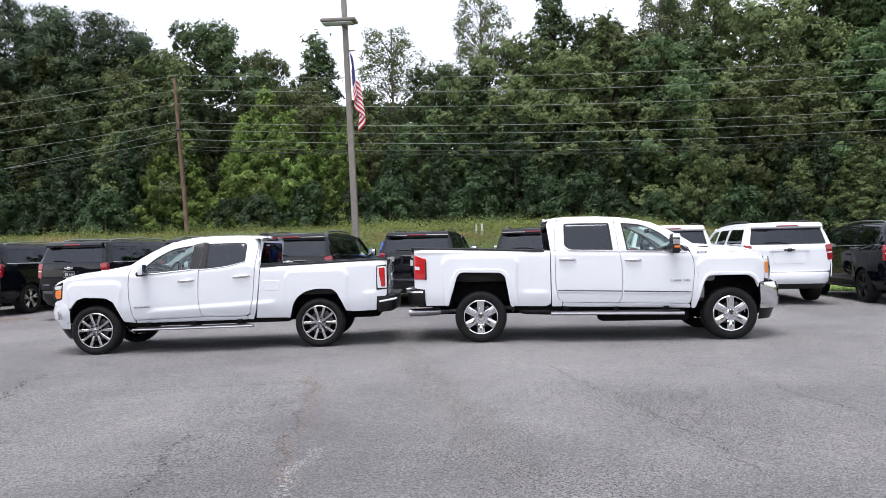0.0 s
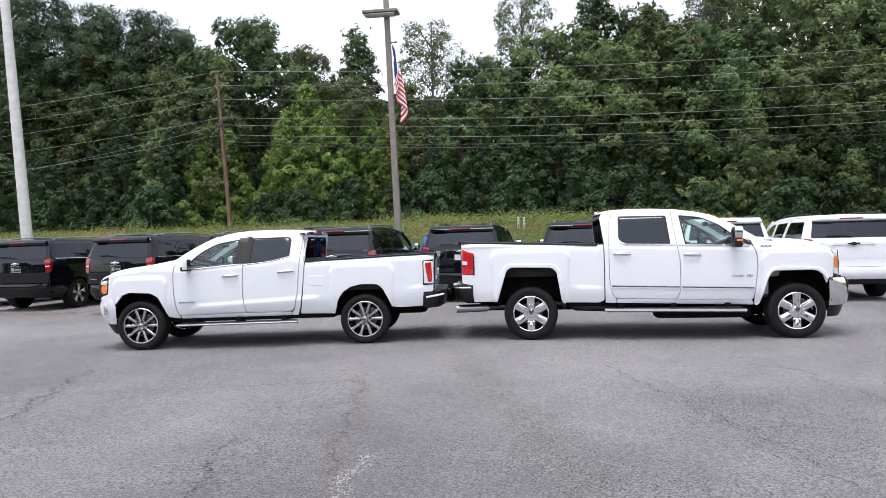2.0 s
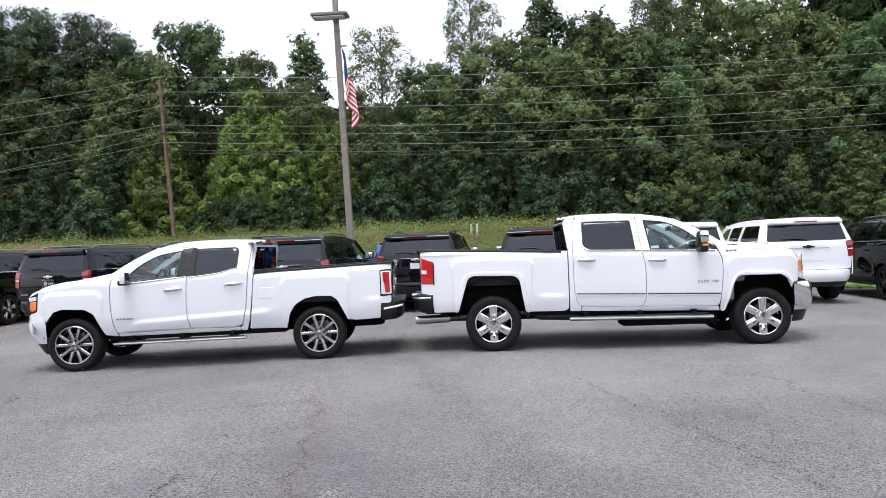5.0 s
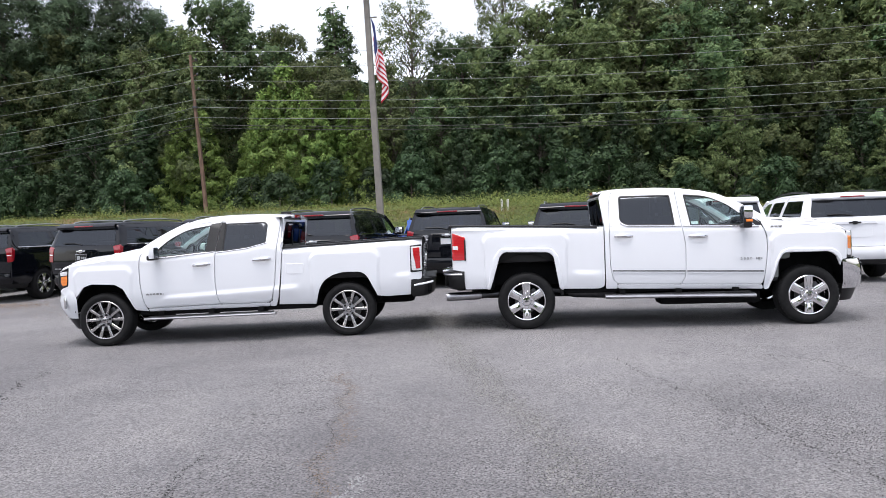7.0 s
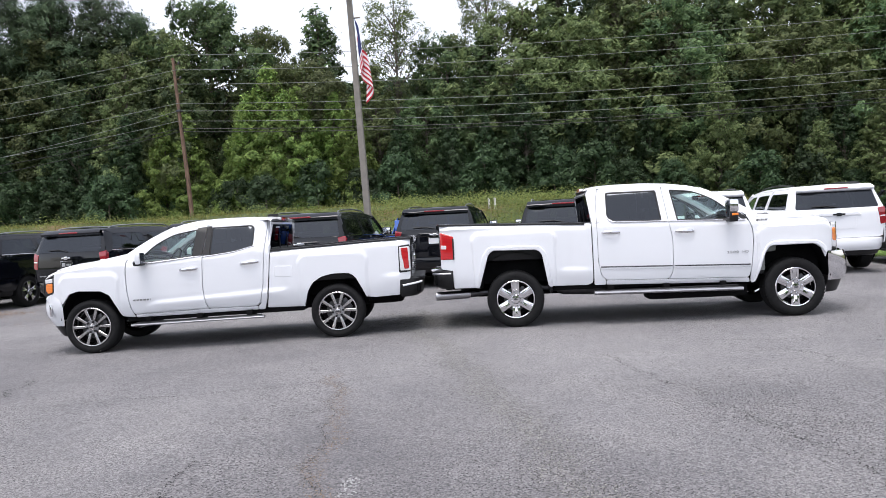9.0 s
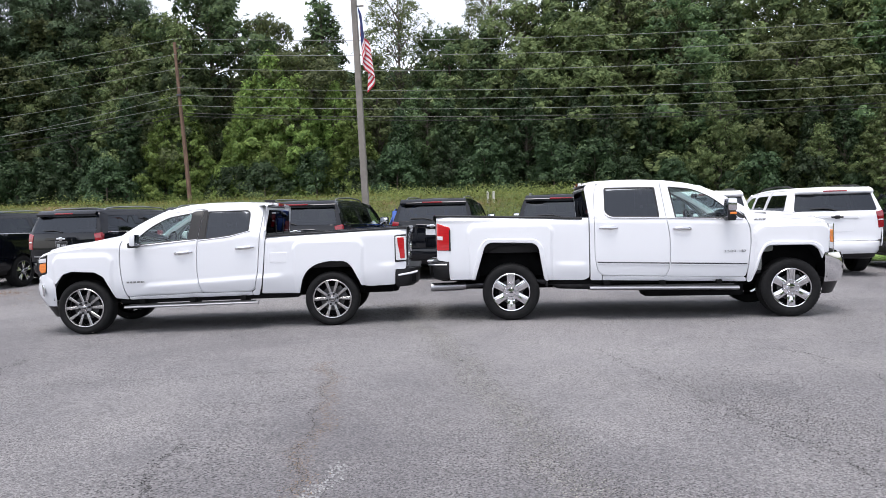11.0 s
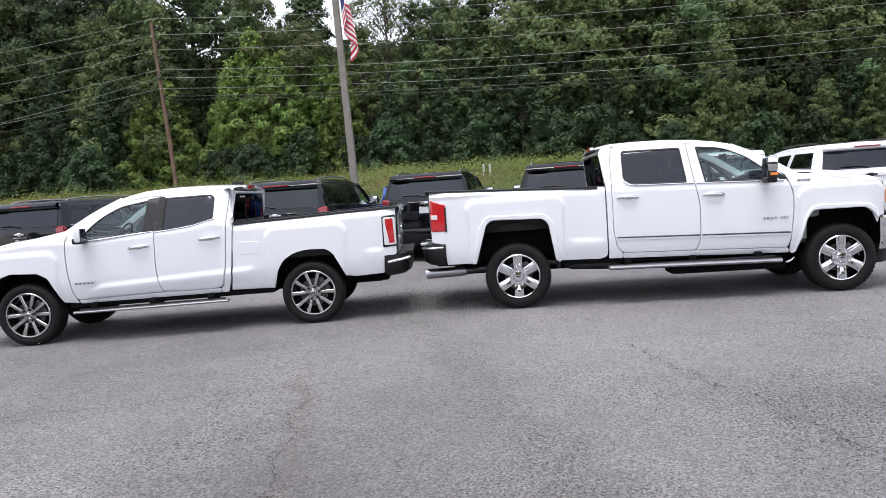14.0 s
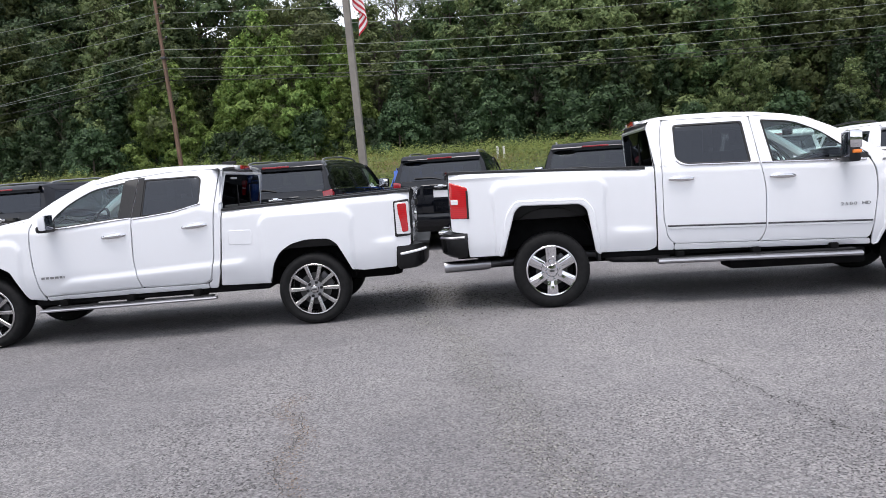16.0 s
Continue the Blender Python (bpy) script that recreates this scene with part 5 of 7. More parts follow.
def suv(place, paint, wheel, label, plate_look, fine=0.14):
    """A full-size SUV. x runs forward from the rear axle."""
    car = new("suv")
    car.matrix_basis = place
    tagged(car, label, "suv", "parked suvs")
    hw = 1.005
    back_x = line((0.45, -1.08), (0.70, -1.12), (1.0, -1.13), (1.30, -1.12), (1.38, -1.095), (1.78, -0.93), (1.90, -0.86))

    def half(x, z):
        y = hw
        if z > 1.30:
            y -= (z - 1.30) * 0.34 + max(0, z - 1.6) ** 2 * 0.7
        if z < 0.75:
            y -= 0.5 * (0.75 - z) ** 2
        y -= 0.010 * ((z - 1.0) / 0.35) ** 2 if z < 1.3 else 0
        for cx in (0.0, 2.946):
            y += 0.018 * over_arch(x, z, cx, 0.52, 1.0, 0.2, 0.05)
        if x < -0.55:
            y -= 0.20 * (x + 0.55) ** 2
        if x > 3.2:
            y -= 0.45 * (x - 3.2) ** 2
        return y

    def side(sg, off=0.0):
        return lambda x, z, d: Vector((x, sg * (half(x, z) + off - d), z))

    def rear(y, z, d):
        return Vector((back_x(z) + 0.09 * abs(y) ** 3 + d, y, z))

    def arch(cx, r=0.46):
        return [(cx + r * math.cos(a), 0.40 + r * math.sin(a)) for a in [math.pi * (1.06 - 1.12 * i / 12) for i in range(13)]]

    quarter = [(-1.06, 0.62), (-1.055, 1.0), (-1.05, 1.31), (-1.01, 1.42), (-0.86, 1.80), (-0.70, 1.835), (0.45, 1.845), (0.55, 1.36), (0.56, 1.05), (0.47, 0.55)] + [(p[0], p[1]) for p in reversed(arch(0.0))] + [(-0.47, 0.55)]
    rdoor = [(0.46, 1.843), (0.56, 1.36), (0.57, 1.05), (0.50, 0.62), (0.62, 0.50), (1.42, 0.48), (1.47, 1.0), (1.46, 1.34), (1.40, 1.83)]
    fdoor = [(1.41, 1.828), (1.47, 1.34), (1.48, 1.0), (1.43, 0.48), (2.42, 0.47), (2.50, 0.8), (2.52, 1.22), (2.42, 1.34), (2.0, 1.69), (1.80, 1.80)]
    fender = [(2.53, 1.22), (2.51, 0.8), (2.43, 0.47), (2.50, 0.47)] + arch(2.946) + [(3.45, 0.5), (3.72, 0.55), (3.75, 1.05), (3.6, 1.16), (2.9, 1.27), (2.45, 1.33)]
    wins = dict(quarter=[(-0.80, 1.40), (-0.66, 1.74), (0.36, 1.75), (0.42, 1.39)], rdoor=[(0.60, 1.385), (0.55, 1.75), (1.33, 1.735), (1.39, 1.365)], fdoor=[(1.52, 1.36), (1.47, 1.735), (1.78, 1.72), (1.99, 1.62), (2.33, 1.345)])
    for sg in (-1, 1):
        for nm, shape, key in (("rear_quarter", quarter, "quarter"), ("rear_door", rdoor, "rdoor"), ("front_door", fdoor, "fdoor")):
            hole = rounded(wins[key], 0.05)
            p = part(nm, holed(rounded(shape, 0.015, 2), [hole], side(sg), fine), paint, car)
            pane = part("window_pane", plate(hole, side(sg, -0.004), 0.2, 0.004, 0.001, 0.001), GLASS if key == "fdoor" else SMOKE, p)
            pane.visible_shadow = False
            if key != "quarter":
                hx = shape[1][0] + 0.06
                part("handle", tube([Vector((hx + 0.22 * u, sg * (half(hx, 1.15) + 0.01 + 0.025 * math.sin(u * math.pi)), 1.15)) for u in [i / 6 for i in range(7)]], 0.016, 8), paint, p)
        part("fender", holed(rounded(fender, 0.015, 2), [], side(sg), fine), paint, car)
        part("window_trim", tube([Vector((x, sg * (half(x, z) + 0.003), z)) for x, z in ((-0.84, 1.375), (0.0, 1.372), (1.0, 1.358), (2.36, 1.328))], 0.012, 6), CHROME, car)
        part("rocker_panel", box(0.45, 2.5, min(sg * (hw - 0.16), sg * (hw - 0.03)), max(sg * (hw - 0.16), sg * (hw - 0.03)), 0.36, 0.52, 0.03), TRIM, car)
        part("running_board", box(0.5, 2.45, min(sg * (hw - 0.1), sg * (hw + 0.05)), max(sg * (hw - 0.1), sg * (hw + 0.05)), 0.34, 0.39, 0.015), TRIM, car)
        lampm = part("tail_lamp", plate(rounded([(sg * 0.80, 1.345), (sg * 0.965, 1.375), (sg * 0.975, 1.02), (sg * 0.85, 1.0), (sg * 0.835, 1.17)], 0.02), lambda y, z, d: rear(y, z, d - 0.012), 0.05, 0.03, 0, 0.008), DULLRED, car)
        part("lamp_side", plate(rounded([(-1.05, 1.03), (-1.04, 1.36), (-0.945, 1.34), (-0.965, 1.20), (-0.99, 1.04)], 0.02), side(sg, 0.012), 0.05, 0.03, 0, 0.008), DULLRED, lampm)
        part("reverse_lens", plate([(sg * 0.845, 1.16), (sg * 0.955, 1.165), (sg * 0.955, 1.19), (sg * 0.845, 1.185)], lambda y, z, d: rear(y, z, d - 0.017), 0.05, 0.004, 0, 0.003), CLEAR, lampm)
        # roof rail
        rail = [(-0.62, 1.845), (-0.52, 1.905), (-0.3, 1.93), (0.6, 1.955), (1.4, 1.93), (1.58, 1.90), (1.66, 1.855)]
        rm = part("roof_rail", tube([Vector((x, sg * (0.70 - 0.02 * abs(x)), z)) for x, z in rail], 0.016, 8), SATIN if paint is not WHITE else TRIM, car)
        mir = new("mirror")
        mir.parent = car
        mir.matrix_basis = pose(2.12, sg * (hw - 0.06), 1.32)
        part("mirror_shell", box(0, 0.12, min(sg * 0.06, sg * 0.28), max(sg * 0.06, sg * 0.28), 0, 0.19, 0.04), paint, mir)
        part("mirror_arm", box(0.02, 0.10, min(0, sg * 0.1), max(0, sg * 0.1), 0, 0.06, 0.02), TRIM, mir)
        part("mirror_glass", box(-0.005, 0.004, min(sg * 0.08, sg * 0.26), max(sg * 0.08, sg * 0.26), 0.02, 0.17, 0.001), CHROME, mir)
    # roof
    rows = []
    for x, z, ze in ((-0.87, 1.85, 1.79), (-0.80, 1.875, 1.815), (-0.5, 1.895, 1.842), (0.3, 1.905, 1.845), (1.0, 1.90, 1.84), (1.5, 1.875, 1.825), (1.8, 1.838, 1.80), (1.95, 1.795, 1.74)):
        ye = half(x, ze) + 0.002
        rows.append([Vector((x, v, q)) for v, q in ((-ye, ze), (-ye + 0.02, ze + (z - ze) * 0.55), (-ye + 0.08, ze + (z - ze) * 0.9), (-ye * 0.6, z), (0, z + 0.015), (ye * 0.6, z), (ye - 0.08, ze + (z - ze) * 0.9), (ye - 0.02, ze + (z - ze) * 0.55), (ye, ze))])
    roof = part("roof", rows_mesh(rows), paint, car, smooth=60)
    # tailgate with rear window and spoiler
    shape = [(-0.90, 0.74), (0.90, 0.74), (0.93, 1.0), (0.955, 1.30), (0.93, 1.42), (0.80, 1.80), (0.74, 1.84), (-0.74, 1.84), (-0.80, 1.80), (-0.93, 1.42), (-0.955, 1.30), (-0.93, 1.0)]
    hole = rounded([(-0.84, 1.375), (0.84, 1.375), (0.75, 1.785), (-0.75, 1.785)], 0.05)
    gate = part("tailgate", holed(shape, [hole], rear, fine * 0.7), paint, car)
    pane = part("rear_window", plate(hole, lambda y, z, d: rear(y, z, d - 0.004), 0.15, 0.005, 0.0, 0.001), SMOKE, gate)
    pane.visible_shadow = False
    part("spoiler", rows_mesh([[rear(v * w, 1.79, 0) + Vector((a, 0, b)) for v in (-1, -0.97, -0.6, 0, 0.6, 0.97, 1)] for w, a, b in ((0.77, -0.02, -0.055), (0.79, -0.10, -0.03), (0.79, -0.11, 0.0), (0.78, -0.06, 0.05), (0.76, 0.05, 0.088))]), paint, gate)
    part("high_stop_lamp", box(-1.046, -1.02, -0.24, 0.24, 1.785, 1.815, 0.006), DULLRED, gate)
    if plate_look == "white":
        bars(pane, "window_lettering", CLEAR, lambda u, v: rear(0.40 - u, 1.745 + v, -0.008), [0.028, 0.022, 0.03, 0.03, 0.018, 0.03, 0.026, 0.03, 0.022, 0.03, 0.03, 0.02, 0.03, 0.026, 0.03, 0.03, 0.02, 0.03], 0.018, 0.014, 0.002)
    part("rear_wiper", tube([Vector((rear(0, 1.42, 0).x - 0.03, 0.0, 1.39)), Vector((rear(0.2, 1.44, 0).x - 0.035, 0.2, 1.43)), Vector((rear(0.5, 1.43, 0).x - 0.035, 0.52, 1.43))], 0.01, 6), TRIM, gate)
    part("gate_handle_trim", plate(rounded([(-0.46, 1.215), (0.46, 1.215), (0.40, 1.285), (-0.40, 1.285)], 0.02), lambda y, z, d: rear(y, z, d - 0.022), 0.08, 0.02, 0, 0.008), paint, gate)
    recess = part("plate_recess", plate(rounded([(-0.33, 0.93), (0.33, 0.93), (0.37, 1.21), (-0.37, 1.21)], 0.03), lambda y, z, d: rear(y, z, d - 0.006), 0.08, 0.004, 0, 0.004), paint, gate)
    if plate_look:
        pl = part("number_plate", plate(rounded([(-0.155, 1.03), (0.155, 1.03), (0.155, 1.18), (-0.155, 1.18)], 0.012), lambda y, z, d: rear(y, z, d - 0.016), 0.1, 0.006, 0, 0.001), CLEAR if plate_look == "white" else TRIM, recess)
        fr = bmesh.new()
        pts = [rear(y, z, -0.02) for y, z in ((-0.155, 1.03), (0.155, 1.03), (0.155, 1.18), (-0.155, 1.18), (-0.155, 1.03))]
        add_tube(fr, pts, 0.008, 5)
        part("plate_frame", fr, CHROME if plate_look == "framed" else paint, pl)
        if plate_look == "framed":
            bars(pl, "plate_lettering", SATIN, lambda u, v: rear(0.0 - u, 1.075 + v, -0.018), [0.03, 0.035, 0.03], 0.045, 0.012)
            bars(pl, "plate_shape", SATIN, lambda u, v: rear(0.12 - u, 1.06 + v, -0.018), [0.085], 0.08, 0.01)
    bm = bmesh.new()
    add_box(bm, -1.165, -1.14, -0.12, 0.12, 1.228, 1.262, 0.006)
    add_box(bm, -1.168, -1.14, -0.045, 0.045, 1.208, 1.282, 0.006)
    part("emblem", bm, TRIM if paint is WHITE else CHROME, gate)
    bars(gate, "badge", SATIN, lambda u, v: rear(0.80 - u, 0.84 + v, -0.003), [0.03] * 5, 0.03, 0.012)
    bars(gate, "sill_strip", TRIM, lambda u, v: rear(0.90 - u, 0.735 + v, -0.003), [1.8], 0.02, 0.01, 0.008)

    def wrap(x_side, x_end, y, z, n=9):
        return [Vector((x_side + (x_end - x_side) * (1 - abs(i / n) ** 6) ** (1 / 2.2), i / n * y, z)) for i in range(-n, n + 1)]

    bump = part("rear_bumper", rows_mesh([wrap(a, b, y, z) for a, b, y, z in ((-0.80, -1.10, 0.96, 0.735), (-0.62, -1.21, 1.0, 0.715), (-0.52, -1.23, 1.0, 0.62), (-0.48, -1.21, 0.99, 0.52), (-0.50, -1.15, 0.95, 0.45))]), paint, car, smooth=50)
    part("bumper_lower", rows_mesh([wrap(a, b, y, z) for a, b, y, z in ((-0.52, -1.17, 0.95, 0.47), (-0.50, -1.12, 0.92, 0.38), (-0.50, -0.95, 0.88, 0.34))]), TRIM, bump)
    fb = part("front_bumper", rows_mesh([wrap(a, b, y, z) for a, b, y, z in ((3.66, 3.92, 0.90, 0.72), (3.55, 4.02, 0.94, 0.68), (3.45, 4.02, 0.95, 0.5), (3.45, 3.92, 0.92, 0.36))]), paint, car, smooth=50)
    part("grille", rows_mesh([wrap(3.7, 3.92, 0.86, 0.72), wrap(3.7, 3.95, 0.86, 0.9), wrap(3.68, 3.88, 0.84, 1.10)]), TRIM, car)
    for sg in (-1, 1):
        part("headlamp", plate(rounded([(3.60, 1.10), (3.78, 1.05), (3.80, 0.90), (3.66, 0.92)], 0.02), side(sg, 0.006), 0.06, 0.02, 0, 0.006), CLEAR, car)
    rows = []
    for x, z in ((2.50, 1.345), (2.9, 1.30), (3.4, 1.24), (3.7, 1.18), (3.85, 1.10)):
        ye = half(x, z - 0.05)
        rows.append([Vector((x + 0.06 * (1 - abs(v)), v * ye, z - 0.05 + 0.05 * smooth01((1 - abs(v)) / 0.12) + 0.03 * (1 - v * v))) for v in (-1, -0.97, -0.9, -0.6, 0, 0.6, 0.9, 0.97, 1)])
    part("bonnet", rows_mesh(rows), paint, car, smooth=60)
    ws = rows_mesh([[Vector((1.93 + 0.72 * u + 0.10 * (1 - v * v), v * (half(1.9, 1.76) - 0.05 + 0.22 * u), 1.79 - 0.45 * u)) for v in (-1, -0.6, -0.2, 0.2, 0.6, 1)] for u in (0, 0.33, 0.66, 1)])
    pane = part("windscreen", ws, GLASS, car)
    pane.visible_shadow = False
    for sg in (-1, 1):
        part("windscreen_pillar", tube([Vector((1.93 + 0.60 * u, sg * (half(1.9 + 0.5 * u, 1.76 - 0.42 * u) - 0.03), 1.785 - 0.44 * u)) for u in (0, 0.33, 0.66, 1)], 0.04, 8), paint, car)
    # cabin and underbody
    part("cabin_floor", box(-0.95, 2.7, -0.84, 0.84, 0.55, 0.62, 0.01), UNDER, car)
    for sg in (-1, 1):
        part("door_lining", box(-0.95, 2.5, min(sg * 0.88, sg * 0.90), max(sg * 0.88, sg * 0.90), 0.6, 1.33, 0.005), TRIM, car)
        seat(car, "front_seat", 1.5, sg * 0.42, 0.52, 0.80, 0.72)
    seat(car, "rear_bench", 0.55, 0, 1.4, 0.82, 0.64)
    part("headliner", rows_mesh([[Vector((x, v * 0.74, z)) for v in (-1, 0, 1)] for x, z in ((-0.8, 1.81), (0.3, 1.84), (1.5, 1.81), (1.9, 1.74))]), LINER, car)
    part("dashboard", box(2.15, 2.75, -0.84, 0.84, 0.8, 1.27, 0.06), TRIM, car)
    part("underbody", box(-0.95, 3.6, -0.62, 0.62, 0.34, 0.60, 0.04), UNDER, car)
    part("floor_side", box(0.5, 2.45, -0.90, 0.90, 0.40, 0.60, 0.03), UNDER, car)
    part("rear_floor", box(-0.98, -0.46, -0.90, 0.90, 0.46, 0.75, 0.03), UNDER, car)
    for cx in (0.0, 2.946):
        for sg in (-1, 1):
            rows = []
            for k in range(13):
                a = -0.1 + (math.pi + 0.2) * k / 12
                rows.append([Vector((cx + 0.47 * math.cos(a), sg * y, 0.38 + 0.49 * math.sin(a))) for y in (hw - 0.04, hw - 0.42)])
            part("wheel_liner", rows_mesh(rows), UNDER, car)
            rot = pose(cx, sg * 0.985, 0.405) if sg < 0 else pose(cx, sg * 0.985, 0.405, 0, 0, 180)
            spoke_wheel("wheel", 0.405, 0.275, 0.26, wheel, car, rot)
    return car


def on_lot(x, y, yaw):
    return pose(x, y, lot(x, y), 0, 0, yaw)


black_suv = suv(on_lot(-9.65, 5.95, 80), BLACK, "five", "black full-size suv with roof rails parked beside another", "framed", 0.10)
copy_thing(black_suv, on_lot(-13.38, 7.25, 86))
copy_thing(black_suv, on_lot(-16.3, 7.4, 86))
copy_thing(black_suv, on_lot(-7.0, 6.6, 86))
grey_suv = suv(on_lot(-1.66, 7.44, 86.3), GREY, "five", "dark grey full-size suv with roof rails and white plate", "white", 0.10)
copy_thing(grey_suv, on_lot(-4.28, 5.3, 86.5))
copy_thing(grey_suv, on_lot(1.26, 6.6, 86))
white_suv = suv(on_lot(6.98, 6.6, 88), WHITE, "five", "white full-size suv with black emblem and no plate", "", 0.08)
copy_thing(white_suv, on_lot(4.67, 7.46, 82))
suv(on_lot(9.9, 6.2, 87), BLACK, "dark", "glossy black full-size suv with black wheels and roof rails", "framed", 0.10)


def far_pickup(place):
    """A small blue pickup seen in the gap between two cars."""
    car = new("pickup_truck")
    car.matrix_basis = place
    tagged(car, "bright blue pickup with black bed cover behind parked suvs", "pickup truck")
    hw = 0.93
    shape = [(-1.1, 0.55), (-1.12, 1.25), (0.75, 1.25), (0.9, 1.72), (2.0, 1.72), (2.75, 1.22), (3.9, 1.12), (4.0, 0.6), (3.75, 0.5)]
    shape += [(3.3 + 0.42 * math.cos(a), 0.42 + 0.42 * math.sin(a)) for a in [math.pi * i / 8 for i in range(9)]]
    shape += [(0.42 * math.cos(a), 0.42 + 0.42 * math.sin(a)) for a in [math.pi * i / 8 for i in range(9)]]

    def half(x, z):
        return hw - max(0, z - 1.22) * 0.35 - 0.15 * max(0, x - 3.3) ** 2

    win = [(1.0, 1.28), (1.08, 1.63), (1.95, 1.63), (2.5, 1.28)]
    for sg in (-1, 1):
        p = part("body_side", holed(shape, [win], lambda x, z, d: Vector((x, sg * (half(x, z) - d), z)), 0.2), BLUE, car)
        part("window_pane", plate(win, lambda x, z, d: Vector((x, sg * (half(x, z) - 0.008 - d), z)), 0.3, 0.004, 0, 0.001), SMOKE, p)
        part("mirror", box(2.25, 2.4, min(sg * 0.9, sg * 1.12), max(sg * 0.9, sg * 1.12), 1.22, 1.4, 0.03), TRIM, car)
    part("roof", rows_mesh([[Vector((x, v * half(x, z), z + 0.03 * (1 - v * v))) for v in (-1, -0.5, 0, 0.5, 1)] for x, z in ((0.9, 1.70), (1.4, 1.73), (2.0, 1.71))]), BLUE, car)
    part("bonnet", rows_mesh([[Vector((x, v * half(x, z), z + 0.04 * (1 - v * v))) for v in (-1, -0.5, 0, 0.5, 1)] for x, z in ((2.75, 1.21), (3.4, 1.17), (3.95, 1.08))]), BLUE, car)
    part("bed_cover", box(-1.08, 0.72, -0.88, 0.88, 1.22, 1.27, 0.015), TRIM, car)
    part("tailgate", box(-1.13, -1.08, -0.88, 0.88, 0.6, 1.24, 0.015), BLUE, car)
    part("cab_back", box(0.72, 0.8, -0.8, 0.8, 0.7, 1.66, 0.02), BLUE, car)
    part("windscreen", rows_mesh([[Vector((2.0 + 0.75 * u, v * (0.72 + 0.14 * u), 1.71 - 0.49 * u)) for v in (-1, 0, 1)] for u in (0, 1)]), SMOKE, car)
    part("nose", box(3.85, 4.05, -0.8, 0.8, 0.5, 1.1, 0.05), TRIM, car)
    part("underbody", box(-0.9, 3.7, -0.7, 0.7, 0.4, 0.7, 0.03), UNDER, car)
    for cx in (0.0, 3.3):
        for sg in (-1, 1):
            spoke_wheel("wheel", 0.38, 0.23, 0.24, "five", car, pose(cx, sg * 0.91, 0.38) if sg < 0 else pose(cx, sg * 0.91, 0.38, 0, 0, 180))


far_pickup(on_lot(-2.52, 9.5, 86))

# ---- poles, flag and wires ----


def lamp_pole():
    pole = new("street_lamp")
    pole.matrix_basis = pose(-4.28, 11.9, -0.05, 0, -1.7, 0)
    tagged(pole, "tall bronze square steel lamp pole with flat floodlight", "street lamp")
    rows = [[Vector((sx * w, sy * w, z)) for sx, sy in ((-1, -0.85), (-0.85, -1), (0.85, -1), (1, -0.85), (1, 0.85), (0.85, 1), (-0.85, 1), (-1, 0.85))] for z, w in ((0, 0.104), (3, 0.098), (9.6, 0.078), (12.5, 0.075))]
    part("shaft", rows_mesh(rows, True, True), POLEMETAL, pole)
    part("base_plate", box(-0.25, 0.25, -0.25, 0.25, 0.0, 0.05, 0.01), POLEMETAL, pole)
    head = part("lamp_head", box(-0.92, 0.22, -0.62, -0.08, 8.95, 9.045, 0.03, Matrix.Rotation(radians(1.5), 4, "Y")), POLEMETAL, pole, "flat bronze floodlight housing")
    part("lens", box(-0.86, 0.10, -0.56, -0.14, 8.915, 8.935, 0.004, Matrix.Rotation(radians(1.5), 4, "Y")), CLEAR, head)
    part("bracket", box(-0.06, 0.10, -0.3, 0.0, 8.86, 8.96, 0.02), POLEMETAL, pole)
    part("bracket", box(-0.02, 0.30, -0.05, 0.0, 8.10, 8.14, 0.008), POLEMETAL, pole)
    return pole


lamp_pole()


def flag_materials():
    return (plain("flag_red", (0.48, 0.025, 0.04), 0.8, 0, 0, 0.12, 8), plain("flag_white", (0.70, 0.66, 0.66), 0.8, 0, 0, 0.06, 8), plain("flag_blue", (0.025, 0.035, 0.13), 0.8, 0, 0, 0.15, 8))


def hanging_flag():
    """A striped flag that hangs limp along the pole in deep folds."""
    red, white, blue = flag_materials()
    me = bpy.data.meshes.new("cloth")
    nu, nv = 52, 36
    drop = 2.62
    vs, fs, mi = [], [], []
    for j in range(nv + 1):
        b = j / nv
        for i in range(nu + 1):
            a = i / nu
            # a runs along the fly, b down the hoist; the fly end has dropped
            z = 8.08 - 1.30 * b - 1.36 * a ** 0.9
            spread = 0.05 + 0.34 * a ** 0.8 + 0.13 * b
            x = 0.02 + spread * (0.62 + 0.38 * math.sin(a * 9.0 + b * 1.6)) + 0.04 * b * a
            y = -0.09 + 0.10 * math.sin(a * 13.0 + b * 2.2) * (0.25 + 0.75 * a)
            vs.append((x, y, z))
    for j in range(nv):
        for i in range(nu):
            p = j * (nu + 1) + i
            fs.append((p, p + 1, p + nu + 2, p + nu + 1))
            stripe = int(j / nv * 13)
            mi.append(2 if (i / nu < 0.40 and stripe < 7) else stripe % 2)
    me.from_pydata(vs, [], fs)
    for m in (red, white, blue):
        me.materials.append(m)
    me.polygons.foreach_set("material_index", mi)
    me.polygons.foreach_set("use_smooth", [True] * len(fs))
    flag = new("flag", me)
    flag.matrix_basis = pose(-4.18, 11.72, -0.05, 0, -1.7, 0)
    return tagged(flag, "red white and blue striped flag hanging limp on pole", "flag")


hanging_flag()


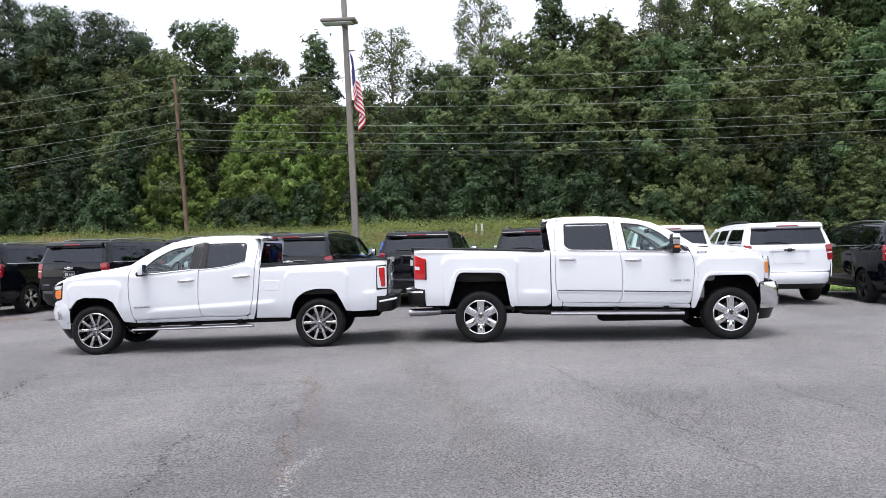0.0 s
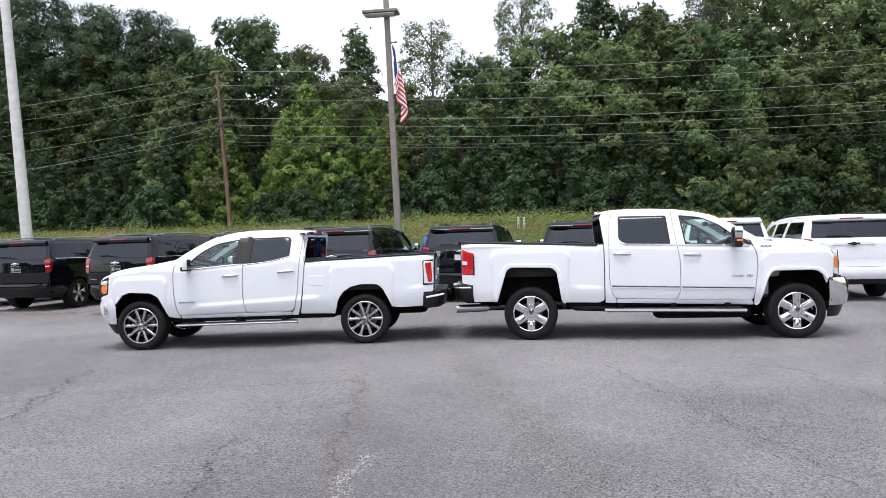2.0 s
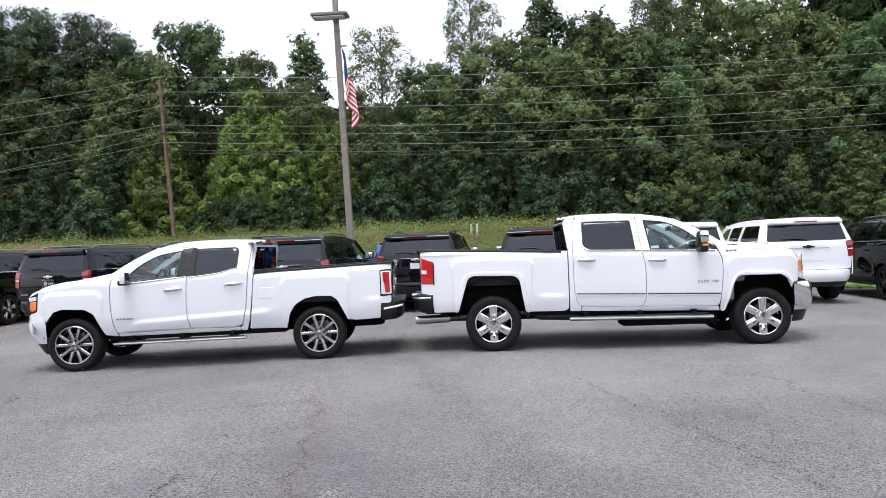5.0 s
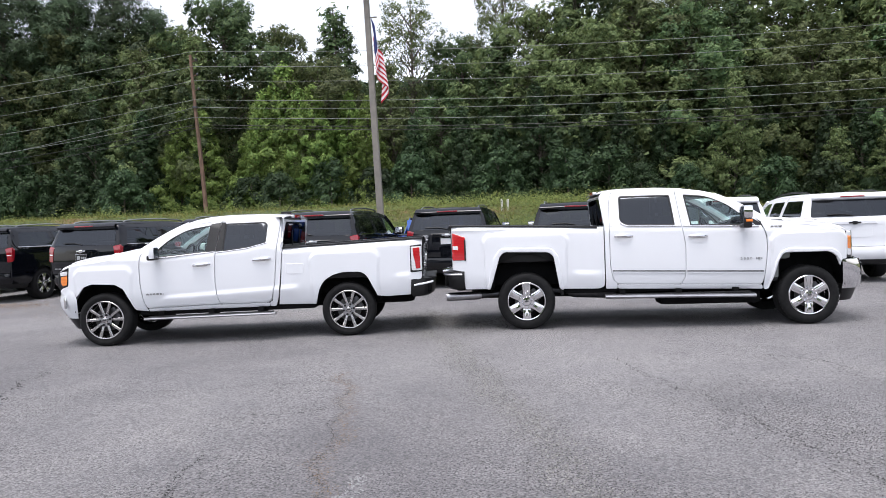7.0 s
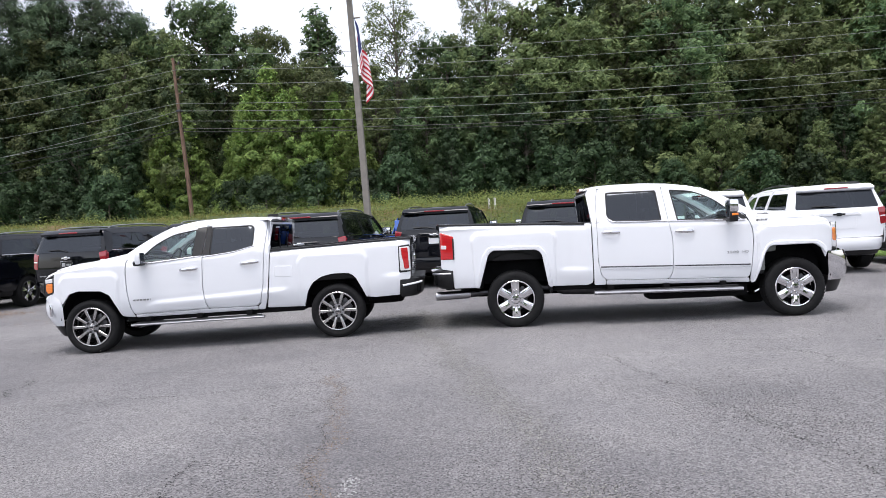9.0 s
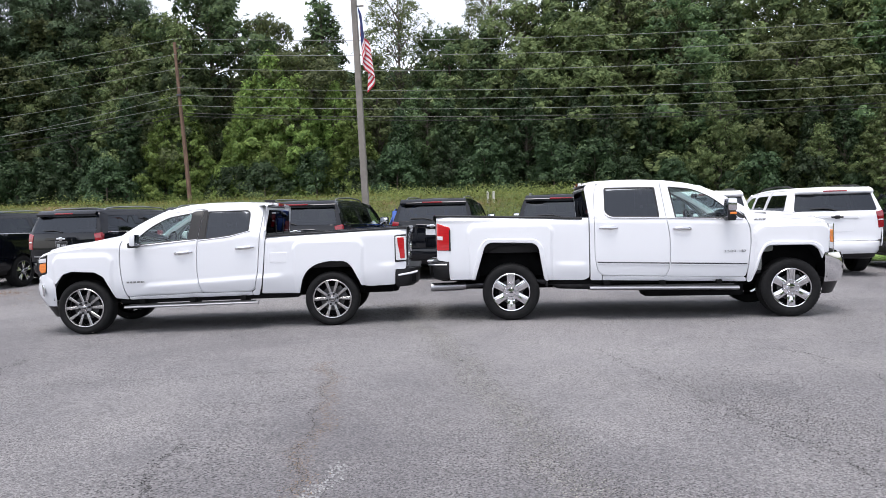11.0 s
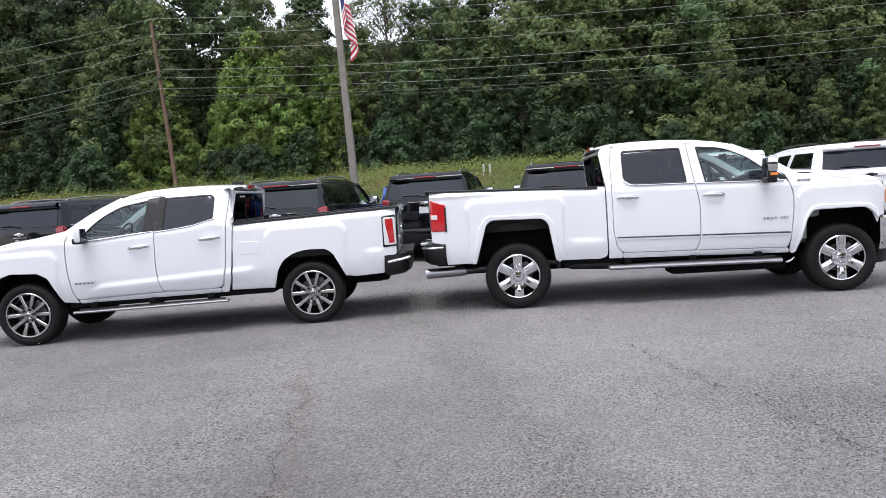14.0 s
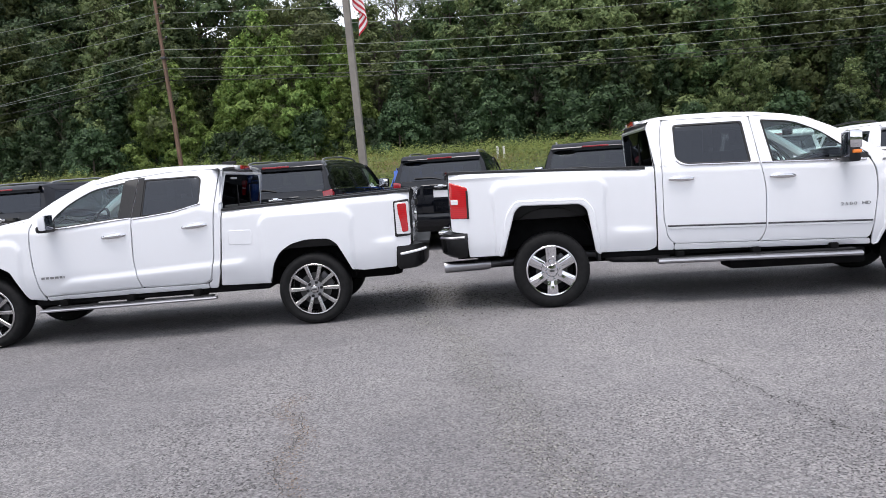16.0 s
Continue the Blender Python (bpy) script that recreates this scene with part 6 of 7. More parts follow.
def pale_pole():
    pole = new("lamp_pole")
    pole.matrix_basis = pose(-17.66, 12.3, -0.1, 0, -4.0, 0)
    tagged(pole, "pale round tapered steel pole behind parked cars", "pole")
    part("shaft", tube([(0, 0, 0), (0, 0, 4), (0, 0, 14), (0, 0, 18)], [0.196, 0.186, 0.132, 0.11], 20), PALEPOLE, pole)
    part("collar", tube([(0, 0, 6.0), (0, 0, 6.06)], 0.188, 20), PALEPOLE, pole)


pale_pole()


def utility_pole(x, y, z0, h, lean, label):
    pole = new("utility_pole")
    pole.matrix_basis = pose(x, y, z0, 0, lean, 0)
    tagged(pole, label, "utility pole")
    part("shaft", tube([(0, 0, 0), (0.02, 0, h * 0.35), (-0.02, 0, h * 0.7), (0, 0, h)], [0.155, 0.14, 0.12, 0.10], 12), WOODPOLE, pole)
    for dz in (0.4, 1.4, 2.4):
        part("arm", tube([(0.0, 0, h - dz - 0.1), (0.38, 0, h - dz)], 0.03, 6), WOODPOLE, pole)
        part("insulator", tube([(0.36, 0, h - dz - 0.05), (0.38, 0, h - dz + 0.06), (0.38, 0, h - dz + 0.12)], [0.07, 0.08, 0.04], 8), CAST, pole)
    part("bracket", box(-0.16, 0.16, -0.16, 0.16, h - 3.7, h - 3.55, 0.02), CAST, pole)
    return pole


utility_pole(-21.5, 38.0, 1.9, 12.05, -3.4, "weathered brown wooden utility pole with side insulators")
utility_pole(46.0, 37.0, 1.9, 12.4, 0, "weathered brown wooden utility pole beside the woods")
utility_pole(-62.0, 36.0, -0.4, 11.0, 1, "weathered brown wooden utility pole at the wood's edge")

wire_set = ((14.1, 14.0, 11.2, 0.0), (13.1, 13.1, 10.2, 0.1), (12.15, 12.0, 9.2, 0.2), (10.8, 10.7, 7.9, 0.0), (9.6, 9.4, 6.4, 0.05), (9.1, 8.9, 5.8, 0.15), (10.3, 10.1, 4.9, 0.1), (8.9, 8.6, 4.6, 0.2))
for za, zr, zl, dy in wire_set:
    path = []
    for i in range(25):
        u = i / 24
        path.append((-62 + 40 * u, 36 + 2 * u + dy - 0.2, zl + (za - zl) * u - 0.9 * 4 * u * (1 - u)))
    for i in range(1, 31):
        u = i / 30
        path.append((-22 + 68 * u, 38 - u + dy - 0.2, za + (zr - za) * u - 1.15 * 4 * u * (1 - u)))
    w = part("wire", tube(path, 0.015 if za > 9.3 else 0.022, 5), WIRE if za > 9.3 else TRIM, None)
    tagged(w, "dark overhead wire strung between wooden poles", "wire", "overhead wires")

for dx in (0.0, 0.31):
    z = hill(-0.84 + dx, 28.0) - 0.15
    p = part("marker_post", tube([(0, 0, 0), (0, 0, 2.78 - z), (0, 0, 2.80 - z)], [0.06, 0.06, 0.045], 10), PALEPOLE, None, m=pose(-0.84 + dx, 28.0, z))
    tagged(p, "short pale marker post standing in rough grass", "post", "marker posts")

# ---- woods and grass ----
rng = np.random.default_rng(11)


def leaf_mesh(name, centres, outward, size, mat, squash=1.0, droop=0.0):
    """Many small folded leaves as one mesh; outward gives the way each one faces."""
    n = len(centres)
    d = rng.normal(size=(n, 3)) * 0.5 + outward * 1.5 + np.array([0, 0, 0.4])
    d /= np.linalg.norm(d, axis=1, keepdims=True)
    t = rng.normal(size=(n, 3))
    u = np.cross(d, t)
    u /= np.linalg.norm(u, axis=1, keepdims=True)
    u[:, 2] -= droop
    v = np.cross(d, u)
    s = size * (0.6 + 0.8 * rng.random((n, 1)))
    a = centres - u * s + v * s * 0.25 * squash
    b = centres + u * s * 0.3 + v * s * 0.75 * squash
    c = centres + u * s - v * s * 0.35 * squash
    vs = np.stack([a, b, c], 1).reshape(-1, 3)
    me = bpy.data.meshes.new(name)
    me.vertices.add(3 * n)
    me.vertices.foreach_set("co", vs.ravel())
    me.loops.add(3 * n)
    me.loops.foreach_set("vertex_index", np.arange(3 * n))
    me.polygons.add(n)
    me.polygons.foreach_set("loop_start", np.arange(n) * 3)
    me.update(calc_edges=True)
    me.materials.append(mat)
    return me


def tree(form, h, mat, leaves, label):
    """A tree: a tapered trunk with limbs, and a crown of many leaves in clumps on lobes."""
    t = new("tree")
    tagged(t, label, "tree", "trees of the wood")
    lobes = []
    bend = rng.normal(size=2) * 0.03 * h
    trunk_at = lambda z: np.array([bend[0] * (z / h) ** 2, bend[1] * (z / h) ** 2, z])
    count, low, clump, spread = {"broad": (70, 0.10, 0.36, 26), "young": (74, 0.03, 0.22, 16), "pine": (36, 0.50, 0.42, 24), "sparse": (60, 0.42, 0.30, 7), "bush": (22, 0.08, 0.26, 18)}[form]
    ridge = rng.random(2) * 6.28
    for i in range(count):
        f = low + (0.985 - low) * (i + rng.random()) / count
        a = i * 2.4 + 0.7 * rng.random()
        wave = 1 + 0.16 * math.sin(2 * a + ridge[0]) + 0.12 * math.sin(3 * a + ridge[1])
        deep = 0.45 if i % 5 == 0 else 0.74 + 0.34 * rng.random()
        if form == "broad":
            r, size, sq = h * 0.295 * math.sin(math.pi * (f * 0.93 + 0.05)) ** 0.6, h * (0.058 + 0.040 * rng.random()), 0.72
        elif form == "young":
            r, size, sq = h * (0.25 * (1 - f) ** 0.85 + 0.006), h * (0.017 + 0.074 * (1 - f) ** 0.8 * (0.7 + 0.5 * rng.random())), 0.80
        elif form == "pine":
            r, size, sq = h * 0.17 * (1.04 - f) ** 0.42, h * (0.042 + 0.034 * rng.random()), 0.55
        elif form == "sparse":
            r, size, sq = h * 0.18 * (1.15 - f) ** 0.4, h * (0.026 + 0.026 * rng.random()), 0.8
        else:
            r, size, sq = h * 0.62 * (1.05 - f) ** 0.6, h * (0.13 + 0.09 * rng.random()), 0.8
        r *= wave * deep
        lobes.append((trunk_at(f * h) + np.array([r * math.cos(a), r * math.sin(a), -0.12 * r]), size, sq))
    bm = bmesh.new()
    rt = (0.008 if form == "sparse" else 0.013) * h + 0.03
    add_tube(bm, [trunk_at(h * k / 6) for k in range(7)], [rt * (1 - k / 6.6) ** 0.8 for k in range(7)], 9)
    for c, r, sq in lobes:
        z0 = max(0.04 * h, c[2] - (0.06 + 0.10 * rng.random()) * h)
        s = trunk_at(z0)
        mid_ = (s + c) / 2 + np.array([0, 0, 0.02 * h])
        add_tube(bm, [s, mid_, c], [rt * 0.24, rt * 0.16, rt * 0.07], 5)
        for k in range(3 if form == "sparse" else 0):
            e = c + rng.normal(size=3) * r * 0.7
            add_tube(bm, [mid_ * 0.3 + c * 0.7, (c + e) / 2, e], [rt * 0.07, rt * 0.05, rt * 0.02], 4)
    part("trunk", bm, BARK, t)
    w = np.array([r * r for _, r, _ in lobes])
    w = w / w.sum()
    per = spread
    ctr, out = [], []
    for (c, r, sq), q in zip(lobes, w):
        k = max(3, int(leaves * q / per))
        away = np.array([c[0], c[1], 0.0])
        away /= np.linalg.norm(away) + 0.3
        d = rng.normal(size=(k, 3)) * 0.62 + away * 0.42 + np.array([0, 0, 0.34])
        d /= np.linalg.norm(d, axis=1, keepdims=True)
        cc = c + d * np.array([1, 1, sq]) * r * (0.62 + 0.45 * rng.random((k, 1)))
        for p, dd in zip(cc, d):
            o = rng.normal(size=(per, 3)) * clump * 0.42 * (0.6 + 0.8 * rng.random()) * np.array([1, 1, 1.0])
            ctr.append(p + o)
            out.append(np.repeat(dd[None], per, 0) + o * 0.6)
    ctr, out = np.concatenate(ctr), np.concatenate(out)
    # shaded leaves deep inside the crown
    k = {"broad": 5200, "young": 3000, "pine": 1000, "sparse": 0, "bush": 700}[form]
    if k:
        pick = rng.integers(0, len(lobes), k)
        hub = np.array([c for c, _, _ in lobes])[pick]
        axis = np.stack([bend[0] * (hub[:, 2] / h) ** 2, bend[1] * (hub[:, 2] / h) ** 2, hub[:, 2]], 1)
        deep_in = axis + (hub - axis) * (1.02 * np.sqrt(rng.random((k, 1)))) + rng.normal(size=(k, 3)) * 0.022 * h
        side_on = deep_in - axis
        inner = leaf_mesh("inner_leaves", deep_in, side_on / (np.linalg.norm(side_on, axis=1, keepdims=True) + 0.1), 0.0115 * h, mat)
        shared("inner_leaves", inner, t, Matrix())
    sz = {"broad": 0.150, "young": 0.114, "pine": 0.16, "sparse": 0.092, "bush": 0.10}[form]
    me = leaf_mesh("crown", ctr, out, sz, mat, 0.35 if form == "pine" else 1.0, 0.25)
    shared("crown", me, t, Matrix())
    return t


def put_tree(kind, x, y, h, turn=None, wide=1.0):
    base, h0, used = kinds[kind]
    h = h * 1.03 if kind == "pine" else h
    s = h / h0
    a = rng.random() * 360 if turn is None else turn
    m = pose(x, y, hill(x, y) - 0.15, 0, 0, a) @ Matrix.Diagonal((wide * s * (0.9 + 0.25 * rng.random()), wide * s * (0.9 + 0.25 * rng.random()), s, 1))
    if not used:
        base.matrix_basis = m
        kinds[kind][2] = True
        return base
    ob = copy_thing(base, pose(0, 0, 0))
    ob.matrix_basis = m
    return ob


kinds = {
    "oak": [tree("broad", 18, LEAF_A, 37000, "tall broad-crowned deciduous tree with deep green leaves"), 18, False],
    "maple": [tree("broad", 18, LEAF_C, 37000, "tall deciduous tree with dull olive green leaves"), 18, False],
    "elm": [tree("broad", 18, LEAF_A, 37000, "tall leafy deciduous tree of dark green"), 18, False],
    "poplar": [tree("young", 10, LEAF_B, 20000, "slender young tree with fresh light green leaves"), 10, False],
    "gum": [tree("young", 10, LEAF_D, 20000, "slender young tree with green leaves darkened for shade"), 10, False],
    "beech": [tree("young", 15, LEAF_A, 32000, "tall tapering deciduous tree with deep green leaves"), 15, False],
    "hickory": [tree("young", 15, LEAF_C, 32000, "tall tapering deciduous tree with olive green leaves"), 15, False],
    "pine": [tree("pine", 20, NEEDLE, 25000, "tall dark pine with bare lower trunk"), 20, False],
    "ash": [tree("sparse", 18, LEAF_C, 12500, "thinly leaved tree with branches against the sky"), 18, False],
    "shrub": [tree("bush", 3.2, LEAF_D, 6000, "dense shrub at the wood's edge, leaves darkened for shade"), 3.2, False],
}

# the skyline
for k, x, y, top, w in (("oak", -45, 48, 19.5, 1.05), ("maple", -38.5, 48.5, 18.9, 1.05), ("oak", -34.0, 47.5, 18.6, 1.05), ("pine", -39.5, 49, 21.8, 1.1), ("pine", -42.6, 47, 23.6, 1.15), ("pine", -46.5, 48, 22.8, 1.15), ("pine", -36.4, 48, 22.2, 1.1), ("pine", -33.0, 49, 21.8, 1.1), ("pine", -30.2, 50, 20.6, 1),
                        ("maple", -29.5, 49, 18.6, 1.05), ("oak", -24.2, 50, 21.4, 1.05), ("maple", -20.8, 51, 19.0, 0.85), ("elm", -18.0, 54, 16.2, 1.1), ("beech", -14.2, 48, 19.6, 1.2), ("ash", -8.4, 50, 20.5, 1),
                        ("elm", -4.4, 52, 17.5, 1.0), ("ash", -0.6, 51, 23.5, 1), ("maple", 1.6, 48.5, 18.6, 1.0), ("beech", 5.3, 48, 22.4, 1.1), ("oak", 8.4, 50, 19.8, 0.85), ("maple", 11.4, 49, 18.8, 0.95),
                        ("ash", 14.6, 52, 24.0, 0.9), ("beech", 16.2, 54, 24.0, 0.95), ("hickory", 20.6, 54, 26.5, 1.0), ("maple", 23.0, 50, 21.0, 1.0), ("beech", 28.6, 52, 27.5, 1.15), ("oak", 32.0, 53, 26.5, 0.9), ("oak", 34.5, 52, 27.0, 0.9), ("maple", 40, 50, 25.0, 0.8), ("oak", 46, 50, 24.0, 0.9)):
    put_tree(k, x, y, top - hill(x, y), None, w)
# the middle of the wood
for i in range(21):
    x = -47 + 4.6 * i + rng.normal() * 0.7
    y = 45.3 + rng.normal() * 0.8
    top = 11.6 + 3.0 * rng.random() + (3.0 if x > -3 else 0)
    put_tree(("hickory", "oak", "beech", "maple")[i % 4], x, y, top * (1.12 if i % 2 == 0 else 1.0) - hill(x, y), None, 1.12)
# young trees along the edge
for i in range(31):
    x = -46 + 3.0 * i + rng.normal() * 0.6
    y = 41.2 + rng.normal() * 0.7
    y += 1.6 if abs(x + 21.5) < 2.4 else 0.0
    bright = -27 < x < -9
    h = (7.2 + 2.0 * rng.random()) if bright else 6.4 + 2.4 * rng.random()
    put_tree("poplar" if bright else "gum", x, y, h)
for i in range(34):
    x = -46 + 2.75 * i + rng.normal() * 0.5
    y = 39.0 + rng.normal() * 0.7 + (2.2 if abs(x + 21.5) < 2.6 else 0.0)
    put_tree("shrub", x, y, 2.2 + 1.5 * rng.random())
# lighter trees that stand out before the dark edge
for k, x, y, h, w in (("hickory", 24.6, 38.8, 7.4, 1.3), ("hickory", 21.0, 40.0, 6.0, 1.2), ("hickory", 14.8, 40.5, 9.4, 1.0), ("hickory", -28.6, 43.5, 13.2, 1.0), ("hickory", -24.5, 44.0, 14.4, 1.0), ("poplar", -16.8, 42.0, 11.0, 1.0), ("poplar", -14.4, 40.4, 9.2, 1.05), ("poplar", -12.2, 41.5, 8.8, 1.0), ("poplar", -19.6, 43.5, 8.6, 1.0)):
    put_tree(k, x, y, h, None, w)
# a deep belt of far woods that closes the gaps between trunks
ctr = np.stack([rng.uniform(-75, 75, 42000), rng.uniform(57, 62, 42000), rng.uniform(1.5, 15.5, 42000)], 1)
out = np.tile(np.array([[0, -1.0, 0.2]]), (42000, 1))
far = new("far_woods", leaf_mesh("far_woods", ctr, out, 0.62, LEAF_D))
tagged(far, "deep woods behind the nearer trees, leaves darkened for shade", "woods", kind="stuff")
# unseen belt added behind the camera, keeps low sky out of the reflections
ctr = np.stack([rng.uniform(-130, 130, 16000), rng.uniform(-92, -84, 16000), 11 * rng.random(16000) ** 0.8], 1)
out = np.tile(np.array([[0, 1.0, 0.2]]), (16000, 1))
far = new("far_woods", leaf_mesh("far_woods", ctr, out, 0.8, LEAF_A))
tagged(far, "unseen woods added behind the camera to block low sky", "woods", kind="stuff")

# rough grass and weeds on the bank
n = 80000
gx, gy = rng.uniform(-48, 40, n), 13.2 + 25 * rng.random(n) ** 0.8
gz = np.array([hill(x, y) for x, y in zip(gx, gy)])
tall = 0.07 + 0.30 * rng.random(n) ** 3
lean = rng.normal(size=(n, 2)) * 0.14
wide = rng.normal(size=(n, 2))
wide = wide / np.linalg.norm(wide, axis=1, keepdims=True) * (0.012 + 0.02 * rng.random((n, 1)))
base = np.stack([gx, gy, gz - 0.02], 1)
tip = base + np.stack([lean[:, 0], lean[:, 1], tall], 1)
w3 = np.concatenate([wide, np.zeros((n, 1))], 1)
vs = np.stack([base - w3, base + w3, tip], 1).reshape(-1, 3)
me = bpy.data.meshes.new("rough_grass")
me.vertices.add(3 * n)
me.vertices.foreach_set("co", vs.ravel())
me.loops.add(3 * n)
me.loops.foreach_set("vertex_index", np.arange(3 * n))
me.polygons.add(n)
me.polygons.foreach_set("loop_start", np.arange(n) * 3)
me.update(calc_edges=True)
me.materials.append(GRASS)
tagged(new("rough_grass", me), "tall dry yellow-green grass on the bank", "grass", kind="stuff")
m = 56000
k = rng.integers(0, 420, m)
cx, cy = np.concatenate([rng.uniform(-30, 8, 240), rng.uniform(-7, 9, 180)]), np.concatenate([rng.uniform(14.5, 34, 240), rng.uniform(20, 34, 180)])
wx, wy = cx[k] + rng.normal(size=m) * 0.5, cy[k] + rng.normal(size=m) * 0.45
wz = np.array([hill(x, y) for x, y in zip(wx, wy)]) + np.abs(rng.normal(size=m)) * 0.28
tagged(new("weeds", leaf_mesh("weeds", np.stack([wx, wy, wz], 1), np.tile(np.array([[0, -0.3, 1.0]]), (m, 1)), 0.066, WEED)), "broad-leaved green weeds growing on the bank", "weeds", kind="stuff")

# ---- wear of the asphalt ----
CRACK = plain("crack_fill", (0.055, 0.053, 0.053), 0.9, 0, 0, 0.4, 30, 0.004)
GRIT = leaf_material("loose_grit", (0.05, 0.048, 0.046), (0.36, 0.35, 0.32), 0.0)
PAINT = leaf_material("worn_line_paint", (0.34, 0.34, 0.35), (0.50, 0.50, 0.50), 0.0)
RUST = leaf_material("rusty_dirt", (0.15, 0.10, 0.065), (0.36, 0.27, 0.19), 0.0)
SOILBIT = leaf_material("red_soil_crumbs", (0.09, 0.055, 0.035), (0.20, 0.13, 0.085), 0.0)
PIT = leaf_material("dark_pits", (0.018, 0.018, 0.019), (0.06, 0.058, 0.056), 0.0)


def wander(pts, step=0.035, jitter=0.03):
    out = []
    for a, b in zip(pts, pts[1:]):
        a, b = Vector((*a, 0)), Vector((*b, 0))
        k = max(2, int((b - a).length / step))
        side_ = Vector((-(b - a).y, (b - a).x, 0)).normalized()
        for i in range(k):
            p = a + (b - a) * (i / k)
            j = noise.noise(p * 2.3) * jitter * 3 + noise.noise(p * 11) * jitter * 1.2
            out.append(p + side_ * j)
    return out


def crack(pts, width):
    """A thin jagged crack that breaks off here and there."""
    path = wander(pts)
    bm = bmesh.new()
    for a, b in zip(path, path[1:]):
        w = width * 0.95 * (0.5 + 0.9 * noise.noise(a * 5.0 + Vector((7, 1, 0))))
        if w < width * 0.34:
            continue
        d = (b - a).normalized()
        s_ = Vector((-d.y, d.x, 0)) * w
        lift = Vector((0, 0, 0.004))
        vs_ = [bm.verts.new(p) for p in (a - s_ * 0.8 + lift, a + s_ + lift, b + s_ * 0.8 + lift, b - s_ + lift)]
        bm.faces.new(vs_)
    return part("crack", bm, CRACK, pavement, smooth=0)


CRACKS = (
    ([(0.88, -2.35), (1.08, -2.85), (1.24, -3.5), (1.39, -4.0), (1.66, -5.0), (1.87, -5.92), (2.05, -6.6)], 0.004),
    ([(2.61, -2.23), (3.03, -2.68), (3.07, -3.47), (3.29, -4.24), (3.5, -5.4)], 0.004),
    ([(-1.80, -3.3), (-1.80, -3.77), (-1.64, -4.64), (-1.55, -5.24), (-1.46, -5.74), (-1.3, -6.6)], 0.004),
    ([(-2.36, -5.7), (-2.24, -6.30), (-2.12, -6.74), (-2.05, -7.2)], 0.005),
    ([(-4.6, -5.9), (-4.88, -5.09), (-5.06, -4.48), (-5.26, -3.8), (-5.7, -2.6)], 0.006),
    ([(-5.0, -4.0), (-4.02, -3.82), (-3.44, -3.69), (-2.66, -3.43), (-1.5, -3.1)], 0.003),
    ([(-2.06, -4.57), (-1.87, -4.46), (-1.66, -4.35)], 0.004),
    ([(2.0, -1.6), (3.4, -1.9), (5.2, -2.6)], 0.003),
)
for line_, width_ in CRACKS:
    crack(line_, width_)


def flecks(name, pts, spread, count, size, mat, label):
    """Small stones or scraps scattered along a line on the asphalt."""
    path = np.array([(p.x, p.y) for p in wander(pts, 0.02, 0.05)])
    c = path[rng.integers(0, len(path), count)] + rng.normal(size=(count, 2)) * spread
    vs_, fs_ = [], []
    for k, (x, y) in enumerate(c):
        r = size * (0.5 + rng.random())
        a = rng.random() * 6.28
        z = 0.003
        for q in range(4):
            vs_.append((x + r * math.cos(a + q * 1.57 + 0.4 * rng.random()), y + r * math.sin(a + q * 1.57), z))
        vs_.append((x, y, z + r * 0.7))
        o = k * 5
        fs_ += [(o, o + 1, o + 4), (o + 1, o + 2, o + 4), (o + 2, o + 3, o + 4), (o + 3, o, o + 4)]
    me = bpy.data.meshes.new(name)
    me.from_pydata(vs_, [], fs_)
    me.materials.append(mat)
    return tagged(new(name, me), label, name.replace("_", " "), kind="stuff")


SEAM = [(-1.52, 0.2), (-1.34, -0.5), (-1.04, -1.1), (-0.78, -2.0), (-0.62, -2.8), (-0.40, -3.6), (-0.15, -4.5), (0.13, -5.69), (0.4, -6.9)]
flecks("loose_grit", SEAM, 0.12, 5600, 0.0045, GRIT, "loose pale grit in a worn seam of asphalt")
flecks("seam_pits", SEAM, 0.19, 5200, 0.0040, PIT, "dark pits where the asphalt seam has ravelled")
flecks("rusty_dirt", [(-2.0, -2.9), (-1.93, -3.21), (-1.72, -3.95), (-1.60, -4.5), (-1.48, -5.0), (-1.42, -5.9), (-1.30, -6.5), (-1.15, -7.0)], 0.045, 1150, 0.0042, RUST, "rusty brown dirt along an asphalt seam")
for line_, width_ in CRACKS:
    flecks("crack_pits", line_, 0.022, int(90 * sum(math.dist(p, q) for p, q in zip(line_, line_[1:]))), width_ * 1.15, PIT, "dark broken pits along an asphalt crack")
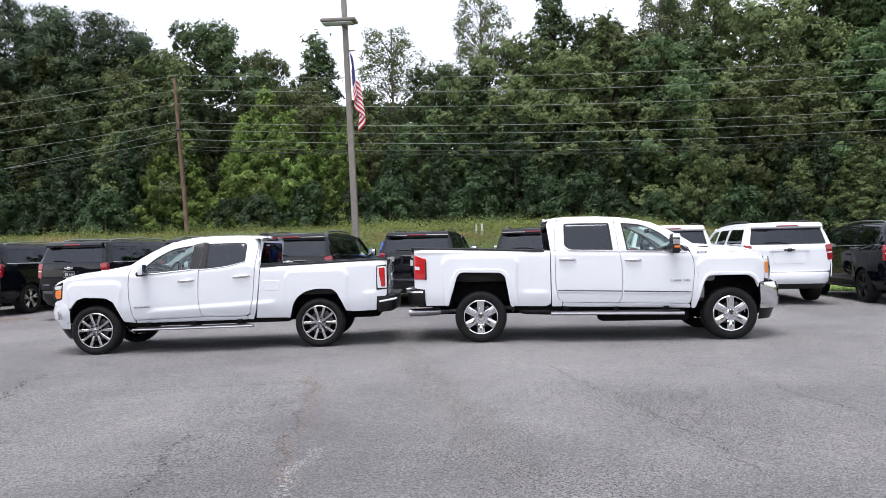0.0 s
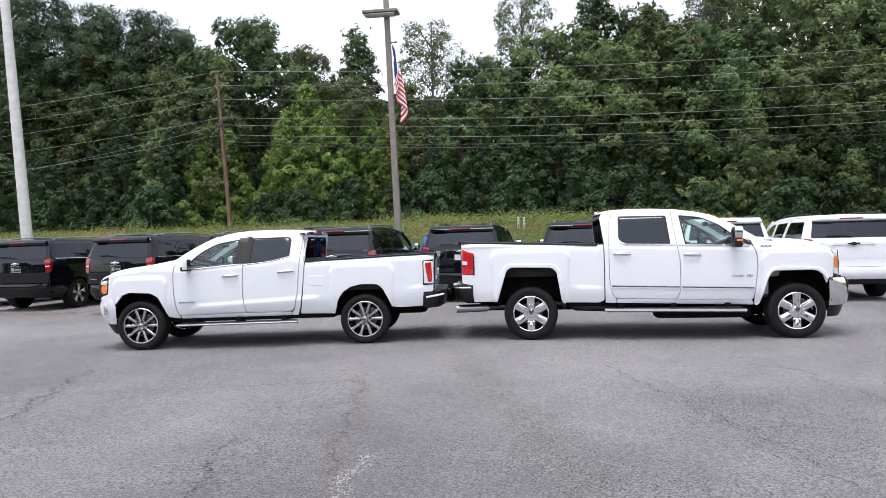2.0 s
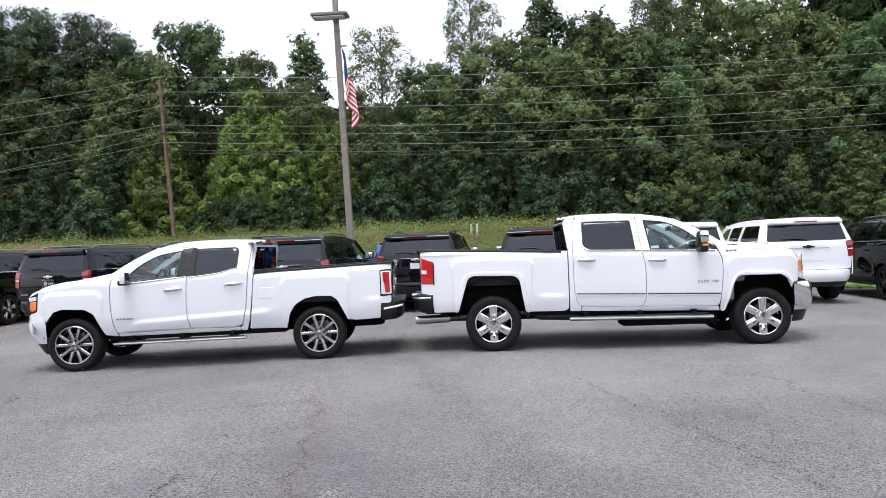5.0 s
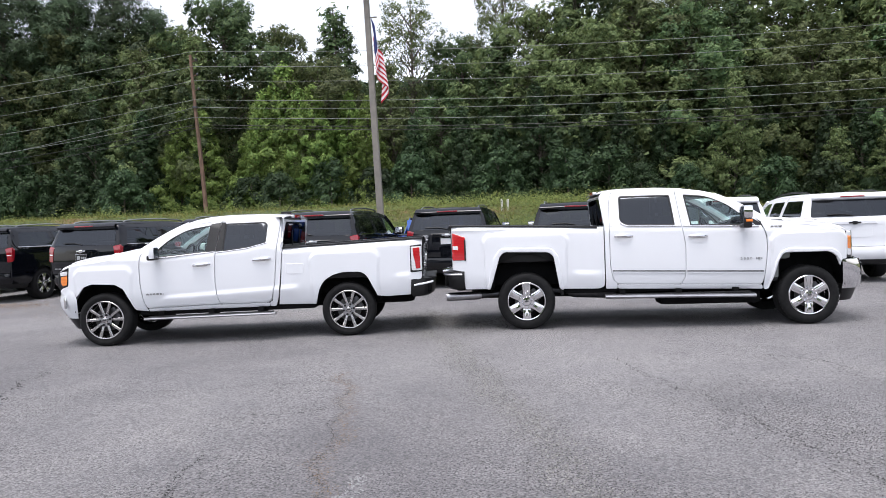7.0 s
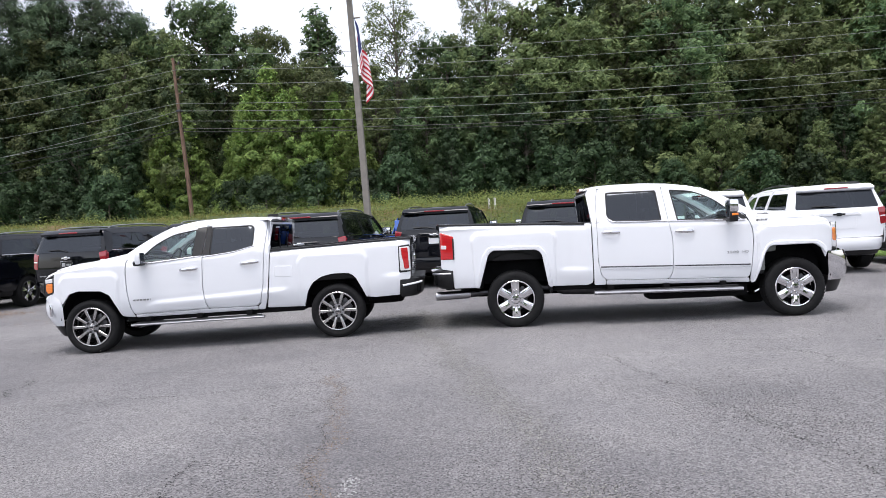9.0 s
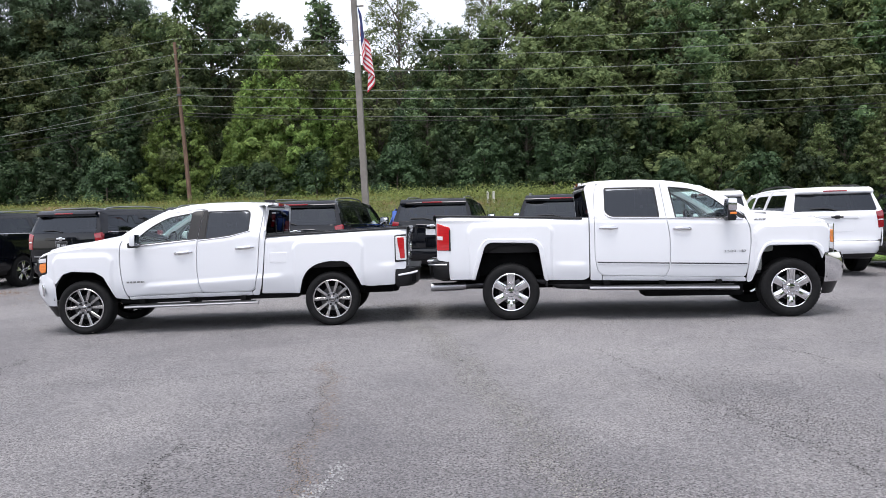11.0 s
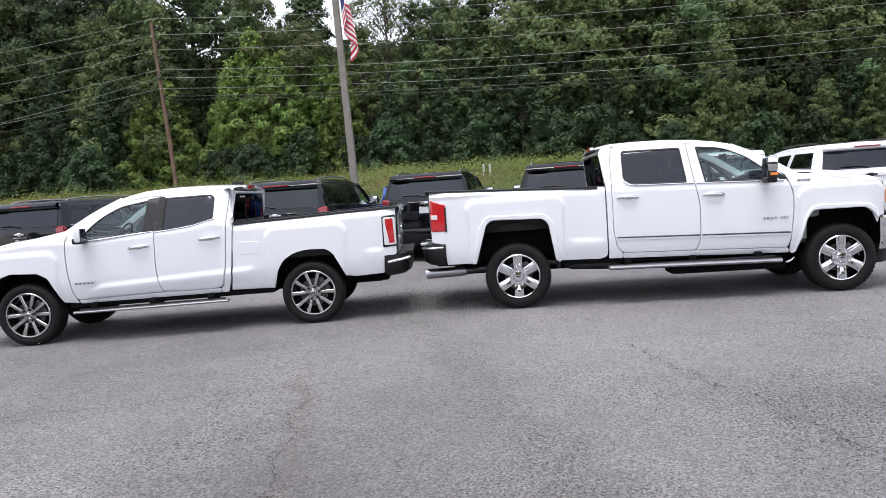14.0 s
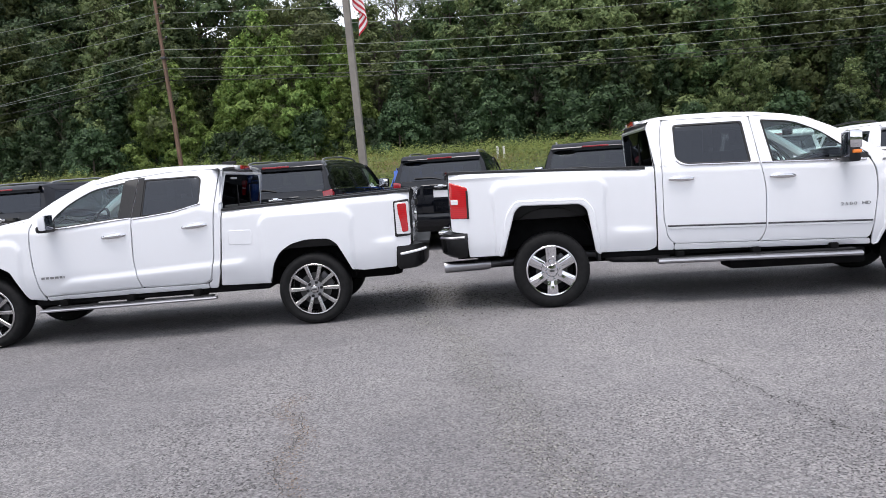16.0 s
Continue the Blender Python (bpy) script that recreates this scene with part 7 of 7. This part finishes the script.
flecks("ravelled_asphalt", [(1.5, -3.6), (1.9, -4.6), (2.1, -5.8)], 0.40, 3600, 0.0040, PIT, "dark pits in a ravelled patch of asphalt")
flecks("line_paint", [(-1.17, -6.1), (-1.15, -7.2)], 0.035, 300, 0.007, PAINT, "worn remains of a pale painted line")
flecks("scattered_grit", [(-7, 0.3), (-2, 0.8), (3, 0.4), (7, -0.5)], 0.9, 1400, 0.008, GRIT, "scattered pale grit on asphalt")
flecks("soil_dirt", [(-16.5, 5.6), (-13.6, 5.4), (-12.4, 5.6), (-11.3, 5.1)], 0.30, 1500, 0.012, SOILBIT, "reddish brown soil washed onto the asphalt")
flecks("leaf_litter", [(-14.0, 8.4), (-12.6, 6.3), (-11.4, 4.8), (-10.2, 3.6), (-9.0, 3.2)], 0.45, 160, 0.011, RUST, "dry brown leaf litter on asphalt")
flecks("wide_grit", [(-6, -3.5), (0, -4.5), (6, -3)], 1.6, 1500, 0.006, GRIT, "small loose stones strewn over asphalt")
flecks("gravel", [(-1.9, 1.9), (-1.3, 1.2), (-0.9, 0.6), (-0.4, 0.9)], 0.38, 2600, 0.011, GRIT, "coarse loose gravel on asphalt between parked trucks")

# a grass verge beyond the parked cars
bm = rows_mesh([[(9.6 + 0.7 * i, 10.4 + 0.6 * j - 0.16 * (i - 1), 0.0 if j in (0,) else 0.04 + 0.02 * noise.noise(Vector((i, j, 5)))) for i in range(6)] for j in range(9)])
verge = part("verge", bm, SOIL, None)
tagged(verge, "short green grass verge beside the asphalt", "verge", kind="structure")
n = 9000
q = rng.random((n, 2))
gx, gy = 9.7 + 3.3 * q[:, 0], 10.5 + 4.5 * q[:, 1] - 0.8 * q[:, 0]
base = np.stack([gx, gy, np.full(n, 0.03)], 1)
tagged(new("verge_grass", leaf_mesh("verge_grass", base + np.stack([np.zeros(n), np.zeros(n), 0.08 * rng.random(n)], 1), np.tile(np.array([[0, -0.6, 0.8]]), (n, 1)), 0.05, LEAF_B)), "short green grass of a verge", "grass", kind="stuff")
